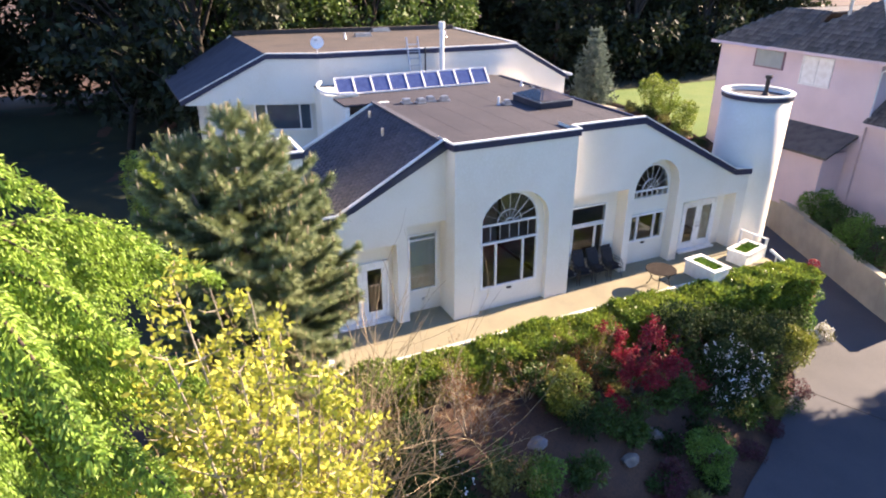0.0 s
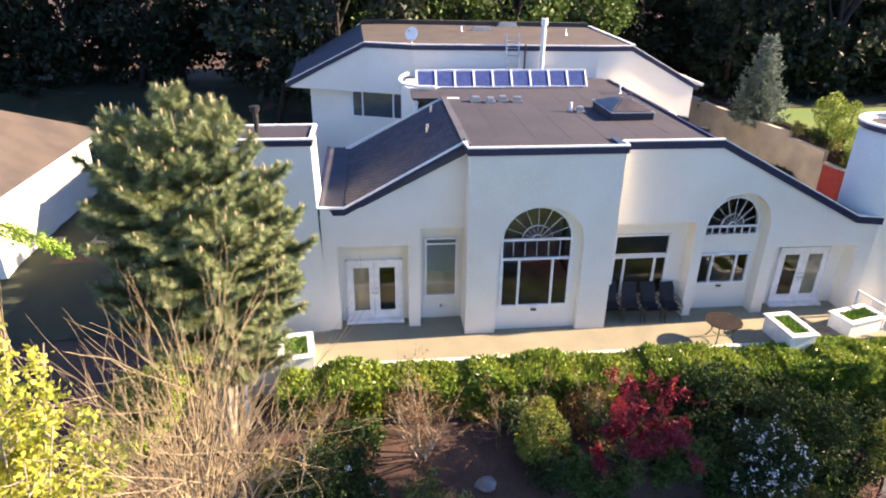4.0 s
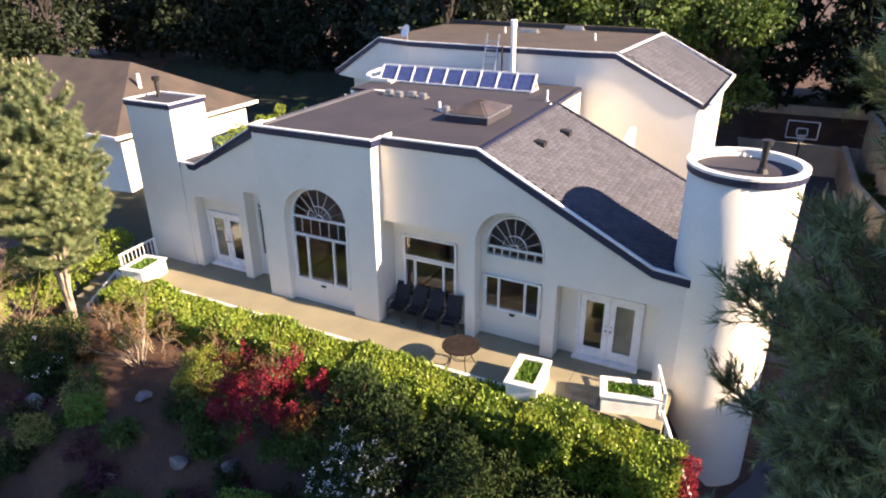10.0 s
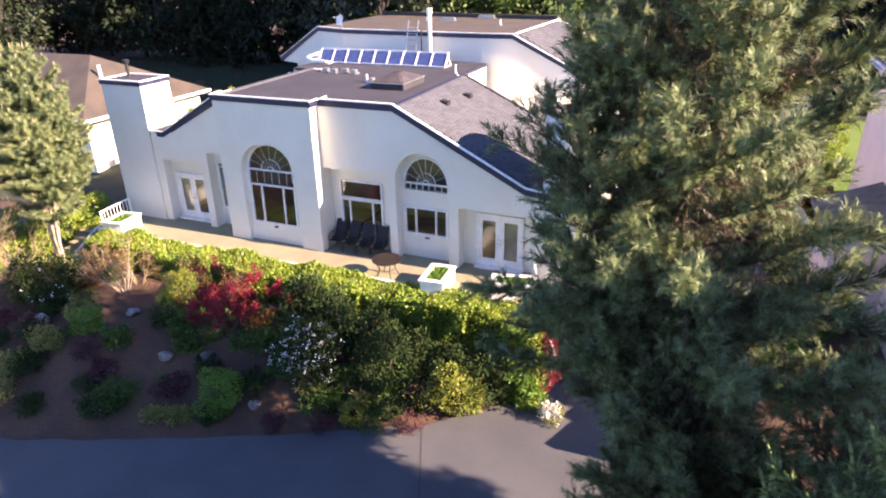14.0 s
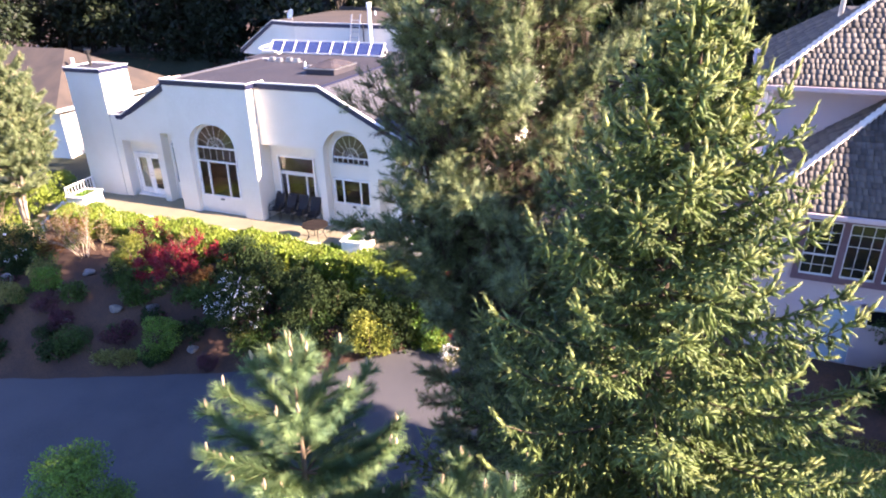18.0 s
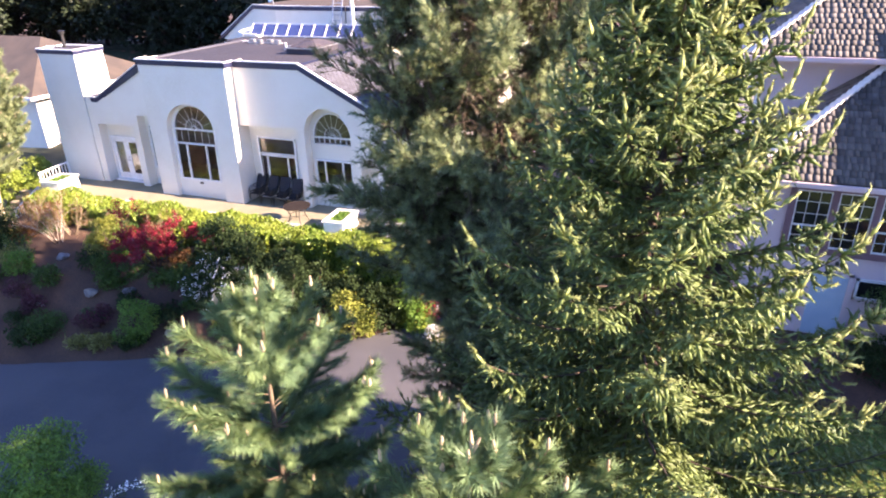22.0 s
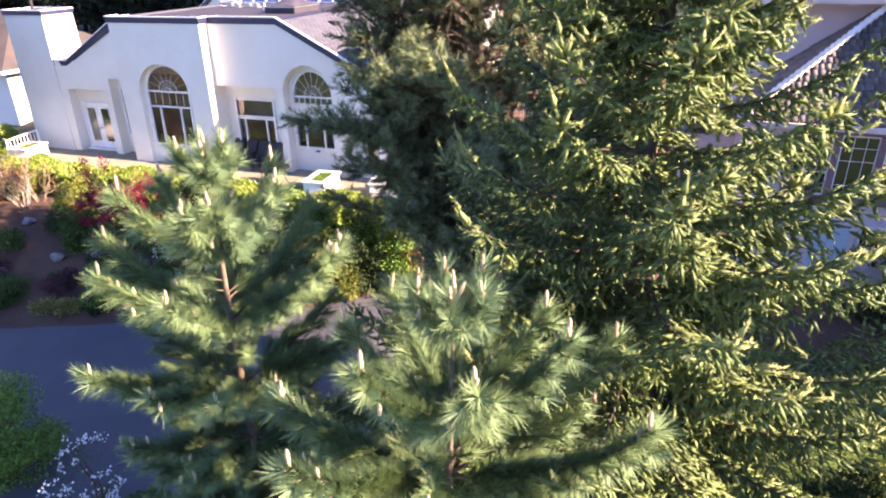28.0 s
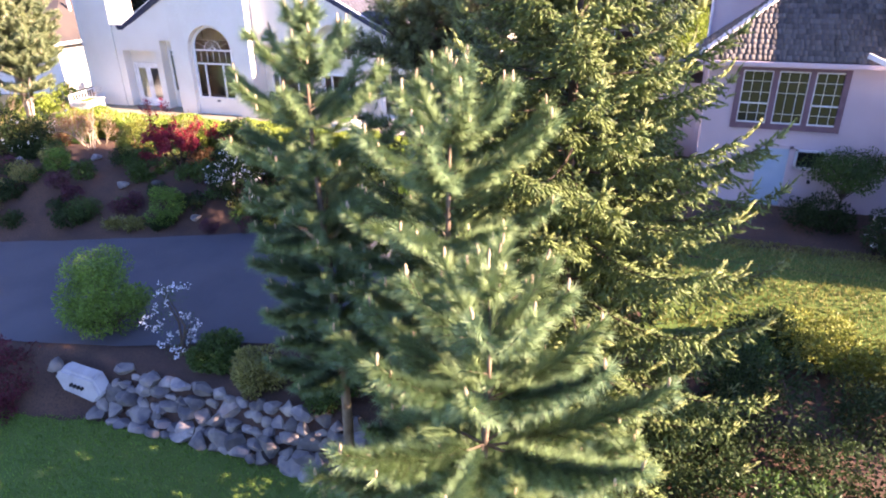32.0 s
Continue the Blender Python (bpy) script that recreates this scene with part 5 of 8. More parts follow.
# sloping white rail board beside the tower
tagged(part("handrail", beam(bmesh.new(), (13.85, -1.15, 0.45), (15.0, -2.6, -0.9), 0.06, 0.10), WHITE, None), "sloping white board rail on the bank beside the tower", "handrail")
for _q in (0.15, 0.85):
    _p = Vector((13.85, -1.15, 0.45)).lerp(Vector((15.0, -2.6, -0.9)), _q)
    part("post", beam(bmesh.new(), _p, _p - Vector((0, 0, 1.6)), 0.06, 0.06, up=(0, 1, 0)), WHITE, bpy.data.objects["handrail"])

# pale curved handrails on the side steps behind the tower
side_rail = thing("handrail", (14.5, 8.8, 1.2), "pair of pale curved metal handrails by the side steps", "handrail")
for _o in (0.0, 0.35):
    _bm = bmesh.new()
    _pts = [(14.25 + 0.25 * k + _o, 8.7 + 0.10 * k, 1.95 - 0.9 * (k / 5) ** 2 + 0.25 * math.sin(k * 0.6)) for k in range(6)]
    for _a, _b in zip(_pts, _pts[1:]):
        cyl(_bm, _a, _b, 0.03, sides=8)
    cyl(_bm, (_pts[1][0], _pts[1][1], -2.9), _pts[1], 0.025, sides=8)
    cyl(_bm, (_pts[4][0], _pts[4][1], -2.9), _pts[4], 0.025, sides=8)
    part("rail", _bm, WHITE, side_rail)

# ---------------------------------------------------------------- plants
def ground_at(x, y):
    return ground_z(x, y) - 0.05


def clump_points(n, rng, clumps, shell=0.35):
    """Points in the outer shell of a set of ellipsoids (cx, cy, cz, rx, ry, rz), facing outwards."""
    size = np.array([c[3] * c[4] + c[4] * c[5] for c in clumps])
    pick = rng.choice(len(clumps), n, p=size / size.sum())
    c = np.array(clumps)[pick]
    out = unit(rng.normal(0, 1, (n, 3)))
    depth = 1 - shell * rng.random((n, 1)) ** 1.6
    return c[:, :3] + out * c[:, 3:] * depth, unit(out / c[:, 3:])


def lumpy(rng, r, h, count, low=0.35, seed_spread=0.62):
    """Clumps that together make an uneven rounded crown of radius r between low and h."""
    out = [(0, 0, low + (h - low) * 0.5, r * 0.72, r * 0.72, (h - low) * 0.45)]
    for i in range(count):
        q, u = rng.uniform(0, 2 * np.pi), rng.uniform(0.05, 0.98)
        z = low + (h - low) * u
        reach = r * seed_spread * math.sqrt(max(0.05, 1 - (2 * u - 1) ** 2)) + rng.uniform(-0.1, 0.16) * r
        s = r * rng.uniform(0.24, 0.42)
        out.append((reach * math.cos(q), reach * math.sin(q), z, s, s, s * 0.85))
    return out


def bush(name, at, r, h, leaves, size, mat, label, category="shrub", seed=1, low=0.1, clumps=14, group="", flowers=0, droop=0.0, stems=4, trunk=BARK, shell=0.4):
    rng = np.random.default_rng(seed)
    ob = thing(name, at, label, category, group)
    cl = lumpy(rng, r, h, clumps, low)
    for c in cl[1:1 + stems]:
        end = np.array(c[:3])
        a = np.array((rng.normal(0, 0.06), rng.normal(0, 0.06), -0.15))
        mid = (a + end) / 2 + rng.normal(0, 0.12 * r, 3)
        limbs = Limbs(5)
        limbs.add(np.array([a, mid, end]), np.array([0.035, 0.022, 0.008]) * (0.6 + r))
        link_mesh("stem", limbs.mesh("stem"), trunk, ob)
    p, n = clump_points(leaves, rng, cl, shell)
    keep = p[:, 2] > 0.02
    p, n = p[keep], n[keep]
    way = n + rng.normal(0, 0.6, p.shape) + (0, 0, -droop)
    link_mesh("foliage", leaf_mesh("foliage", p, way, size * rng.uniform(0.7, 1.3, len(p)), size * 0.5, rng), mat, ob)
    if flowers:
        p, n = clump_points(flowers * 9, rng, cl, 0.04)
        heads = p[rng.choice(len(p), flowers, replace=False)]
        fp = np.repeat(heads, 8, 0) + rng.normal(0, 0.045, (flowers * 8, 3))
        link_mesh("blossom", leaf_mesh("blossom", fp, rng.normal(0, 1, fp.shape) + (0, 0, 0.6), 0.07, 0.06, rng), BLOSSOM, ob, "white blossom")
    return ob


def hedge_row():
    """The clipped laurel hedge below the patio: a dense slab of broad leaves with an uneven top."""
    rng = np.random.default_rng(11)
    xs = [(-5.6 + i * 1.35) for i in range(15)]
    for i, x in enumerate(xs):
        top = 0.18 + 0.10 * math.sin(i * 1.7)
        x1 = min(x + 1.5, 14.6)
        y0, y1 = -2.95 - 0.1 * math.sin(i * 2.3), -1.62
        base = ground_at(x + 0.7, -2.3)
        ob = thing("hedge", (x + 0.7, -2.3, base), "dense clipped laurel hedge with glossy yellow-green leaves", "hedge", "patio hedge")
        n = 5200
        h = top - base
        p = rng.random((n, 3)) * (x1 - x, y1 - y0, h) + (x - x - 0.7, y0 + 2.3, 0)
        face = rng.random(n)
        depth = rng.random(n) ** 2 * 0.28
        nn = np.zeros((n, 3))
        t, f, b = face < 0.42, (face >= 0.42) & (face < 0.88), face >= 0.88
        bump = np.array([noise.noise((q[0] * 1.1 + x, q[1] * 1.1, 2.0)) for q in p])
        p[t, 2] = h - depth[t] + 0.22 * bump[t]
        nn[t] = (0, 0, 1)
        p[f, 1] = y0 + 2.3 + depth[f] - 0.25 * np.array([noise.noise((q[0] * 1.2 + x, q[2] * 1.2, 5.0)) for q in p[f]])
        nn[f] = (0, -1, 0.3)
        p[b, 1] = y1 + 2.3 - depth[b]
        nn[b] = (0, 1, 0.3)
        way = nn + rng.normal(0, 0.7, (n, 3)) + (0, 0, 0.25)
        link_mesh("foliage", leaf_mesh("foliage", p, way, rng.uniform(0.10, 0.17, n), 0.065, rng), LAUREL, ob)
        bm = bmesh.new()
        box(bm, x + 0.05, x1, y0 + 0.32, y1 - 0.25, base, top - 0.32, 0.1)
        part("inner_growth", bm, RHODO, ob)


hedge_row()


def pine(name, at, tip, whorls, reach, seed, label, mat=PINE, candles=60, shoots=9, needle=0.10, count=34, bare=0.25, lean=(0, 0), droop=0.0, width=0.010, cone=0.75, twig=0.28, spread=1.0, candle_len=0.16, cap=9.0, bark=BARK, dry=0):
    """A pine: trunk, whorls of upswept boughs, side twigs that end in brushes of needles, pale candles on the tips."""
    rng = np.random.default_rng(seed)
    ob = thing(name, at, label, "tree")
    h = tip - at[2]
    limbs = Limbs(6)
    tr = np.array([(lean[0] * u + 0.06 * math.sin(u * 9 + seed), lean[1] * u + 0.05 * math.cos(u * 7 + seed), h * u) for u in np.linspace(0, 1, 14)])
    limbs.add(tr, np.linspace(0.011 * h + 0.02, 0.010, 14))
    pos, way, tips, inner, inward = [], [], [], [], []
    for w in range(whorls):
        u = bare + (1 - bare) * (w + 0.4 * rng.random()) / whorls
        k = 5 if u < 0.92 else 4
        z0 = np.array([np.interp(u, np.linspace(0, 1, 14), tr[:, c]) for c in range(3)])
        r = reach * (1 - ((u - bare) / (1 - bare)) ** cone) * rng.uniform(0.85, 1.12) + 0.22
        r = min(r, cap * rng.uniform(0.85, 1.1)) * min(1.0, 0.6 + (u - bare) * 4)
        turn = rng.uniform(0, 2 * np.pi)
        for b in range(k):
            q = turn + 2 * np.pi * b / k + rng.normal(0, 0.25)
            rise = 0.18 + 0.75 * u ** 2 - droop
            L = r * rng.uniform(0.72, 1.18)
            pts = bend(z0, (math.cos(q), math.sin(q), rise), L, 6, rng, 0.10, 0.05)
            limbs.add(pts, np.linspace(0.008 + 0.008 * L, 0.005, 7))
            for s in range(int(dry * L)):
                p = np.array([np.interp(rng.uniform(0.4, 4.2), np.arange(7), pts[:, c]) for c in range(3)])
                d = unit(rng.normal(0, 1, 3) + (0, 0, -0.3))
                limbs.add(np.array([p, p + d * 0.35, p + d * 0.6 + (0, 0, -0.1)]), np.array([0.007, 0.005, 0.003]))
                for o in (0.12, 0.32, 0.5):
                    inner.append(p + d * o)
                    inward.append(d)
            m = max(3, int(shoots * L / 1.2))
            for s in range(m):
                f = 0.14 + 0.86 * (s + rng.random()) / m
                p = np.array([np.interp(f * 6, np.arange(7), pts[:, c]) for c in range(3)])
                d = unit(pts[-1] - pts[0]) + rng.normal(0, 0.55, 3) + (0, 0, 0.35)
                d = unit(d)
                e = p + d * twig * rng.uniform(0.5, 1.2) * (1.15 - 0.4 * f)
                limbs.add(np.array([p, e]), np.array([0.008, 0.004]))
                pos.append(e - d * 0.16)
                way.append(d)
                tips.append((e, d))
            pos.append(pts[-1] - unit(pts[-1] - pts[-2]) * 0.16)
            way.append(pts[-1] - pts[-2])
            tips.append((pts[-1], unit(pts[-1] - pts[-2])))
    for u in np.linspace(0.9, 1.0, 5):
        pos.append(np.array([np.interp(u, np.linspace(0, 1, 14), tr[:, c]) for c in range(3)]) - (0, 0, 0.15))
        way.append(np.array((0, 0, 1.0)))
    link_mesh("trunk", limbs.mesh("trunk"), bark, ob)
    link_mesh("needles", needle_mesh("needles", np.array(pos), np.array(way), 0.26, count, needle, width, rng, spread), mat, ob)
    if inner:
        link_mesh("inner_needles", needle_mesh("inner_needles", np.array(inner), np.array(inward), 0.2, 16, 0.11, 0.014, rng, 1.2), DRY_NEEDLE, ob, "dry brown inner twigs and needles", "stuff")
    if candles:
        cl = Limbs(5)
        order = sorted(range(len(tips)), key=lambda i: -tips[i][0][2])[: candles * 2]
        for i in order:
            e, d = tips[i]
            for _ in range(1 if rng.random() < 0.5 else 3):
                v = unit(d * 0.35 + (0, 0, 1) + rng.normal(0, 0.16, 3))
                L = candle_len * rng.uniform(0.5, 1.2)
                cl.add(np.array([e, e + v * L * 0.7, e + v * L]), np.array([0.012, 0.011, 0.003]))
        for _ in range(4):
            v = unit(np.array((0, 0, 1.0)) + rng.normal(0, 0.22, 3))
            cl.add(np.array([tr[-1], tr[-1] + v * 0.14, tr[-1] + v * 0.24]), np.array([0.014, 0.013, 0.004]))
        link_mesh("spring_growth", cl.mesh("spring_growth"), CANDLE, ob, "pale upright spring candles", "stuff")
    return ob


def young_pine(at, tip, reach, seed, label, step=0.74, low=0.1, mat=PINE_YOUNG, lean=(0, 0), bark=BARK_YOUNG, flare=0.62):
    """A young pine: a straight leader, a whorl of upcurved boughs for every year, each a long brush of fine needles, candles on all tips."""
    rng = np.random.default_rng(seed)
    ob = thing("young_pine", at, label, "tree")
    h = tip - at[2]
    limbs, cand = Limbs(6), Limbs(5)
    tr = np.array([(0.05 * math.sin(u * 7 + seed) + lean[0] * u ** 1.6, 0.05 * math.cos(u * 6 + seed) + lean[1] * u ** 1.6, h * u) for u in np.linspace(0, 1, 12)])
    limbs.add(tr, np.linspace(0.012 * h + 0.01, 0.014, 12))
    pos, way = [], []

    def brush(a, b):
        n = max(1, int(np.linalg.norm(b - a) / 0.15))
        for i in range(n):
            pos.append(a + (b - a) * i / n)
            way.append(b - a)

    def candle(e, big):
        for i in range(rng.integers(2, 5)):
            v = unit(np.array((0, 0, 1.0)) + rng.normal(0, 0.06 if i == 0 else 0.15, 3))
            L = big * (1.0 if i == 0 else rng.uniform(0.35, 0.7))
            cand.add(np.array([e, e + v * L * 0.75, e + v * L]), np.array([0.014, 0.018, 0.007]))

    brush(tr[-1] - (0, 0, 0.75), tr[-1])
    candle(tr[-1], 0.32)
    depth, k = 0.30, 0
    while h - depth > low * h:
        z = h - depth + rng.normal(0, 0.03)
        c = np.array([np.interp(z / h, np.linspace(0, 1, 12), tr[:, i]) for i in range(3)])
        L0 = min(reach * (1.0 if depth < 0.75 * h else 0.85), 0.26 + flare * k)
        turn = rng.uniform(0, 6.28)
        m = 5 if k < 1 else 7
        for b in range(m):
            q = turn + 2 * np.pi * b / m + rng.normal(0, 0.18)
            L = L0 * rng.uniform(0.85, 1.12)
            f = np.linspace(0, 1, 8)
            flat = np.array((math.cos(q), math.sin(q), 0))
            side = np.array((-math.sin(q), math.cos(q), 0))
            lift = (1.6, 1.0, 0.72, 0.5)[k] if k < 4 else 0.34
            pts = c + flat * (f * L)[:, None] + np.array((0, 0, 1.0)) * (L * (lift * 0.55 * f + lift * 0.5 * f ** 2.5))[:, None] + rng.normal(0, 0.010, (8, 3))
            limbs.add(pts, np.linspace(0.006 + 0.007 * L, 0.005, 8))
            for i in range(0 if L < 0.9 else 1, 7):
                brush(pts[i], pts[i + 1])
            candle(pts[-1], 0.15)
            for g in np.arange(L - 0.10, 0.12 * L, -0.14):
                p = np.array([np.interp(g / L * 7, np.arange(8), pts[:, i]) for i in range(3)])
                for sg in (-1, 1, 0):
                    l2 = min(0.50, 0.18 + 0.34 * (L - g)) * rng.uniform(0.75, 1.1)
                    v = unit(flat * 0.9 + side * sg * rng.uniform(0.55, 0.85) + (0, 0, rng.uniform(0.2, 0.5) + (0.5 if sg == 0 else 0)))
                    e = p + v * l2
                    limbs.add(np.array([p, e]), np.array([0.006, 0.004]))
                    brush(p + v * 0.03, e)
                    if rng.random() < 0.05:
                        candle(e, 0.10)
        if k > 0:
            for b in range(5):
                q = rng.uniform(0, 6.28)
                v = np.array((math.cos(q), math.sin(q), 0.55))
                p = c - (0, 0, step * rng.uniform(0.3, 0.7))
                e = p + v * L0 * rng.uniform(0.3, 0.55)
                limbs.add(np.array([p, e]), np.array([0.008, 0.004]))
                brush(p + v * 0.08, e)
        depth += step * rng.uniform(0.92, 1.08)
        k += 1
    link_mesh("trunk", limbs.mesh("trunk"), bark, ob)
    link_mesh("needles", needle_mesh("needles", np.array(pos), np.array(way), 0.17, 100, 0.185, 0.009, rng, 0.8), mat, ob)
    link_mesh("spring_growth", cand.mesh("spring_growth"), CANDLE, ob, "pale upright spring candles", "stuff")
    return ob


def spruce(name, at, tip, whorls, reach, seed, label, mat=SPRUCE, tips_mat=SPRUCE_TIP, count=20, needle=0.045, width=0.010, sprays=7, bough=7, power=0.9, shoot=0.16, tips=True, rise=0.05, lower=0.06):
    """A spruce: close whorls of boughs with rows of hanging side sprays, thickly set with short needles."""
    rng = np.random.default_rng(seed)
    ob = thing(name, at, label, "tree")
    h = tip - at[2]
    limbs = Limbs(5)
    tr = np.array([(0.04 * math.sin(u * 8), 0.04 * math.cos(u * 6), h * u) for u in np.linspace(0, 1, 12)])
    limbs.add(tr, np.linspace(0.013 * h + 0.03, 0.010, 12))
    pos, way, fresh, fway = [], [], [], []
    for w in range(whorls):
        u = lower + (1 - lower) * (w + 0.5 * rng.random()) / whorls
        r = reach * (1 - u) ** power * rng.uniform(0.85, 1.12) + 0.15
        turn = rng.uniform(0, 6.28)
        for b in range(bough):
            q = turn + 2 * np.pi * b / bough + rng.normal(0, 0.2)
            L = r * rng.uniform(0.75, 1.15)
            flat = np.array((math.cos(q), math.sin(q), 0))
            z0 = np.array((0, 0, h * u))
            f = np.linspace(0, 1, 7)
            pts = z0 + flat * (f * L)[:, None] + np.array((0, 0, 1.0)) * (L * (rise * f - 0.30 * f * (1 - u) + 0.34 * f ** 3))[:, None] + rng.normal(0, 0.02, (7, 3))
            limbs.add(pts, np.linspace(0.010 + 0.010 * L, 0.004, 7))
            for g in np.arange(0.25, 1.0, (0.10 if tips else 0.45) / max(L, 0.3)):
                pos.append(np.array([np.interp(g * 6, np.arange(7), pts[:, c]) for c in range(3)]))
                way.append(flat + rng.normal(0, 0.3, 3))
            side = np.cross(flat, (0, 0, 1.0))
            m = max(3, int(sprays * L))
            for s in range(m):
                g = 0.15 + 0.85 * (s + rng.random()) / m
                p = np.array([np.interp(g * 6, np.arange(7), pts[:, c]) for c in range(3)])
                for sg in (-1, 1):
                    l2 = (0.20 + 0.34 * L * (1 - g) * 0.75) * rng.uniform(0.7, 1.2)
                    d = unit(flat * 0.75 + side * sg * rng.uniform(0.5, 1.0) + (0, 0, rng.uniform(-0.75, 0.10)))
                    k = max(1, int(l2 / (0.15 if tips else 0.11)))
                    for i in range(k):
                        e = p + d * l2 * i / k + (0, 0, -0.10 * l2 * (i / k) ** 2)
                        pos.append(e + rng.normal(0, 0.015, 3))
                        way.append(d + rng.normal(0, 0.25, 3))
                    if tips and rng.random() < 0.16:
                        fresh.append(p + d * l2)
                        fway.append(d + (0, 0, 0.3))
            pos.append(pts[-1])
            way.append(pts[-1] - pts[-2])
            if tips:
                out = unit(pts[-1] - pts[-2])
                for j in range(5):
                    v = unit(out * 0.7 + side * (j - 2) * 0.45 + (0, 0, rng.uniform(0.0, 0.5)))
                    for o in (0.0, 0.16):
                        fresh.append(pts[-1] - out * 0.05 + v * o)
                        fway.append(v)
    if tips:
        for u in np.linspace(0.80, 1.0, 26):
            for _ in range(3):
                q = rng.uniform(0, 6.28)
                v = unit(np.array((math.cos(q), math.sin(q), 0.9)))
                for o in (0.0, 0.18, 0.36):
                    fresh.append(np.array((0, 0, h * u)) + v * o * (1.3 - u))
                    fway.append(v)
    link_mesh("trunk", limbs.mesh("trunk"), BARK, ob)
    link_mesh("needles", needle_mesh("needles", np.array(pos), np.array(way), shoot, count, needle, width, rng, 0.8), mat, ob)
    if tips:
        link_mesh("fresh_growth", needle_mesh("fresh_growth", np.array(fresh), np.array(fway), 0.20, 44, 0.050, 0.013, rng, 1.0), tips_mat, ob, "fresh pale green shoots", "stuff")
    return ob


def finger_mesh(name, at, ahead, length, rng, count=14, needle=0.028, width=0.010, core=0.015):
    """Conifer shoots as thick fingers: each a four-sided spindle along ahead, set all round with short needles."""
    n = len(at)
    ahead = unit(np.asarray(ahead, float))
    L = np.broadcast_to(length, n)[:, None] * rng.uniform(0.8, 1.2, (n, 1))
    s = unit(np.cross(ahead, unit(rng.normal(0, 1, (n, 3)))))
    u = np.cross(ahead, s)
    ring = [at + ahead * L * 0.35 + (s * math.cos(q) + u * math.sin(q)) * core for q in (0, 2.09, 4.19)]
    v = np.stack([at, *ring, at + ahead * L], 1).reshape(-1, 3)
    k = np.arange(n)[:, None] * 5
    f = np.concatenate([k + c for c in ((0, 2, 1), (0, 3, 2), (0, 1, 3), (4, 1, 2), (4, 2, 3), (4, 3, 1))])
    way = np.repeat(ahead, count, 0)
    base = np.repeat(at, count, 0) + way * (np.repeat(L, count, 0) * rng.uniform(0.0, 0.98, (n * count, 1)))
    out = rng.normal(0, 1, (n * count, 3))
    out = unit(out - way * (out * way).sum(1, keepdims=True))
    side = np.cross(way, out)
    tip = base + (way * 0.75 + out) * needle * rng.uniform(0.8, 1.25, (n * count, 1))
    v2 = np.stack([base - side * width / 2, base + side * width / 2, tip], 1).reshape(-1, 3)
    f2 = np.arange(len(v2)).reshape(-1, 3) + len(v)
    return np_mesh(name, np.concatenate([v, v2]), np.concatenate([f, f2]))


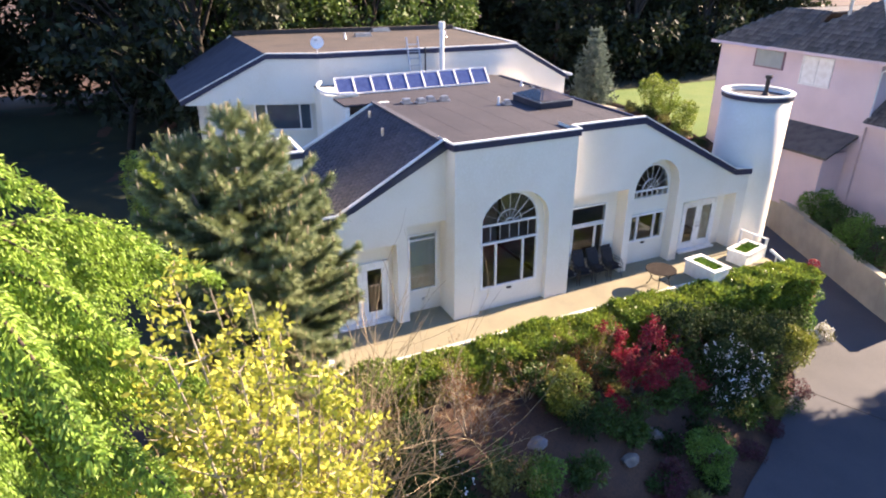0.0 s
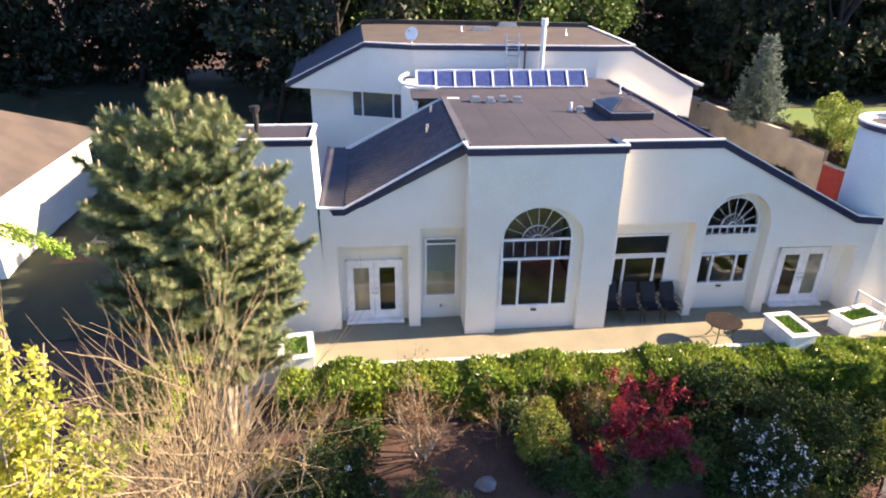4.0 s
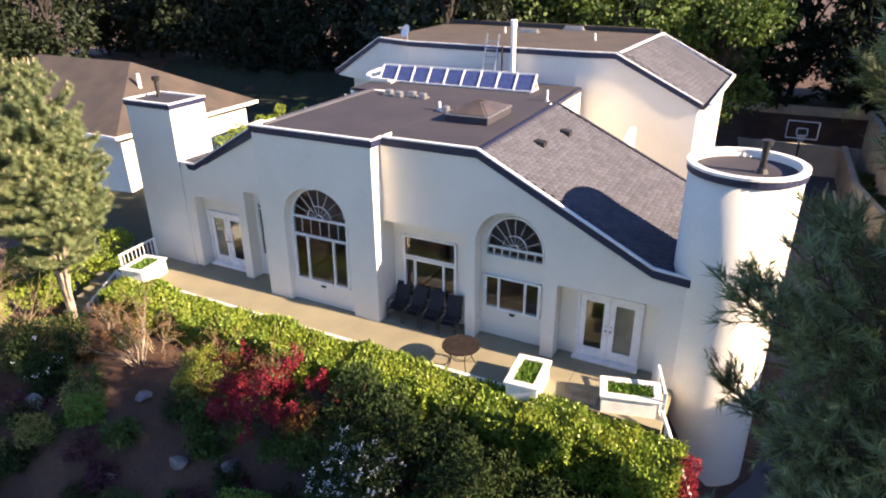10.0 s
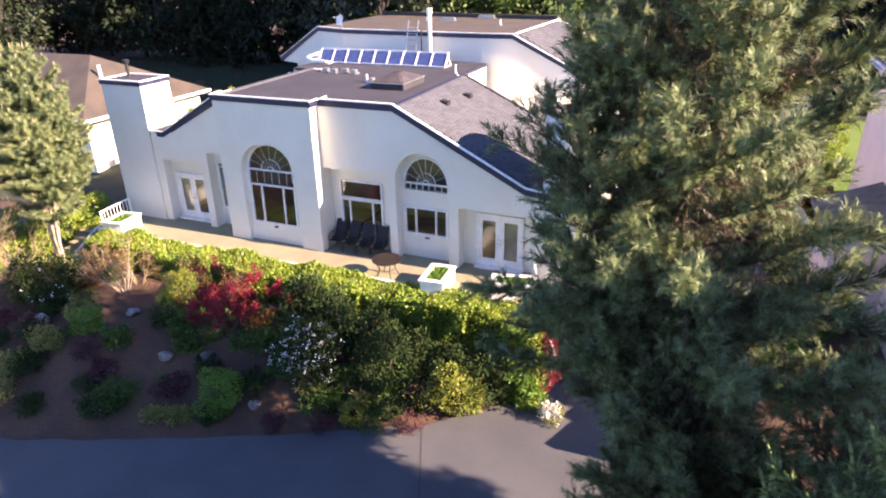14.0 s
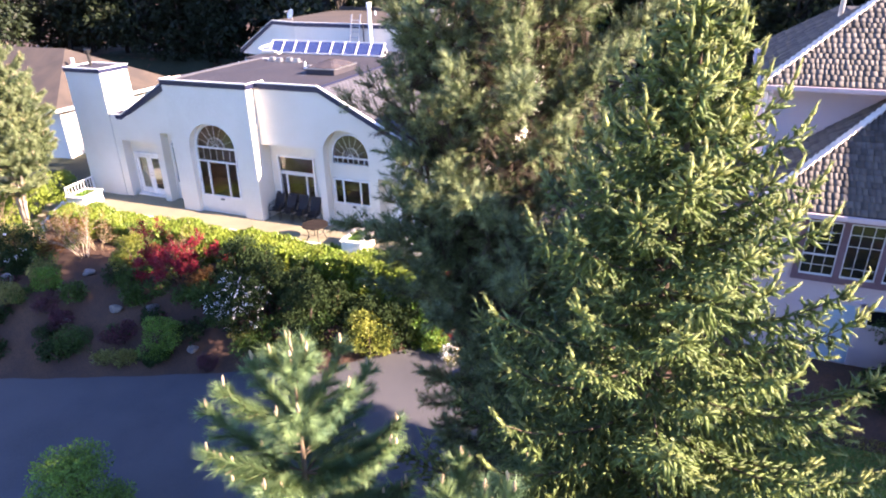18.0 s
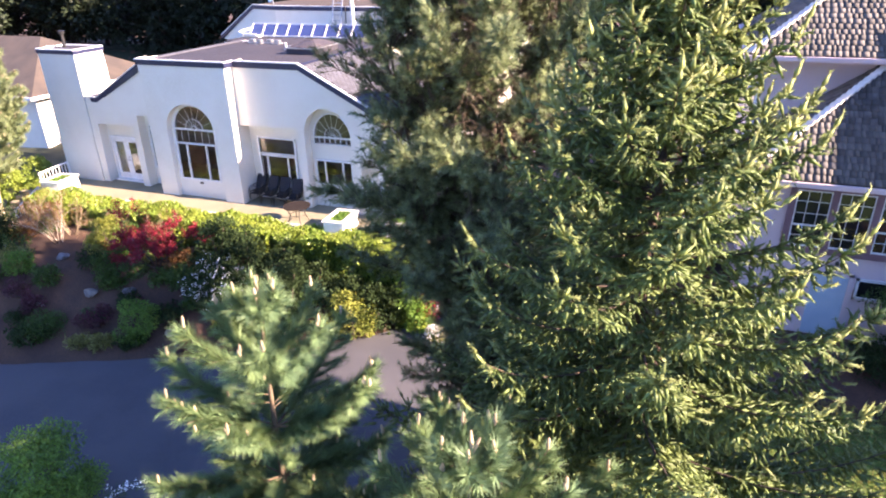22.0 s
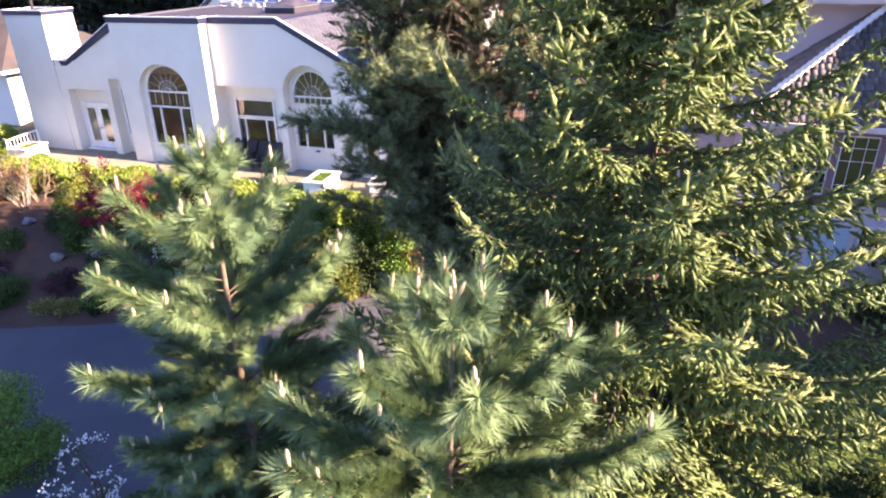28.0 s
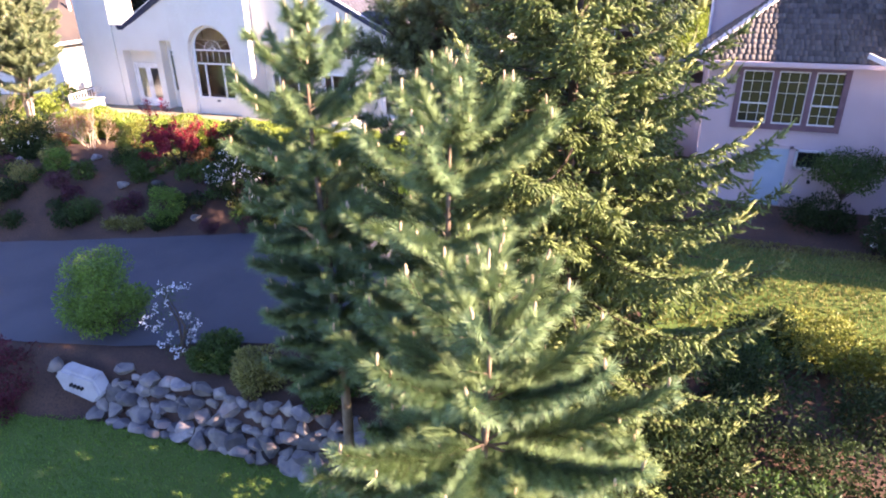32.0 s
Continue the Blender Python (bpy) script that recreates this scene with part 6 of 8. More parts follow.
def layered_spruce(at, tip, reach, seed, label):
    """A tall spruce: separate boughs that sag and turn up at their ends, fringed with hanging shoots, each ending in a star of pale fingers."""
    rng = np.random.default_rng(seed)
    ob = thing("spruce_tree", at, label, "tree")
    h = tip - at[2]
    limbs = Limbs(5)
    tr = np.array([(0.04 * math.sin(u * 8), 0.04 * math.cos(u * 6), h * u) for u in np.linspace(0, 1, 12)])
    limbs.add(tr, np.linspace(0.013 * h + 0.03, 0.012, 12))
    pos, way, fresh, fway = [], [], [], []
    down = np.array((0, 0, -1.0))

    def chain(p, d, length, step=0.15):
        """Fingers laid end over end along a drooping branchlet, with short ones to both sides."""
        m = max(1, int(length / step))
        for i in range(m):
            q = i / m
            v = unit(d + down * 0.45 * q + rng.normal(0, 0.10, 3))
            e = p + d * length * q + down * 0.22 * length * q * q
            pos.append(e)
            way.append(v)
            side = np.cross(v, (0, 0, 1.0))
            for sg in (-1, 1):
                if rng.random() < 0.55:
                    pos.append(e + v * step * 0.4)
                    way.append(unit(v * 0.8 + side * sg * 0.75 + down * rng.uniform(-0.1, 0.5)))
        return p + d * length + down * 0.22 * length

    z, turn = 0.7, 0.0
    while z < h - 0.25:
        u = z / h
        r = min(reach * rng.uniform(0.92, 1.05), 0.46 * (h - z) + 0.12)
        turn += 0.55 + rng.normal(0, 0.1)
        main = 6 if u < 0.85 else 5
        for b in range(main + 2):
            filler = b >= main
            q = turn + 2 * np.pi * b / main + rng.normal(0, 0.16) if not filler else rng.uniform(0, 6.28)
            L = r * (rng.uniform(0.88, 1.08) if not filler else rng.uniform(0.5, 0.8))
            z0 = z + (rng.normal(0, 0.06) if not filler else rng.uniform(0.15, 0.40))
            if z0 > h - 0.2:
                continue
            flat = np.array((math.cos(q), math.sin(q), 0))
            side = np.array((-math.sin(q), math.cos(q), 0))
            f = np.linspace(0, 1, 8)
            rise = 0.10 - 0.40 * (1 - u) if u < 0.6 else -0.06 + 1.5 * (u - 0.6)
            pts = np.array((0, 0, z0)) + flat * (f * L)[:, None] + np.array((0, 0, 1.0)) * (L * (rise * f + 0.30 * f ** 3))[:, None] + side * (0.10 * L * math.sin(seed + b * 2.1) * f ** 2)[:, None]
            limbs.add(pts, np.linspace(0.007 + 0.006 * L, 0.005, 8))

            def on(g):
                return np.array([np.interp(g * 7, np.arange(8), pts[:, c]) for c in range(3)])

            g = 0.16 if L > 1.0 else 0.08
            while g < 0.97:
                p = on(g)
                ahead = unit(on(min(1.0, g + 0.1)) - on(g - 0.05))
                for sg in (-1, 1):
                    l2 = (0.17 + 0.36 * L * (1 - g) * (0.5 + 0.5 * min(1.0, g * 3))) * rng.uniform(0.75, 1.15)
                    d = unit(ahead * 0.85 + side * sg * rng.uniform(0.6, 1.0) + down * rng.uniform(0.05, 0.45))
                    e = chain(p, d, min(l2, 0.75))
                    if rng.random() < 0.12:
                        fresh.append(e)
                        fway.append(d + (0, 0, 0.35))
                chain(p, unit(down + ahead * 0.5 + side * rng.normal(0, 0.35)), rng.uniform(0.12, 0.26) * min(1.0, 0.5 + L / 3))
                if rng.random() < 0.6:
                    pos.append(p)
                    way.append(unit(ahead + side * rng.normal(0, 0.5) + (0, 0, 0.35)))
                g += 0.125 / L
            out = unit(pts[-1] - pts[-2] + (0, 0, 0.10 if filler else 0.25))
            for j, a in enumerate((0.0, 0.75, -0.75, 1.35, -1.35)):
                v = unit(out * math.cos(a) + side * math.sin(a) * 0.9 + (0, 0, 0.12))
                fresh.append(pts[-1] - out * (0.0 if j == 0 else 0.05))
                fway.append(v)
                if j == 0 and not filler:
                    fresh.append(pts[-1] + v * 0.13)
                    fway.append(unit(v + (0, 0, 0.2)))
        z += 0.46 if u < 0.75 else 0.32
    for w in np.linspace(h - 1.5, h, 13):
        for _ in range(4):
            q = rng.uniform(0, 6.28)
            v = unit(np.array((math.cos(q), math.sin(q), 0.95)))
            for o in np.arange(0.0, 0.12 + 0.34 * (h - w), 0.14):
                fresh.append(np.array((0, 0, w)) + v * o)
                fway.append(v + rng.normal(0, 0.08, 3))
    for o in np.arange(0, 0.5, 0.14):
        fresh.append(np.array((0, 0, h - 0.1 + o)))
        fway.append(np.array((0, 0, 1.0)))
    link_mesh("trunk", limbs.mesh("trunk"), BARK, ob)
    link_mesh("needles", finger_mesh("needles", np.array(pos), np.array(way), 0.20, rng, 15, 0.038, 0.019, 0.027), SPRUCE, ob)
    link_mesh("fresh_growth", finger_mesh("fresh_growth", np.array(fresh), np.array(fway), 0.22, rng, 30, 0.038, 0.016, 0.030), SPRUCE_TIP, ob, "pale green star-shaped shoot tips", "stuff")
    return ob


def twiggy(name, at, height, spread_r, stems, seed, label, mat=TWIG, category="shrub", fork=3, thick=0.03, leaves=0, leaf_mat=None, up=1.0, leaf_size=0.05, leaf_spread=0.05):
    """A bare shrub: stems that fork again and again into fine twigs."""
    rng = np.random.default_rng(seed)
    ob = thing(name, at, label, category)
    ends = []

    def grow(limbs, a, d, L, r, depth):
        pts = bend(a, d, L, 3, rng, 0.13, 0.03 * up)
        limbs.add(pts, np.linspace(r, r * 0.55, 4))
        if depth == 0:
            ends.extend(pts[1:])
            return
        for _ in range(fork if depth > 1 else fork + 1):
            f = rng.integers(1, 4)
            grow(limbs, pts[f], unit(unit(pts[f] - pts[f - 1]) + rng.normal(0, 0.42, 3) + (0, 0, 0.12 * up)), L * rng.uniform(0.5, 0.8), r * 0.5, depth - 1)

    for s in range(stems):
        q = 2 * np.pi * (s + rng.random()) / stems
        k = spread_r / height * rng.uniform(0.3, 1.1)
        limbs = Limbs(4)
        grow(limbs, np.array((0.08 * math.cos(q), 0.08 * math.sin(q), -0.1)), (k * math.cos(q), k * math.sin(q), 1.0), height * rng.uniform(0.42, 0.6), thick, 3)
        link_mesh("branch", limbs.mesh("branch"), mat, ob)
    if leaves:
        e = np.array(ends)
        p = e[rng.integers(0, len(e), leaves)] + rng.normal(0, leaf_spread, (leaves, 3))
        link_mesh("foliage", leaf_mesh("foliage", p, rng.normal(0, 1, p.shape) + (0, 0, 0.2), leaf_size * rng.uniform(0.7, 1.3, leaves), leaf_size * 0.6, rng), leaf_mat, ob)
    return ob


def tree(name, at, height, r, leaves, size, mat, label, seed, low=0.3, clumps=26, trunk=BARK, thick=0.14, droop=0.1, category="tree", shell=0.55, group=""):
    """A broadleaf tree: forked trunk, limbs to every clump, and an open crown of leaves."""
    rng = np.random.default_rng(seed)
    ob = thing(name, at, label, category, group)
    cl = lumpy(rng, r, height, clumps, height * low, 0.7)
    limbs = Limbs(6)
    stem = bend((0, 0, -0.2), (rng.normal(0, 0.06), rng.normal(0, 0.06), 1), height * 0.72, 6, rng, 0.06)
    limbs.add(stem, np.linspace(thick, thick * 0.3, 7))
    for c in cl[1:]:
        f = min(0.95, max(0.2, c[2] / height - 0.15))
        a = np.array([np.interp(f * 6 / 0.72 * 0.72, np.arange(7), stem[:, k]) for k in range(3)])
        b = np.array(c[:3])
        limbs.add(np.array([a, (a + b) / 2 + rng.normal(0, 0.08 * r, 3), b, b + (b - a) * 0.15]), np.array([0.4, 0.25, 0.1, 0.03]) * thick)
    link_mesh("trunk", limbs.mesh("trunk"), trunk, ob)
    p, n = clump_points(leaves, rng, cl[1:], shell)
    way = n + rng.normal(0, 0.8, p.shape) + (0, 0, -droop)
    link_mesh("crown", leaf_mesh("crown", p, way, size * rng.uniform(0.6, 1.3, len(p)), size * 0.55, rng), mat, ob)
    return ob

# ---------------------------------------------------------------- garden, west to east
for _x, _y, _z, _r, _k, _b in ((-6.95, -3.65, 8.4, 2.0, 3, 0.38), (-6.25, -2.75, 8.0, 1.9, 4, 0.42), (-8.0, -3.6, 8.0, 1.8, 5, 0.46), (-5.2, -2.7, 6.4, 1.6, 6, 0.50), (-6.0, -4.4, 6.4, 1.7, 7, 0.48), (-7.6, -2.6, 7.2, 1.7, 8, 0.48), (-5.2, -3.2, 4.5, 1.3, 9, 0.40)):
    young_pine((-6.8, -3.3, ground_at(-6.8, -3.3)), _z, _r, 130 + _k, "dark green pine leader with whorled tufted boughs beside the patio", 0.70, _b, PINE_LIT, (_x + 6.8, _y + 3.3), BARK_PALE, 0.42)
twiggy("bare_shrub", (-6.2, -8.0, ground_at(-6.2, -8.0)), 6.5, 1.0, 19, 31, "tall bare multi-stemmed shrub with straw-coloured twigs", TWIG, thick=0.032)
twiggy("bare_shrub", (-8.0, -6.2, ground_at(-8.0, -6.2)), 4.4, 2.0, 14, 32, "spreading bare shrub with straw-coloured twigs", TWIG, thick=0.030)
twiggy("bare_shrub", (-5.9, -5.9, ground_at(-5.9, -5.9)), 2.6, 1.5, 9, 35, "low bare shrub with fine twigs", TWIG, thick=0.03)


def upright_tree(name, at, tips, mat, label, seed, size=0.10):
    """A young tree: pale stems that fan out from one foot, each with short side shoots set with loose bunches of leaves."""
    rng = np.random.default_rng(seed)
    ob = thing(name, at, label, "tree")
    limbs = Limbs(6)
    pos, way = [], []
    for tip in tips:
        e = np.array(tip) - np.array(at)
        f = np.linspace(0, 1, 10)
        line = np.stack([e[0] * f ** 1.7, e[1] * f ** 1.7, e[2] * f], 1) + rng.normal(0, 0.035, (10, 3))
        limbs.add(line, np.linspace(0.055, 0.008, 10))
        start = rng.uniform(0.40, 0.50)
        for g in np.arange(start, 1.0, 0.030):
            p = np.array([np.interp(g * 9, np.arange(10), line[:, c]) for c in range(3)])
            for _ in range(2):
                q = rng.uniform(0, 6.28)
                d = unit(np.array((math.cos(q), math.sin(q), rng.uniform(0.1, 0.9))))
                L = rng.uniform(0.20, 0.75) * min(1.0, 0.25 + 2.2 * (1 - g)) * (1.0 if rng.random() < 0.8 else 1.5)
                limbs.add(np.array([p, p + d * L * 0.6, p + d * L + (0, 0, 0.05)]), np.array([0.012, 0.007, 0.003]))
                for o in np.arange(0.25 * L, L + 0.05, 0.10):
                    if rng.random() < 0.80:
                        c = p + d * o + rng.normal(0, 0.03, 3)
                        k = int(rng.integers(6, 15))
                        pos.append(c + rng.normal(0, 0.062, (k, 3)))
                        way.append(rng.normal(0, 0.7, (k, 3)) + d * 0.3 + (0, 0, 0.25))
    link_mesh("trunk", limbs.mesh("trunk"), BARK_PALE, ob)
    pos, way = np.concatenate(pos), np.concatenate(way)
    link_mesh("crown", leaf_mesh("crown", pos, way, size * rng.uniform(0.5, 1.25, len(pos)), size * 0.62, rng, 1.6), mat, ob, "loose yellow-green spring leaves")
    return ob


upright_tree("yellow_tree", (-7.75, -11.0, ground_at(-7.75, -11.0)), [(-8.45, -10.7, 8.5), (-8.1, -10.3, 8.1), (-7.7, -10.6, 7.9), (-7.35, -10.1, 7.5), (-7.1, -10.9, 7.25), (-6.8, -10.3, 6.8), (-6.55, -10.9, 6.3), (-6.35, -10.5, 5.8),
    (-8.6, -11.3, 7.9), (-8.0, -11.4, 7.6), (-7.6, -11.7, 7.2), (-7.1, -11.5, 6.7), (-8.9, -10.6, 7.6), (-6.7, -11.4, 5.9), (-7.5, -9.8, 7.0), (-8.3, -9.9, 7.3), (-9.0, -11.7, 6.4), (-9.3, -11.2, 6.9), (-8.5, -11.9, 6.2), (-7.9, -12.0, 6.4)], YELLOW_LEAF, "young tree covered in bright yellow-green spring leaves", 41)


def weeping_cedar(at, tip, ends, reach, seed, label):
    """A cedar with long arching boughs, smooth along their tops, each hung with curtains of drooping fronds."""
    rng = np.random.default_rng(seed)
    ob = thing("cedar_tree", at, label, "tree")
    h = tip - at[2]
    limbs = Limbs(6)
    limbs.add(np.array([(0, 0, -0.2), (0.1, 0, h * 0.5), (0, 0.1, h)]), np.array([0.28, 0.17, 0.03]))
    goals = [np.array(e) - np.array(at) for e in ends]
    for w in range(46):
        q, u = 2.4 * w + rng.uniform(-0.3, 0.3), 0.10 + 0.86 * w / 46
        L = (reach * (1 - u) ** 0.6 + 0.3) * rng.uniform(0.75, 1.0)
        goals.append(np.array((L * math.cos(q), L * math.sin(q), h * u)))
    for n, e in enumerate(goals):
        L = math.hypot(e[0], e[1])
        flat = np.array((e[0], e[1], 0)) / L
        side = np.array((-flat[1], flat[0], 0))
        f = np.linspace(0, 1, 12)
        rise = 0.24 * L * (f - f ** 2) * 2.2
        pts = flat * (f * L)[:, None] + np.array((0, 0, 1.0)) * (e[2] + 0.12 * L * (1 - f) + rise - 0.10 * L * f ** 6)[:, None]
        limbs.add(pts, np.linspace(0.02 + 0.010 * L, 0.006, 12))
        pos, way, size = [], [], []
        for s in range(int((80 if n < len(ends) else 46) * L)):
            g = 0.12 + 0.88 * rng.random()
            p = np.array([np.interp(g * 11, np.arange(12), pts[:, c]) for c in range(3)])
            sg = rng.choice((-1, 1))
            l2 = (0.12 + 0.75 * min(1.0, 1.6 * (1 - g)) * min(1.0, 0.4 * L)) * rng.uniform(0.55, 1.2)
            k = max(3, int(l2 / 0.07))
            for i in range(k):
                t = i / k
                pos.append(p + side * sg * l2 * (0.50 * t - 0.16 * t * t) + flat * l2 * 0.28 * t + np.array((0, 0, -1.0)) * l2 * (0.10 * t + 0.95 * t ** 1.7))
                way.append(side * sg * 0.45 * (1 - t) + flat * 0.4 + np.array((0, 0, -0.25 - 1.6 * t)))
                size.append(1.15 - 0.5 * t)
        pos, way, size = np.repeat(np.array(pos), 5, 0), np.repeat(np.array(way), 5, 0), np.repeat(np.array(size), 5)
        pos = pos + rng.normal(0, 0.045, pos.shape)
        link_mesh("bough", leaf_mesh("bough", pos, way + rng.normal(0, 0.28, way.shape), size * rng.uniform(0.045, 0.10, len(pos)), 0.024, rng, 2.0), CEDAR, ob, "drooping bright green fronds")
    link_mesh("trunk", limbs.mesh("trunk"), BARK, ob)
    return ob


weeping_cedar((-10.7, -9.6, ground_at(-10.7, -9.6)), 10.8, [(-8.6, -8.9, 8.3), (-7.8, -7.2, 7.0), (-9.4, -9.6, 9.15), (-9.2, -12.4, 8.2), (-8.3, -10.6, 7.2), (-8.6, -11.8, 6.6), (-9.9, -12.9, 7.0), (-8.2, -9.3, 6.2), (-9.3, -12.6, 5.6), (-8.4, -8.0, 7.7), (-10.2, -12.6, 8.8), (-9.0, -10.9, 8.2)], 3.6, 44, "large weeping cedar with bright green drooping fronds")
bush("shrub", (-4.6, -5.6, ground_at(-4.6, -5.6)), 1.1, 1.5, 3500, 0.09, OLIVE_LEAF, "loose olive-green shrub under the bare twigs", seed=51)
twiggy("small_maple", (-1.72, -4.5, ground_at(-1.72, -4.5)), 2.3, 1.9, 6, 33, "small bare-branched maple with a few rusty leaves", BARK_PALE, thick=0.028, leaves=2600, leaf_mat=ORANGE_LEAF, fork=3, category="tree")
bush("shrub", (1.5, -4.7, ground_at(1.5, -4.7)), 0.85, 1.45, 4200, 0.09, SHRUB_YELLOW, "rounded shrub with golden new growth on top", seed=52)
twiggy("red_maple", (3.9, -4.75, ground_at(3.9, -4.75)), 2.2, 1.6, 5, 34, "crimson laceleaf maple glowing in patches of sun", BARK, thick=0.04, leaves=9000, leaf_mat=MAPLE_RED, leaf_size=0.075, category="tree")
bush("rhododendron", (7.2, -5.4, ground_at(7.2, -5.4)), 1.25, 2.2, 5200, 0.12, RHODO, "dark rhododendron with clusters of white blossom", seed=53, flowers=150)
bush("rhododendron", (9.6, -4.2, ground_at(9.6, -4.2)), 1.5, 2.0, 5000, 0.12, RHODO, "dark broad-leaved rhododendron in shade", seed=54)
bush("shrub", (12.2, -4.2, ground_at(12.2, -4.2)), 0.95, 1.7, 4600, 0.10, SHRUB_YELLOW, "rounded golden-green shrub by the driveway", seed=55)
bush("shrub", (14.2, -2.6, ground_at(14.2, -2.6)), 0.9, 2.6, 5000, 0.10, SHRUB_BRIGHT, "upright bright green shrub at the hedge's end", seed=56)
bush("red_shrub", (14.6, -2.4, ground_at(14.6, -2.4)), 0.62, 3.3, 5200, 0.08, MAPLE_RED, "small crimson shrub against the tower", seed=57)
bush("shrub", (4.9, -7.1, ground_at(4.9, -7.1)), 0.85, 1.35, 4000, 0.09, SHRUB_BRIGHT, "rounded mid-green shrub at the driveway's edge", seed=58)
bush("shrub", (-0.9, -7.0, ground_at(-0.9, -7.0)), 0.6, 0.95, 2200, 0.09, SHRUB_BRIGHT, "small fresh green shrub among mulch", seed=59)
bush("shrub", (-2.0, -7.9, ground_at(-2.0, -7.9)), 0.7, 0.9, 2200, 0.07, OLIVE_LEAF, "small variegated shrub with pale leaves", seed=60)
bush("shrub", (1.6, -8.3, ground_at(1.6, -8.3)), 0.75, 0.75, 2600, 0.07, SHRUB, "low spreading green shrub", seed=61)
bush("rhododendron", (-3.9, -6.0, ground_at(-3.9, -6.0)), 1.3, 1.9, 4600, 0.12, RHODO, "dark rhododendron with scattered white flowers", seed=62, flowers=22)
for _i, (_x, _y) in enumerate(((8.4, -6.5), (9.9, -6.0), (11.0, -5.5), (6.9, -7.0), (-3.0, -10.2), (-4.5, -10.6), (2.8, -7.6))):
    bush("heather", (_x, _y, ground_at(_x, _y)), 0.55, 0.55, 1600, 0.05, HEATHER if _i != 1 else SHRUB, "low purple-pink heather mound by the driveway", seed=70 + _i, clumps=8, group="heathers")
bush("shrub", (9.2, -5.9, ground_at(9.2, -5.9)), 0.45, 0.8, 1500, 0.07, SHRUB_YELLOW, "small golden-green shrub in mulch", seed=80)


def rock(name, at, size, seed, label, group="", mat=ROCK):
    rng = np.random.default_rng(seed)
    bm = bmesh.new()
    bmesh.ops.create_icosphere(bm, subdivisions=2, radius=1.0)
    axes = [(unit(rng.normal(0, 1, 3)), rng.uniform(0.42, 0.80)) for _ in range(11)]
    for v in bm.verts:
        c = np.array(v.co)
        for a, d in axes:
            over = c @ a - d
            if over > 0:
                c = c - a * over
        v.co = Vector(c * size) + Vector(at)
    ob = part(name, bm, mat, None)
    return tagged(ob, label, "rock", group)


for _i, (_x, _y, _s) in enumerate(((3.6, -6.1, 0.45), (2.2, -6.6, 0.35), (-2.9, -7.2, 0.5), (0.6, -7.7, 0.3), (5.9, -6.6, 0.3), (-0.2, -5.6, 0.35))):
    rock("garden_rock", (_x, _y, ground_at(_x, _y) + _s * 0.3), (_s, _s * 0.8, _s * 0.65), 100 + _i, "grey garden rock set in the mulch", "garden rocks")

# rock wall between driveway and lower lawn
_rng = np.random.default_rng(77)
_i = 0
for _row in range(5):
    _x = 10.5 + 0.1 * _row
    while _x < 18.6:
        _w = _rng.uniform(0.22, 0.56)
        _y = along(ROCK_LINE, _x) + 0.32 - 0.19 * (4 - _row) + _rng.normal(0, 0.04)
        _z = LAWN_Z + 0.10 + 0.26 * _row + _rng.normal(0, 0.04)
        rock("rock", (_x, _y, _z), (_w * 0.80, _w * 0.62, _w * _rng.uniform(0.50, 0.68)), 200 + _i, "angular grey stone in the dry-stacked rock wall", "rock wall")
        _x += _w * 1.02
        _i += 1

# pale slab with dark bars at the wall's end
slab = thing("marker_stone", (9.3, -16.2, LAWN_Z), "pale boulder slab with a row of small dark marks", "marker stone")
_bm = bmesh.new()
prism(_bm, [(8.95, -16.2, -3.2), (9.25, -16.25, -3.62), (10.40, -16.3, -3.75), (10.68, -16.25, -3.45), (10.35, -16.15, -3.05), (9.15, -16.1, -3.02)], (0.05, 0.4, 0.08))
bmesh.ops.bevel(_bm, geom=_bm.edges[:], offset=0.06, segments=2, affect="EDGES")
part("stone", _bm, material("pale_stone", (0.44, 0.42, 0.40), 0.85, (0.34, 0.32, 0.30), 2.0, bump=0.4, bump_scale=10), slab)
for _k in range(4):
    part("dark_bar", boxed(9.62 + 0.13 * _k, 9.67 + 0.13 * _k, -16.30, -16.1, -3.36 - 0.01 * _k, -3.28 - 0.01 * _k), BLACK_METAL, slab)
rock("rock", (8.85, -15.95, -3.05), (0.36, 0.3, 0.3), 299, "pale rounded stone beside the marker slab", "rock wall")

# under-planting that fills the bank between hedge and driveway
_rng = np.random.default_rng(9)
_fill = 0
for _i in range(115):
    _x = _rng.uniform(-5.5, 12.6)
    _n = along(NORTH_EDGE, _x)
    if _n + 0.8 > -3.6:
        continue
    _y = _rng.uniform(_n + 0.8, -3.3)
    if abs(_x + 0.6) < 1.6 and _y > -6.2:
        continue
    _dark = _x > 5.5 or _y < -6
    _m = (RHODO, SHRUB, RHODO, HEATHER, OLIVE_LEAF)[int(_rng.integers(0, 5))] if _dark else (SHRUB, OLIVE_LEAF, ORANGE_LEAF, RHODO, SHRUB)[int(_rng.integers(0, 5))]
    _r = _rng.uniform(0.4, 0.8) * (1.25 if _y > -5 and _x > 6 else 0.9)
    bush("ground_shrub", (_x, _y, ground_at(_x, _y)), _r * 1.15, _r * _rng.uniform(0.6, 1.5), 900, _rng.uniform(0.08, 0.14), _m, "low garden shrub filling the mulched bank", seed=500 + _i, clumps=5, group="bank planting", shell=0.95, low=0.02)
for _i in range(6):
    _x = 6.2 + 1.35 * _i
    bush("rhododendron", (_x, -3.9 + 0.12 * _i, ground_at(_x, -3.9)), 1.0, 1.9, 3200, 0.12, RHODO, "dark rhododendron against the hedge", seed=600 + _i, group="hedge front")
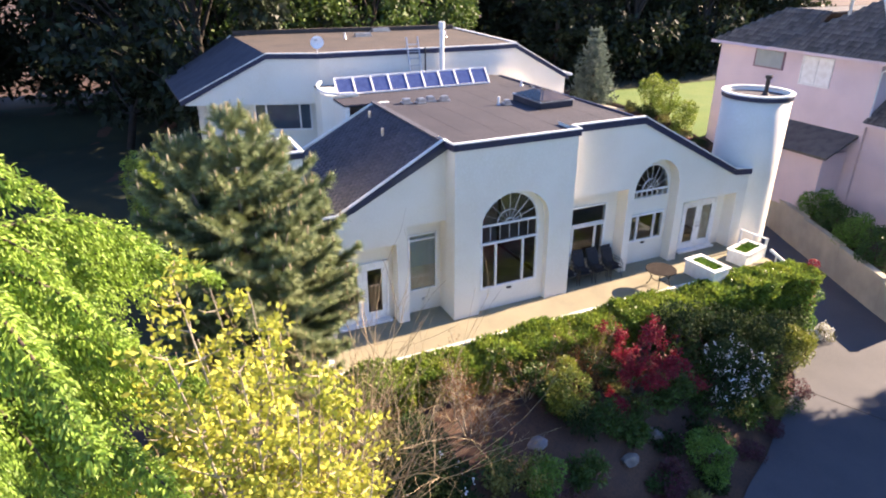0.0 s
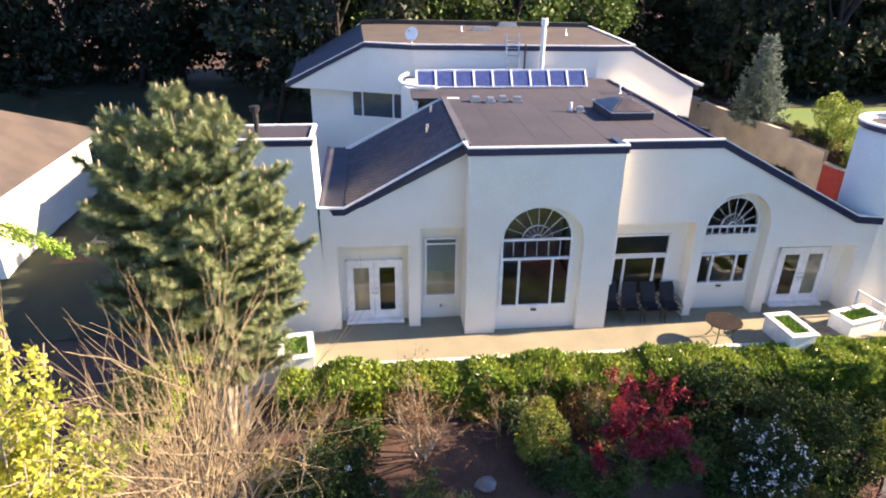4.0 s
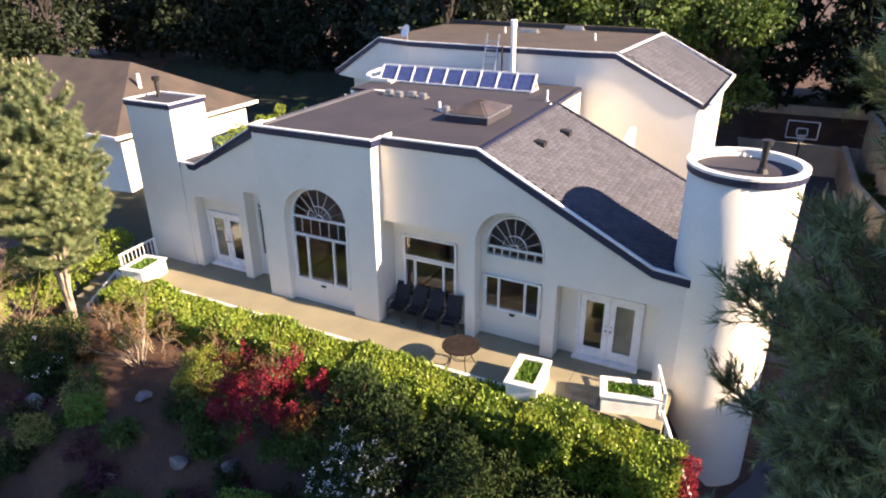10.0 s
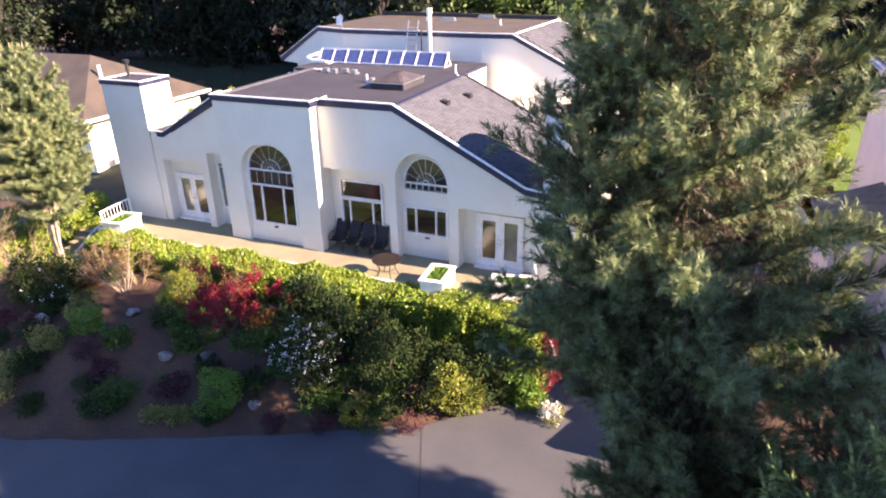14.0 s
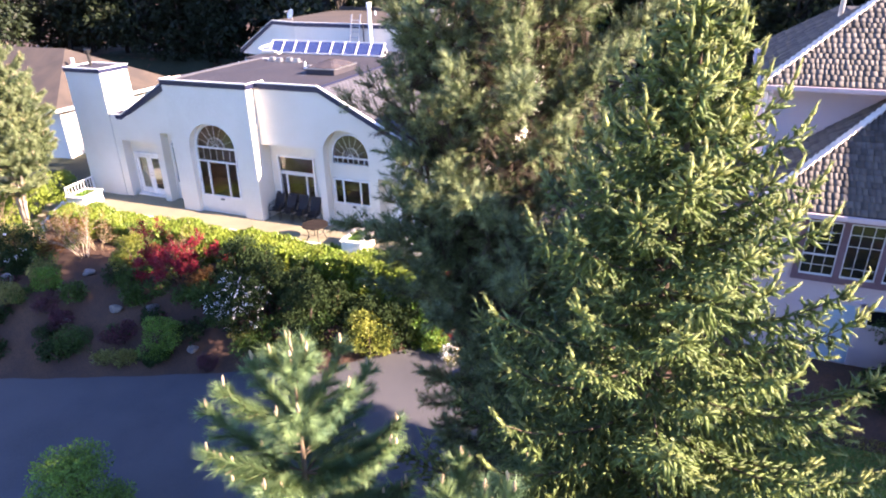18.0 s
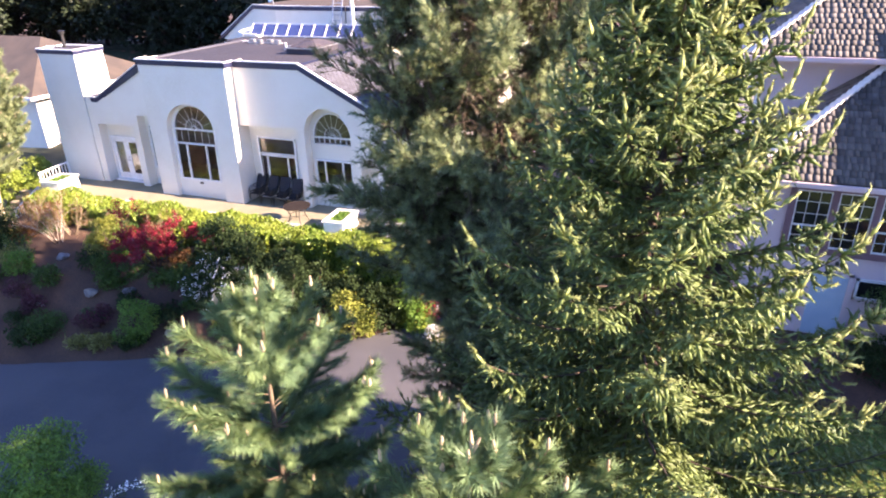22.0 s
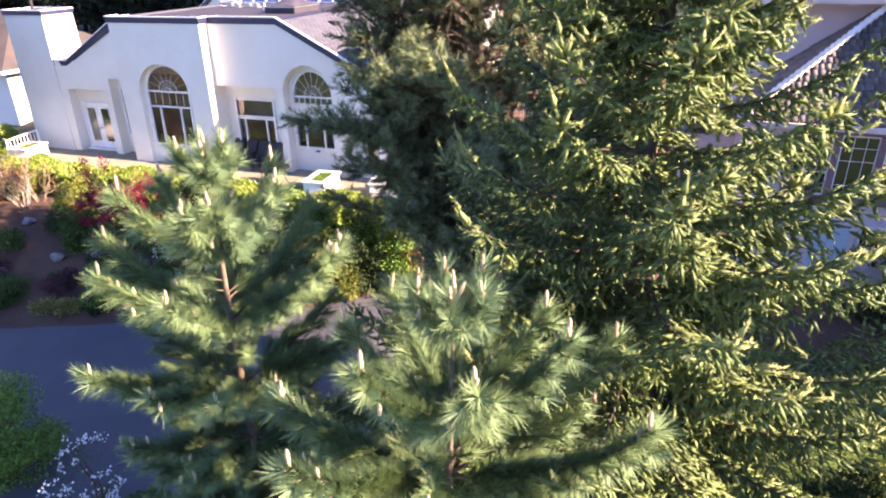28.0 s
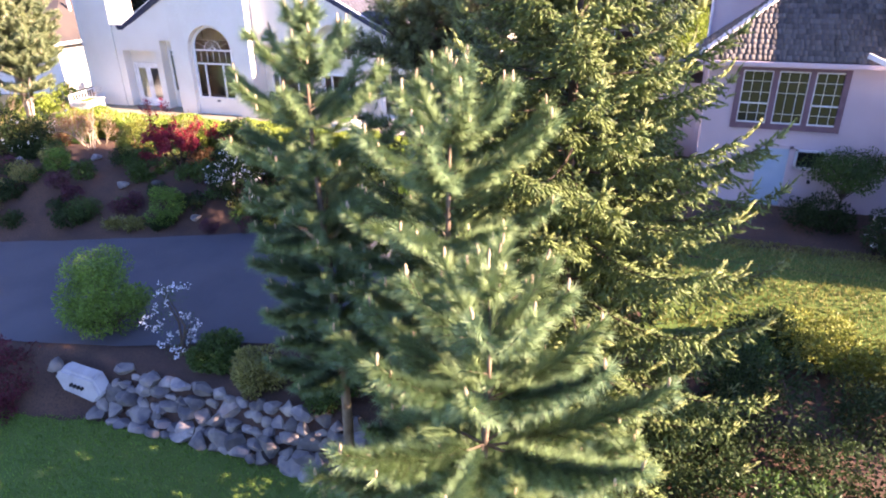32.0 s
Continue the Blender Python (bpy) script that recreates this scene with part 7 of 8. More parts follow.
for _i in range(4):
    twiggy("bare_shrub", (-4.2 + 2.4 * _i, -3.7, ground_at(-4.2 + 2.4 * _i, -3.7)), 1.7, 1.0, 6, 610 + _i, "thin twiggy shrub with rusty leaf tips", TWIG, thick=0.02, leaves=500, leaf_mat=ORANGE_LEAF, leaf_size=0.05)

# ---------------------------------------------------------------- large trees near the camera's line
pine("pine_tree", (18.4, -7.2, DRIVE_Z), 11.6, 19, 4.6, 22, "large shaggy dark pine over the driveway with an open crown", PINE, candles=60, shoots=44, needle=0.19, count=34, bare=0.25, cone=3.2, width=0.018, twig=0.55, droop=0.05, cap=3.9, dry=7)
pine("pine_tree", (18.9, -8.9, DRIVE_Z), 5.4, 13, 2.6, 36, "low dark pine in the shade of the taller trees", PINE, candles=0, shoots=36, needle=0.18, count=32, bare=0.06, cone=1.6, width=0.018, twig=0.45, droop=0.12, cap=2.0, dry=8)
pine("pine_tree", (21.5, -9.4, DRIVE_Z), 4.6, 10, 2.9, 38, "low dark pine in the shade of the taller trees", PINE, candles=0, shoots=34, needle=0.18, count=32, bare=0.06, cone=1.4, width=0.018, twig=0.45, droop=0.15, cap=2.6, dry=6)
pine("pine_tree", (18.3, -7.3, DRIVE_Z), 10.5, 10, 1.7, 26, "slender side leader of the large pine", PINE, candles=30, shoots=30, needle=0.17, count=32, bare=0.40, cone=1.6, width=0.018, twig=0.4, cap=1.7, lean=(-1.5, -1.2), dry=4)
pine("pine_tree", (18.2, -7.4, DRIVE_Z), 8.6, 9, 2.2, 29, "dense leaning side leader of the large pine", PINE, candles=12, shoots=26, needle=0.18, count=30, bare=0.46, cone=3.0, width=0.018, twig=0.45, cap=1.75, lean=(-1.8, -1.2), dry=2)
layered_spruce((22.6, -14.4, -3.2), 10.45, 3.7, 23, "tall dense spruce with drooping boughs and pale green shoot tips")
young_pine((18.48, -16.45, -3.9), 6.4, 1.32, 24, "young pine with soft needles and pale upright candles", low=0.28)
young_pine((21.35, -17.4, -3.6), 5.75, 1.5, 25, "young pine with soft needles and pale upright candles", low=0.2)
young_pine((22.6, -19.6, -3.4), 3.9, 2.05, 27, "lower young pine with browning inner needles")
tree("round_shrub", (9.15, -14.1, DRIVE_Z), 2.3, 1.25, 15000, 0.085, SHRUB_BRIGHT, "round fresh green shrub on a short trunk", 43, low=0.10, thick=0.05, category="shrub", shell=0.6, clumps=50)
bush("white_flowering_shrub", (12.0, -14.5, DRIVE_Z), 0.8, 2.0, 900, 0.05, SHRUB, "airy shrub with tiny white flowers", seed=63, flowers=48)
bush("plum_bush", (7.3, -16.7, LAWN_Z), 1.5, 1.6, 9000, 0.09, PLUM, "dark purple-leaved bush beside the pale stone", seed=64)
for _i, (_x, _y, _r, _h, _m, _l) in enumerate((
        (28.6, -9.3, 1.3, 1.3, SHRUB_YELLOW, "yellow-green clipped shrub on the grass bank"), (30.2, -9.9, 1.2, 1.4, SHRUB_YELLOW, "yellow-green clipped shrub on the grass bank"),
        (26.6, -11.0, 1.2, 1.2, SHRUB, "green broad-leaved shrub on the bank"), (27.0, -13.0, 1.7, 1.7, RHODO, "dark rounded shrub on the bank"),
        (25.6, -14.6, 1.5, 1.4, RHODO, "dark rounded shrub on the bank"), (28.6, -14.6, 1.6, 1.5, RHODO, "dark rounded shrub on the bank"),
        (27.2, -16.4, 1.6, 1.2, SHRUB, "low green hedge shrub in shade"), (29.6, -12.0, 1.4, 1.4, RHODO, "dark rounded shrub on the bank"), (27.3, -9.4, 1.1, 1.2, RHODO, "dark rounded shrub on the bank"), (31.6, -9.6, 1.2, 1.3, SHRUB_YELLOW, "yellow-green clipped shrub on the grass bank"),
        (15.0, -14.9, 0.9, 0.8, OLIVE_LEAF, "tufted dry shrub above the rocks"), (13.2, -14.4, 0.8, 0.7, SHRUB, "low green shrub above the rocks"),
        (16.9, -14.6, 1.0, 0.9, SHRUB, "low green shrub under the pines"))):
    bush("shrub", (_x, _y, ground_at(_x, _y)), _r, _h, 5200, 0.10, _m, _l, seed=400 + _i)
for _i, (_x, _y, _h) in enumerate(((20.4, -19.6, 1.8), (21.8, -21.0, 1.6), (19.4, -18.3, 1.5), (23.6, -21.2, 1.6))):
    twiggy("dry_shrub", (_x, _y, ground_at(_x, _y)), _h, 1.1, 8, 420 + _i, "dry straw-coloured undergrowth at the pines' feet", TWIG, thick=0.02, leaves=1200, leaf_mat=OLIVE_LEAF, leaf_size=0.07)

# tall trees out of view east of the drive, added to cast its shade
tree("shade_tree", (37.0, -9.7, -1.5), 15.2, 3.4, 30000, 0.42, FOREST, "tall out-of-view tree added to shade the driveway", 461, low=0.36, clumps=80, thick=0.25)
tree("shade_tree", (44.0, -11.6, -1.5), 17.0, 2.4, 16000, 0.36, FOREST, "slim out-of-view tree added to shade the driveway", 463, low=0.42, clumps=60, thick=0.25)

# grass tufts on the strip beside the pink house
_rng = np.random.default_rng(15)
_p = np.stack([_rng.uniform(24.2, 34, 26000), _rng.uniform(-10.5, -4.8, 26000)], 1)
_p = _p[_p[:, 1] > -9.3 + 0.12 * (_p[:, 0] - 26)]
_at = np.array([(x, y, ground_z(x, y) + 0.01) for x, y in _p])
tagged(link_mesh("grass", leaf_mesh("grass", _at, _rng.normal(0, 0.5, (len(_at), 3)) + (0, 0, 1), _rng.uniform(0.06, 0.16, len(_at)), 0.025, _rng), OLIVE_LEAF), "rough yellow-green grass tufts on the bank", "grass", kind="stuff")
bush("dry_flowers", (15.2, -3.4, ground_at(15.2, -3.4)), 0.5, 0.6, 1200, 0.06, OLIVE_LEAF, "pale dried flower clump below the tower", seed=470, flowers=60, clumps=8)

# ---------------------------------------------------------------- woods behind
def forest_tree(kind, seed):
    if kind == 0:
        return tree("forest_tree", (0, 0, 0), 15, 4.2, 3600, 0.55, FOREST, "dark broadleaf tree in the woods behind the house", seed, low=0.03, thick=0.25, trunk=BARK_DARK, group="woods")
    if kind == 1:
        return tree("forest_tree", (0, 0, 0), 13, 4.6, 6000, 0.42, FOREST_BRIGHT, "broadleaf tree at the wood's edge, sunlight put into its leaf colour", seed, low=0.15, thick=0.22, group="woods")
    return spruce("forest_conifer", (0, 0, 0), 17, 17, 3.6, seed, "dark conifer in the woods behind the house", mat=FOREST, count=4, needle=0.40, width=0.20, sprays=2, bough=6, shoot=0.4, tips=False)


_rng = np.random.default_rng(3)
_kinds = [forest_tree(0, 301), forest_tree(1, 302), forest_tree(2, 303)]
for _k in _kinds:
    _k.location = (0, 95 + 6 * _kinds.index(_k), -1)
_spots = [(-0.5, 24.4, 0), (-5.5, 25.0, 0), (-9.5, 29.0, 0), (-3.5, 27.5, 1), (1.5, 28.5, 1), (6.5, 27.5, 1), (11.5, 28.0, 1), (9.0, 33.0, 0), (2.0, 33.0, 2), (-5.0, 33.5, 0)] + [(-72.0 + 5.0 * (i % 6), 6.0 + 8.0 * (i // 6) + 2.0 * (i % 2), 0) for i in range(18)] + [(24.0 + 4.2 * i, 29.5 + 1.5 * (i % 2), 2 if i % 3 == 0 else 0) for i in range(8)]
for _row, _y in enumerate((39.5, 43.5)):
    for _x in np.arange(-64, 66, 4.6):
        _spots.append((_x + _rng.uniform(-1.2, 1.2) + 2.3 * (_row % 2), _y + _rng.uniform(-1.2, 1.2), 2 if _rng.random() < 0.4 else 0))
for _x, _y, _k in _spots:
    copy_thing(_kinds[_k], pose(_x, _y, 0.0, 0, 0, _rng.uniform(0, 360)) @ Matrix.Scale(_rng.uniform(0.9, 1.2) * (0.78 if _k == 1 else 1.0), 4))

spruce("blue_spruce", (21.9, 21.6, 1.3), 6.8, 18, 1.8, 304, "blue-grey spruce behind the court wall", mat=BLUE_SPRUCE, count=16, needle=0.12, width=0.05, sprays=6, bough=8, tips=False)


def arborvitae(x, y, h, r, seed):
    return bush("arborvitae", (x, y, ground_at(x, y)), r, h, 3000, 0.13, ARBOR, "upright yellow-green arborvitae in a row", "shrub", seed, clumps=16, group="arborvitae row")


for _i in range(7):
    arborvitae(-7.6 - 0.25 * _i, 6.0 + 1.25 * _i, 4.7 + 0.3 * math.sin(_i * 2.1), 0.8, 320 + _i)
for _i in range(5):
    arborvitae(-9.7 + 0.42 * _i, -4.5 + 1.05 * _i, 2.5 + 0.2 * math.sin(_i * 1.7), 0.75, 330 + _i)
for _i in range(6):
    arborvitae(22.6 + 0.35 * _i, 8.0 + 2.0 * _i, 2.4, 1.0, 340 + _i)
for _i in range(5):
    bush("shrub", (20.6 + 0.9 * _i, -1.6 + 1.7 * _i, -1.5), 1.1, 1.6, 3200, 0.12, SHRUB_BRIGHT if _i % 2 else SHRUB, "green shrub above the cream wall", seed=360 + _i)


# ---------------------------------------------------------------- pink house
FRONT_Y, EAVE_Y, MAIN_Y = -0.95, -1.35, 3.0
pink = thing("pink_house", (30.0, 6.0, -1.0), "pink stucco two-storey house with brown shake roofs", "house")
part("wall", boxed(24.8, 41.0, MAIN_Y, 13.0, -3.0, 6.72), STUCCO_PINK, pink)
part("wall", boxed(24.95, 37.0, FRONT_Y, MAIN_Y, -3.0, 3.7), STUCCO_PINK, pink)
# out-of-view block, added so that its shadow falls on the front roof
part("wall", boxed(31.3, 37.0, FRONT_Y + 0.3, MAIN_Y, -3.0, 5.6), STUCCO_PINK, pink, "taller pink block out of view, added to shade the front roof")
# low block just out of view, added to keep the yard in shade
part("wall", boxed(31.75, 37.0, -6.8, FRONT_Y, -3.0, 2.9), STUCCO_PINK, pink, "low pink block out of view, added to shade the yard")


def shake_slope(corners, rows, per, mat, label, name="roof", near=280):
    """A roof slope of four or three corners (eave left, eave right, top right, top left) laid with separate shakes."""
    a, b, c, d = [Vector(v) for v in corners]
    n = (b - a).cross(d - a).normalized()
    base = part(name, prism(bmesh.new(), [a, b, c, d] if (c - d).length > 0.01 else [a, b, c], -n * 0.12), mat, pink, label)
    off = Vector(pink.location)
    along_v = (b - a).normalized()
    up_v = n.cross(along_v)
    w, h = (b - a).length / per, (d - a).dot(up_v) / rows
    corner = [(0, 0, 0), (w - 0.014, 0, 0), (w - 0.014, 0, 0.045), (0, 0, 0.045), (w - 0.014, h * 1.15, 0.02), (0, h * 1.15, 0.02), (0, h * 1.15, 0), (w - 0.014, h * 1.15, 0)]
    quads = [(0, 1, 2, 3), (3, 2, 4, 5), (1, 7, 4, 2), (0, 3, 5, 6)]
    mesh = np_mesh("shake", corner, quads)
    mesh.materials.append(mat)
    turn = Matrix((along_v, up_v, n)).transposed().to_4x4()
    rng = np.random.default_rng(rows * 7 + per)
    verts, faces, count = [], [], 0
    for r in range(rows):
        s = (r + 0.5) / rows
        x, stop = (a.lerp(d, s) - a).dot(along_v), (b.lerp(c, s) - a).dot(along_v)
        x += rng.uniform(0, 0.3) * w
        while x < stop - 0.6 * w:
            k = rng.uniform(0.62, 1.25)
            p = a + along_v * x + up_v * (r * h - rng.uniform(0, 0.10) * h) + n * (0.004 + 0.012 * rng.random()) - off
            if count < near and (x < 6.5 or name != "roof"):
                ob = new("shake", mesh)
                ob.parent = base
                ob.matrix_basis = Matrix.Translation(p) @ turn @ Matrix.Diagonal((k, 1, 1, 1))
                count += 1
            else:
                k0 = len(verts)
                verts.extend(p + along_v * c0[0] * k + up_v * c0[1] + n * c0[2] for c0 in corner)
                faces.extend(tuple(k0 + i for i in q) for q in quads)
            x += w * k
    if verts:
        link_mesh("shake_field", np_mesh("shake_field", verts, faces), SHAKE_FIELD, base, "remaining weathered shakes", "stuff")


# front wing roof, then the main hip roof
# raised roof out of view, pitched to throw the front slope's shadow edge
part("roof", prism(bmesh.new(), [(30.9, EAVE_Y - 0.1, 5.52), (37.4, EAVE_Y - 0.1, 5.52), (37.4, MAIN_Y, 8.85), (30.9, MAIN_Y, 8.85)], (0, 0, -0.14)), SHAKE, pink, "raised shake roof out of view, added to shade the front slope")
shake_slope([(24.5, EAVE_Y, 3.74), (37.0, EAVE_Y, 3.74), (37.0, MAIN_Y, 7.0), (29.0, MAIN_Y, 7.0)], 22, 66, SHAKE, "brown shake slope over the bay window")
shake_slope([(24.5, MAIN_Y, 3.74), (24.5, EAVE_Y, 3.74), (29.0, MAIN_Y, 7.0), (29.0, MAIN_Y, 7.0)], 20, 22, SHAKE, "shaded shake hip of the front wing")
shake_slope([(24.3, 2.1, 6.78), (41.6, 2.1, 6.78), (37.6, 5.65, 9.36), (27.85, 5.65, 9.36)], 18, 88, SHAKE, "brown shake main roof slope")
shake_slope([(24.3, 9.2, 6.78), (24.3, 2.1, 6.78), (27.85, 5.65, 9.36), (27.85, 5.65, 9.36)], 12, 24, SHAKE, "dark western hip of the main roof")
part("roof", prism(bmesh.new(), [(41.6, 9.2, 6.78), (24.3, 9.2, 6.78), (27.85, 5.65, 9.36), (37.6, 5.65, 9.36)], (0, 0, -0.1)), SHAKE, pink)
shake_slope([(24.55, 13.5, 6.72), (24.55, 8.0, 6.72), (27.2, 8.0, 8.6), (27.2, 10.8, 8.6)], 9, 18, SHAKE, "dark western slope of the rear roof")
part("roof", prism(bmesh.new(), [(41.6, 13.5, 6.72), (24.55, 13.5, 6.72), (27.2, 10.8, 8.6), (38.6, 10.8, 8.6)], (0, 0, -0.1)), SHAKE, pink, "rear shake slope")
part("roof", prism(bmesh.new(), [(27.2, 8.0, 8.58), (38.6, 8.0, 8.58), (38.6, 10.8, 8.58), (27.2, 10.8, 8.58)], (0, 0, -0.1)), SHAKE, pink)


def ridge_caps(a, b, count, label):
    a, b = Vector(a), Vector(b)
    for i in range(count):
        p, q = a.lerp(b, i / count), a.lerp(b, (i + 0.62) / count)
        part("hip_cap", beam(bmesh.new(), p + Vector((0, 0, 0.05)), q + Vector((0, 0, 0.12)), 0.22, 0.06), SHAKE_PALE, pink, label)


SHAKE_PALE = material("pale_hip_caps", (0.70, 0.66, 0.60), 0.9, (0.55, 0.51, 0.46), 3.0)
ridge_caps((24.5, EAVE_Y, 3.76), (29.0, MAIN_Y, 7.02), 30, "pale hip cap shingle")
ridge_caps((24.3, 2.1, 6.80), (27.85, 5.65, 9.38), 23, "pale hip cap shingle")
_bm = bmesh.new()
for _p, _q in (((24.42, EAVE_Y - 0.07, 3.64), (37.0, EAVE_Y - 0.07, 3.64)), ((24.42, EAVE_Y - 0.07, 3.64), (24.42, MAIN_Y, 3.64)), ((24.22, 2.02, 6.69), (41.6, 2.02, 6.69)), ((24.22, 2.02, 6.69), (24.22, 9.2, 6.69)), ((24.47, 9.2, 6.64), (24.47, 13.5, 6.64))):
    beam(_bm, _p, _q, 0.12, 0.14)
part("gutter", _bm, STUCCO_PINK, pink, "pink-grey gutter")
part("soffit", boxed(24.47, 37.0, EAVE_Y, FRONT_Y, 3.52, 3.57), STUCCO_PINK, pink)
part("soffit", boxed(24.26, 41.0, 2.06, MAIN_Y, 6.57, 6.62), STUCCO_PINK, pink)
part("soffit", boxed(24.26, 24.8, MAIN_Y, 13.4, 6.57, 6.62), STUCCO_PINK, pink)
_bm = bmesh.new()
cyl(_bm, (24.45, 2.2, 6.55), (24.78, 2.92, 6.2), 0.04, sides=8)
cyl(_bm, (24.78, 2.92, 6.2), (24.78, 2.92, 3.9), 0.04, sides=8)
part("downpipe", _bm, WHITE, pink)
_bm = bmesh.new()
beam(_bm, (29.55, -1.55, 4.02), (30.75, -2.6, 3.55), 0.05, 0.16)
part("barge_board", _bm, WHITE, pink, "white sloping board at the porch valley")
part("corner_board", boxed(24.72, 24.795, 2.93, 3.4, 3.8, 6.56), STUCCO_PINK, pink)
# triple window of the front wing
bay = thing_part("window", "triple white window in a mauve surround", pink)
X0, X1, Z0, Z1 = 25.92, 29.30, 1.50, 3.42
for _x in (X0, X0 + 1.12, X0 + 2.24, X1 - 0.12):
    part("mullion", boxed(_x - 0.03, _x + 0.15, FRONT_Y - 0.09, FRONT_Y + 0.01, Z0, Z1), MAUVE, bay, "mauve painted mullion")
part("sill", boxed(X0 - 0.03, X1 + 0.03, FRONT_Y - 0.095, FRONT_Y + 0.015, Z0 - 0.14, Z0 + 0.06), MAUVE, bay, "mauve painted sill")
part("lintel", boxed(X0 - 0.03, X1 + 0.03, FRONT_Y - 0.095, FRONT_Y + 0.015, Z1 - 0.05, Z1 + 0.10), MAUVE, bay, "mauve painted head")
for _k in range(3):
    _a, _b = X0 + 0.14 + 1.12 * _k, X0 + 1.11 + 1.12 * _k
    _bm = bmesh.new()
    for _x in (_a, _b - 0.05):
        box(_bm, _x, _x + 0.05, FRONT_Y - 0.06, FRONT_Y - 0.005, Z0 + 0.06, Z1 - 0.05)
    for _z in (Z0 + 0.06, Z1 - 0.10) + ((Z0 + 0.72,) if _k != 1 else ()):
        box(_bm, _a, _b, FRONT_Y - 0.058, FRONT_Y - 0.006, _z, _z + 0.05)
    for _x in (_a + 0.33, _a + 0.65):
        box(_bm, _x - 0.008, _x + 0.008, FRONT_Y - 0.03, FRONT_Y - 0.01, Z0 + 0.08, Z1 - 0.08)
    for _z in (Z0 + 0.40, Z0 + 1.12, Z0 + 1.5):
        box(_bm, _a, _b, FRONT_Y - 0.028, FRONT_Y - 0.012, _z - 0.008, _z + 0.008)
    part("window_frame", _bm, WHITE, bay, "white sash and glazing bars")
    part("pane", boxed(_a + 0.03, _b - 0.03, FRONT_Y - 0.012, FRONT_Y - 0.004, Z0 + 0.08, Z1 - 0.07), DARK_GLASS, bay)
# garage-like pale door, small window, lamp, below
low_door = thing_part("door", "pale blue painted lower door", pink)
part("door_leaf", boxed(26.98, 27.97, FRONT_Y - 0.06, FRONT_Y + 0.01, -1.42, 0.70, 0.01), DOOR_BLUE, low_door)
_bm = bmesh.new()
box(_bm, 26.85, 26.98, FRONT_Y - 0.08, FRONT_Y + 0.01, -1.45, 0.80)
box(_bm, 27.97, 28.1, FRONT_Y - 0.08, FRONT_Y + 0.01, -1.45, 0.80)
box(_bm, 26.85, 28.1, FRONT_Y - 0.08, FRONT_Y + 0.01, 0.70, 0.82)
part("door_frame", _bm, STUCCO_PINK, low_door)
low_win = thing_part("window", "small dark lower window", pink)
_bm = bmesh.new()
box(_bm, 28.18, 29.15, FRONT_Y - 0.07, FRONT_Y + 0.01, 0.0, 0.08)
box(_bm, 28.18, 29.15, FRONT_Y - 0.07, FRONT_Y + 0.01, 0.62, 0.70)
box(_bm, 28.18, 28.26, FRONT_Y - 0.07, FRONT_Y + 0.01, 0.0, 0.70)
box(_bm, 29.07, 29.15, FRONT_Y - 0.07, FRONT_Y + 0.01, 0.0, 0.70)
part("window_frame", _bm, WHITE, low_win)
part("pane", boxed(28.24, 29.09, FRONT_Y - 0.02, FRONT_Y + 0., 0.07, 0.64), DARK_GLASS, low_win)
part("wall_lamp", boxed(27.50, 27.60, FRONT_Y - 0.12, FRONT_Y + 0., 1.05, 1.17, 0.01), BLACK_METAL, pink)
part("wall_lamp", boxed(28.72, 28.82, FRONT_Y - 0.12, FRONT_Y + 0., -0.5, -0.38, 0.01), BLACK_METAL, pink)
# west wall: bright window and louvre
west_win = thing_part("window", "white-framed upper window in the west wall", pink)
_bm = bmesh.new()
for _y in (5.5, 6.37, 7.24):
    box(_bm, 24.73, 24.81, _y - 0.04, _y + 0.04, 5.0, 6.45)
for _z in (5.0, 6.45):
    box(_bm, 24.73, 24.81, 5.46, 7.28, _z - 0.04, _z + 0.04)
part("window_frame", _bm, WHITE, west_win)
# bright reflection put into the pane as plain white
part("pane", boxed(24.76, 24.79, 5.54, 7.2, 5.04, 6.41), WHITE, west_win, "pane painted white for its bright reflection")
west_vent = thing_part("window", "upper window with closed brown blind", pink)
part("window_frame", boxed(24.74, 24.81, 8.4, 10.4, 5.5, 6.55), MAUVE, west_vent)
part("blind", boxed(24.72, 24.745, 8.5, 10.3, 5.58, 6.48), BLIND, west_vent)
part("lean_to", boxed(23.0, 24.8, 3.6, 6.9, -1.2, 2.0), STUCCO_PINK, pink, "low pink lean-to")
part("lean_to_roof", prism(bmesh.new(), [(22.6, 3.2, 1.9), (24.8, 3.2, 2.85), (24.8, 7.3, 2.85), (22.6, 7.3, 1.9)], (0, 0, 0.12)), SHAKE, pink, "dark lean-to roof")
_bm = bmesh.new()
cyl(_bm, (26.7, 6.6, 8.2), (26.7, 6.6, 9.6), 0.09, sides=10)
part("flue", _bm, METAL, pink)
bush("shrub", (29.2, -2.6, -1.5), 1.3, 1.0, 5000, 0.09, RHODO, "dark spreading shrub in front of the pink house", seed=440)
bush("shrub", (31.0, -4.4, -1.5), 1.2, 1.3, 4200, 0.10, RHODO, "dark shrub with scattered white flowers", seed=441, flowers=30)
tree("weeping_tree", (29.7, -1.9, -1.5), 2.2, 1.3, 6000, 0.09, SHRUB, "small umbrella-shaped weeping tree against the pink wall", 442, low=0.74, thick=0.05, droop=0.8)

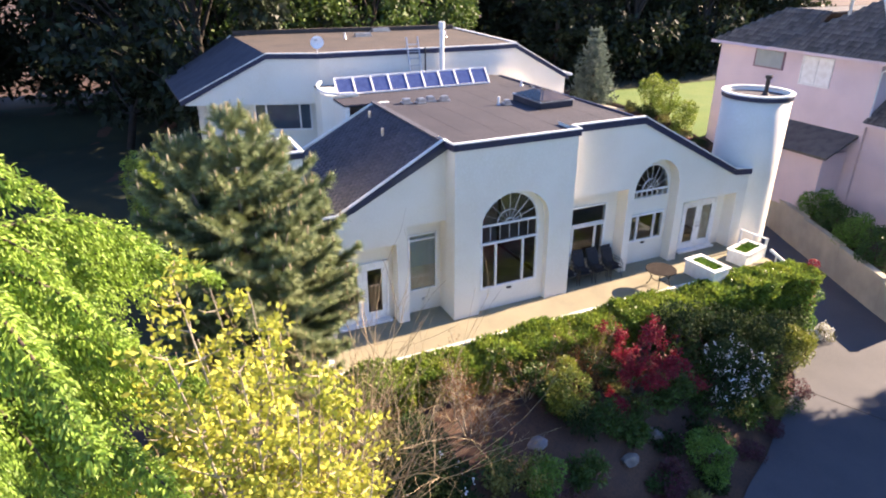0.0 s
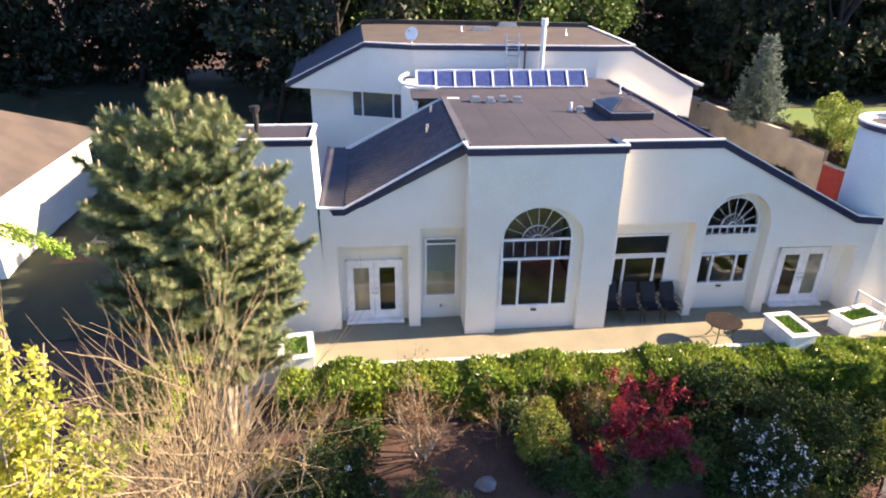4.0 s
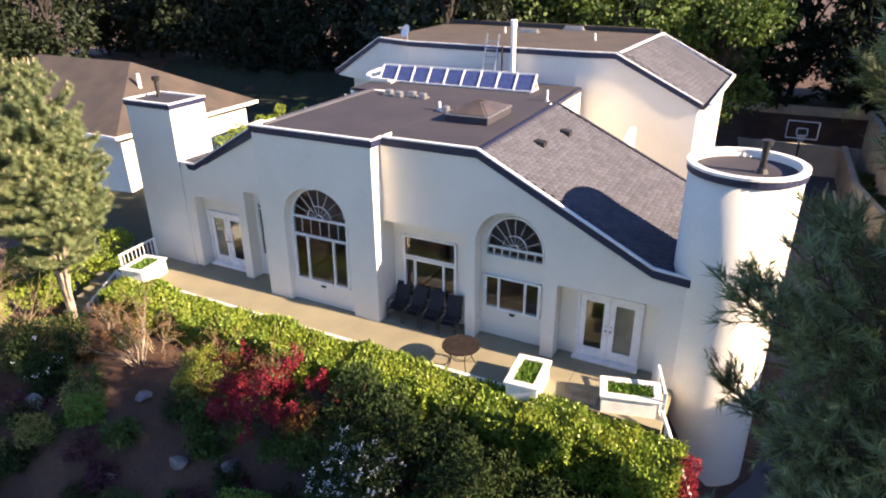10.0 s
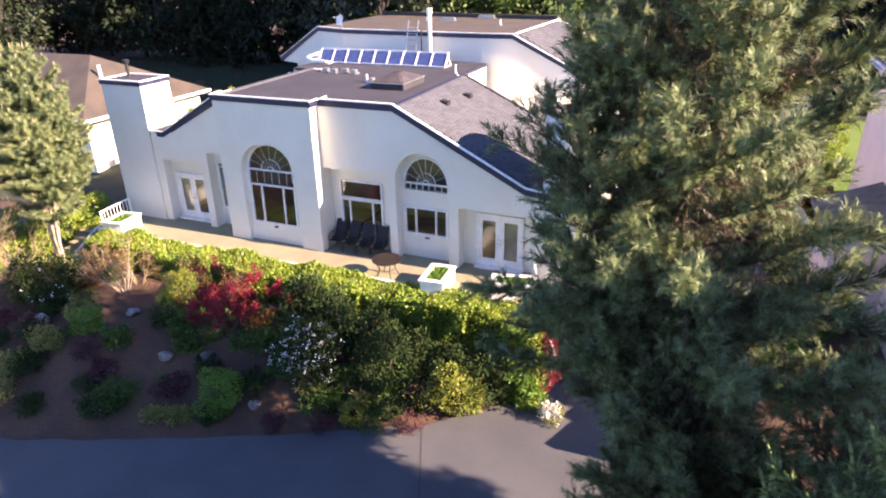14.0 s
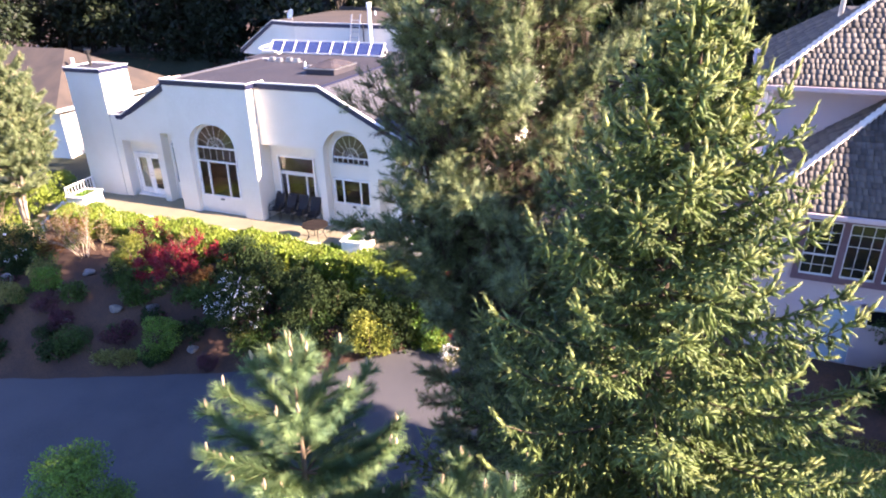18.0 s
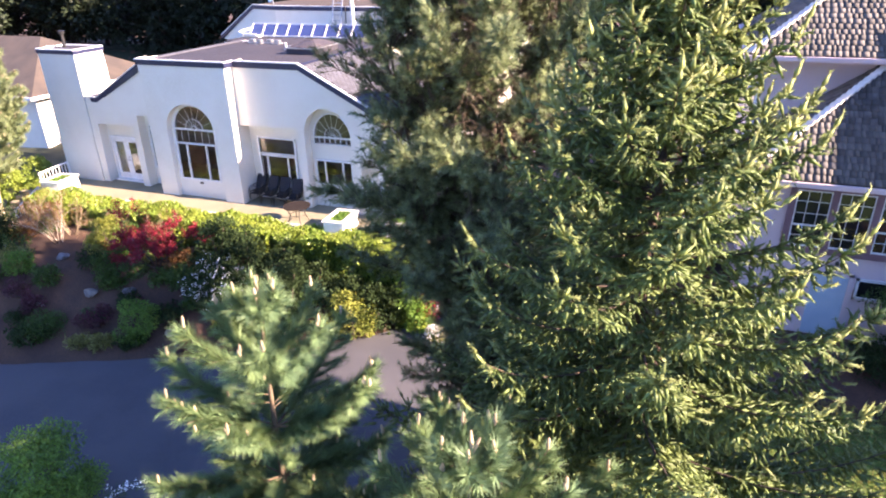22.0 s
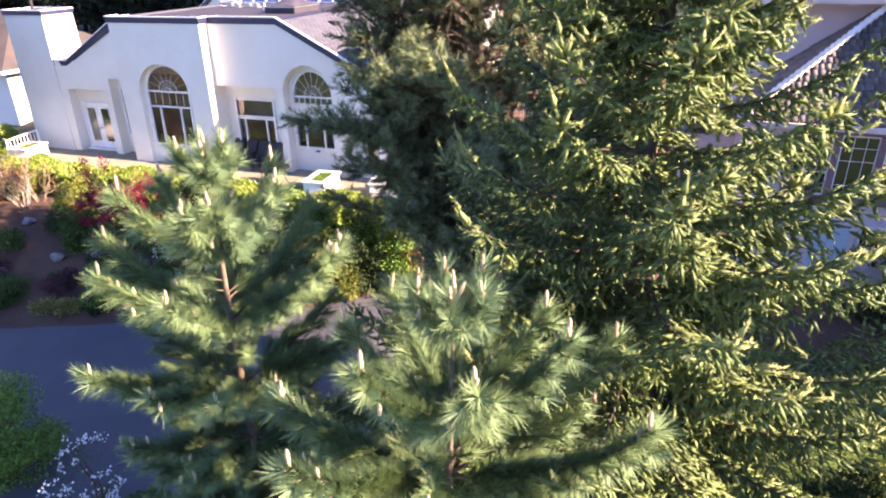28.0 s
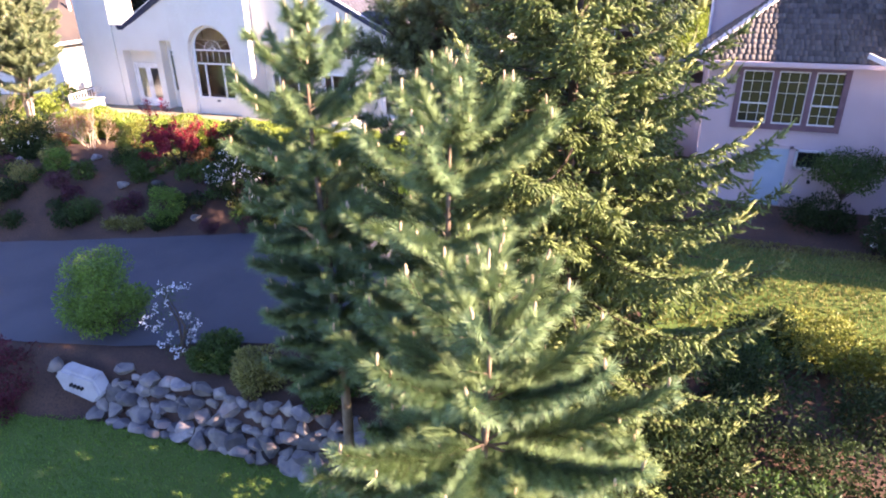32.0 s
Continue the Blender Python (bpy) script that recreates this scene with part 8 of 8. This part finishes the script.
# ---------------------------------------------------------------- western neighbour
west = thing("brown_roofed_house", (-26.0, 13.0, 0.0), "low white house with a broad brown shingle roof", "house")
part("wall", boxed(-36.0, -18.3, 8.3, 18.5, -2.6, 1.95), STUCCO, west)
for _pts, _l in (([(-36.6, 7.6, 1.9), (-17.6, 7.6, 1.9), (-22.5, 13.2, 5.0), (-32.0, 13.2, 5.0)], "brown front roof slope"), ([(-17.6, 7.6, 1.9), (-17.6, 19.0, 1.9), (-22.5, 13.2, 5.0)], "brown end hip"), ([(-17.6, 19.0, 1.9), (-36.6, 19.0, 1.9), (-32.0, 13.2, 5.0), (-22.5, 13.2, 5.0)], "brown rear roof slope")):
    part("roof", prism(bmesh.new(), _pts, (0, 0, 0.14)), ROOF_BROWN, west, _l)
_bm = bmesh.new()
for _p, _q in (((-36.6, 7.55, 1.95), (-17.55, 7.55, 1.95)), ((-17.55, 7.55, 1.95), (-17.55, 19.0, 1.95))):
    beam(_bm, _p, _q, 0.12, 0.2)
part("fascia", _bm, WHITE, west, "white fascia board")
_bm = bmesh.new()
cyl(_bm, (-20.5, 12.0, 3.6), (-20.5, 12.0, 4.7), 0.12, sides=12)
part("vent", _bm, WHITE, west)

# ---------------------------------------------------------------- court behind the house
hoop = thing("basketball_hoop", (16.8, 31.5, DRIVE_Z), "basketball hoop with clear backboard on a dark pole", "basketball hoop")
_bm = bmesh.new()
cyl(_bm, (16.8, 32.0, DRIVE_Z), (16.8, 31.9, 0.2), 0.07, sides=10)
beam(_bm, (16.8, 31.9, 0.1), (16.8, 31.3, 0.5), 0.08, 0.08)
part("pole", _bm, BLACK_METAL, hoop)
_bm = bmesh.new()
for _a, _b in (((15.9, 31.2, 0.1), (17.7, 31.2, 0.1)), ((15.9, 31.2, 1.2), (17.7, 31.2, 1.2)), ((15.9, 31.2, 0.1), (15.9, 31.2, 1.2)), ((17.7, 31.2, 0.1), (17.7, 31.2, 1.2)), ((16.5, 31.19, 0.3), (17.1, 31.19, 0.3)), ((16.5, 31.19, 0.75), (17.1, 31.19, 0.75)), ((16.5, 31.19, 0.3), (16.5, 31.19, 0.75)), ((17.1, 31.19, 0.3), (17.1, 31.19, 0.75))):
    beam(_bm, _a, _b, 0.06, 0.06)
part("backboard", _bm, WHITE, hoop, "white-edged backboard")
_bm = bmesh.new()
for _i in range(14):
    _a, _b = 2 * math.pi * _i / 14, 2 * math.pi * (_i + 1) / 14
    cyl(_bm, (16.8 + 0.23 * math.cos(_a), 30.9 + 0.23 * math.sin(_a), 0.25), (16.8 + 0.23 * math.cos(_b), 30.9 + 0.23 * math.sin(_b), 0.25), 0.02, sides=6)
    cyl(_bm, (16.8 + 0.23 * math.cos(_a), 30.9 + 0.23 * math.sin(_a), 0.25), (16.8 + 0.13 * math.cos(_b), 30.9 + 0.13 * math.sin(_b), -0.15), 0.008, sides=4)
part("rim", _bm, WHITE, hoop, "rim with net")
swing = thing("red_planter_box", (23.0, 13.0, -0.3), "red-painted timber box on the neighbouring lawn", "garden box")
part("side", boxed(22.3, 24.2, 13.0, 14.8, -1.4, 0.6, 0.02), RED_PAINT, swing)
part("soil", boxed(22.45, 24.05, 13.15, 14.65, 0.601, 0.63), SOIL, swing)

_rng = np.random.default_rng(380)
for _i in range(22):
    _y = 9.0 + 1.0 * _i + _rng.uniform(-0.4, 0.4)
    if _rng.random() < 0.25:
        continue
    _r = _rng.uniform(0.30, 0.75)
    if _y > 16.5:
        bush("ivy_mound", (wall_x(_y) - 0.55 + _rng.uniform(-0.2, 0.15), _y, -0.95), _r, _rng.uniform(0.25, 0.6), int(2200 * _r), 0.09, RHODO, "dark ivy spilling along the stepped wall", seed=380 + _i, clumps=9, group="wall ivy", shell=0.9)
    if _y < 24:
        bush("ivy_mound", (wall_x(_y) + 0.5, _y, ground_at(wall_x(_y) + 1.3, _y)), _r, _rng.uniform(0.3, 0.8), int(2200 * _r), 0.09, OLIVE_LEAF if _rng.random() < 0.5 else RHODO, "dry ivy over the wall's top", seed=410 + _i, clumps=9, group="wall ivy", shell=0.9)
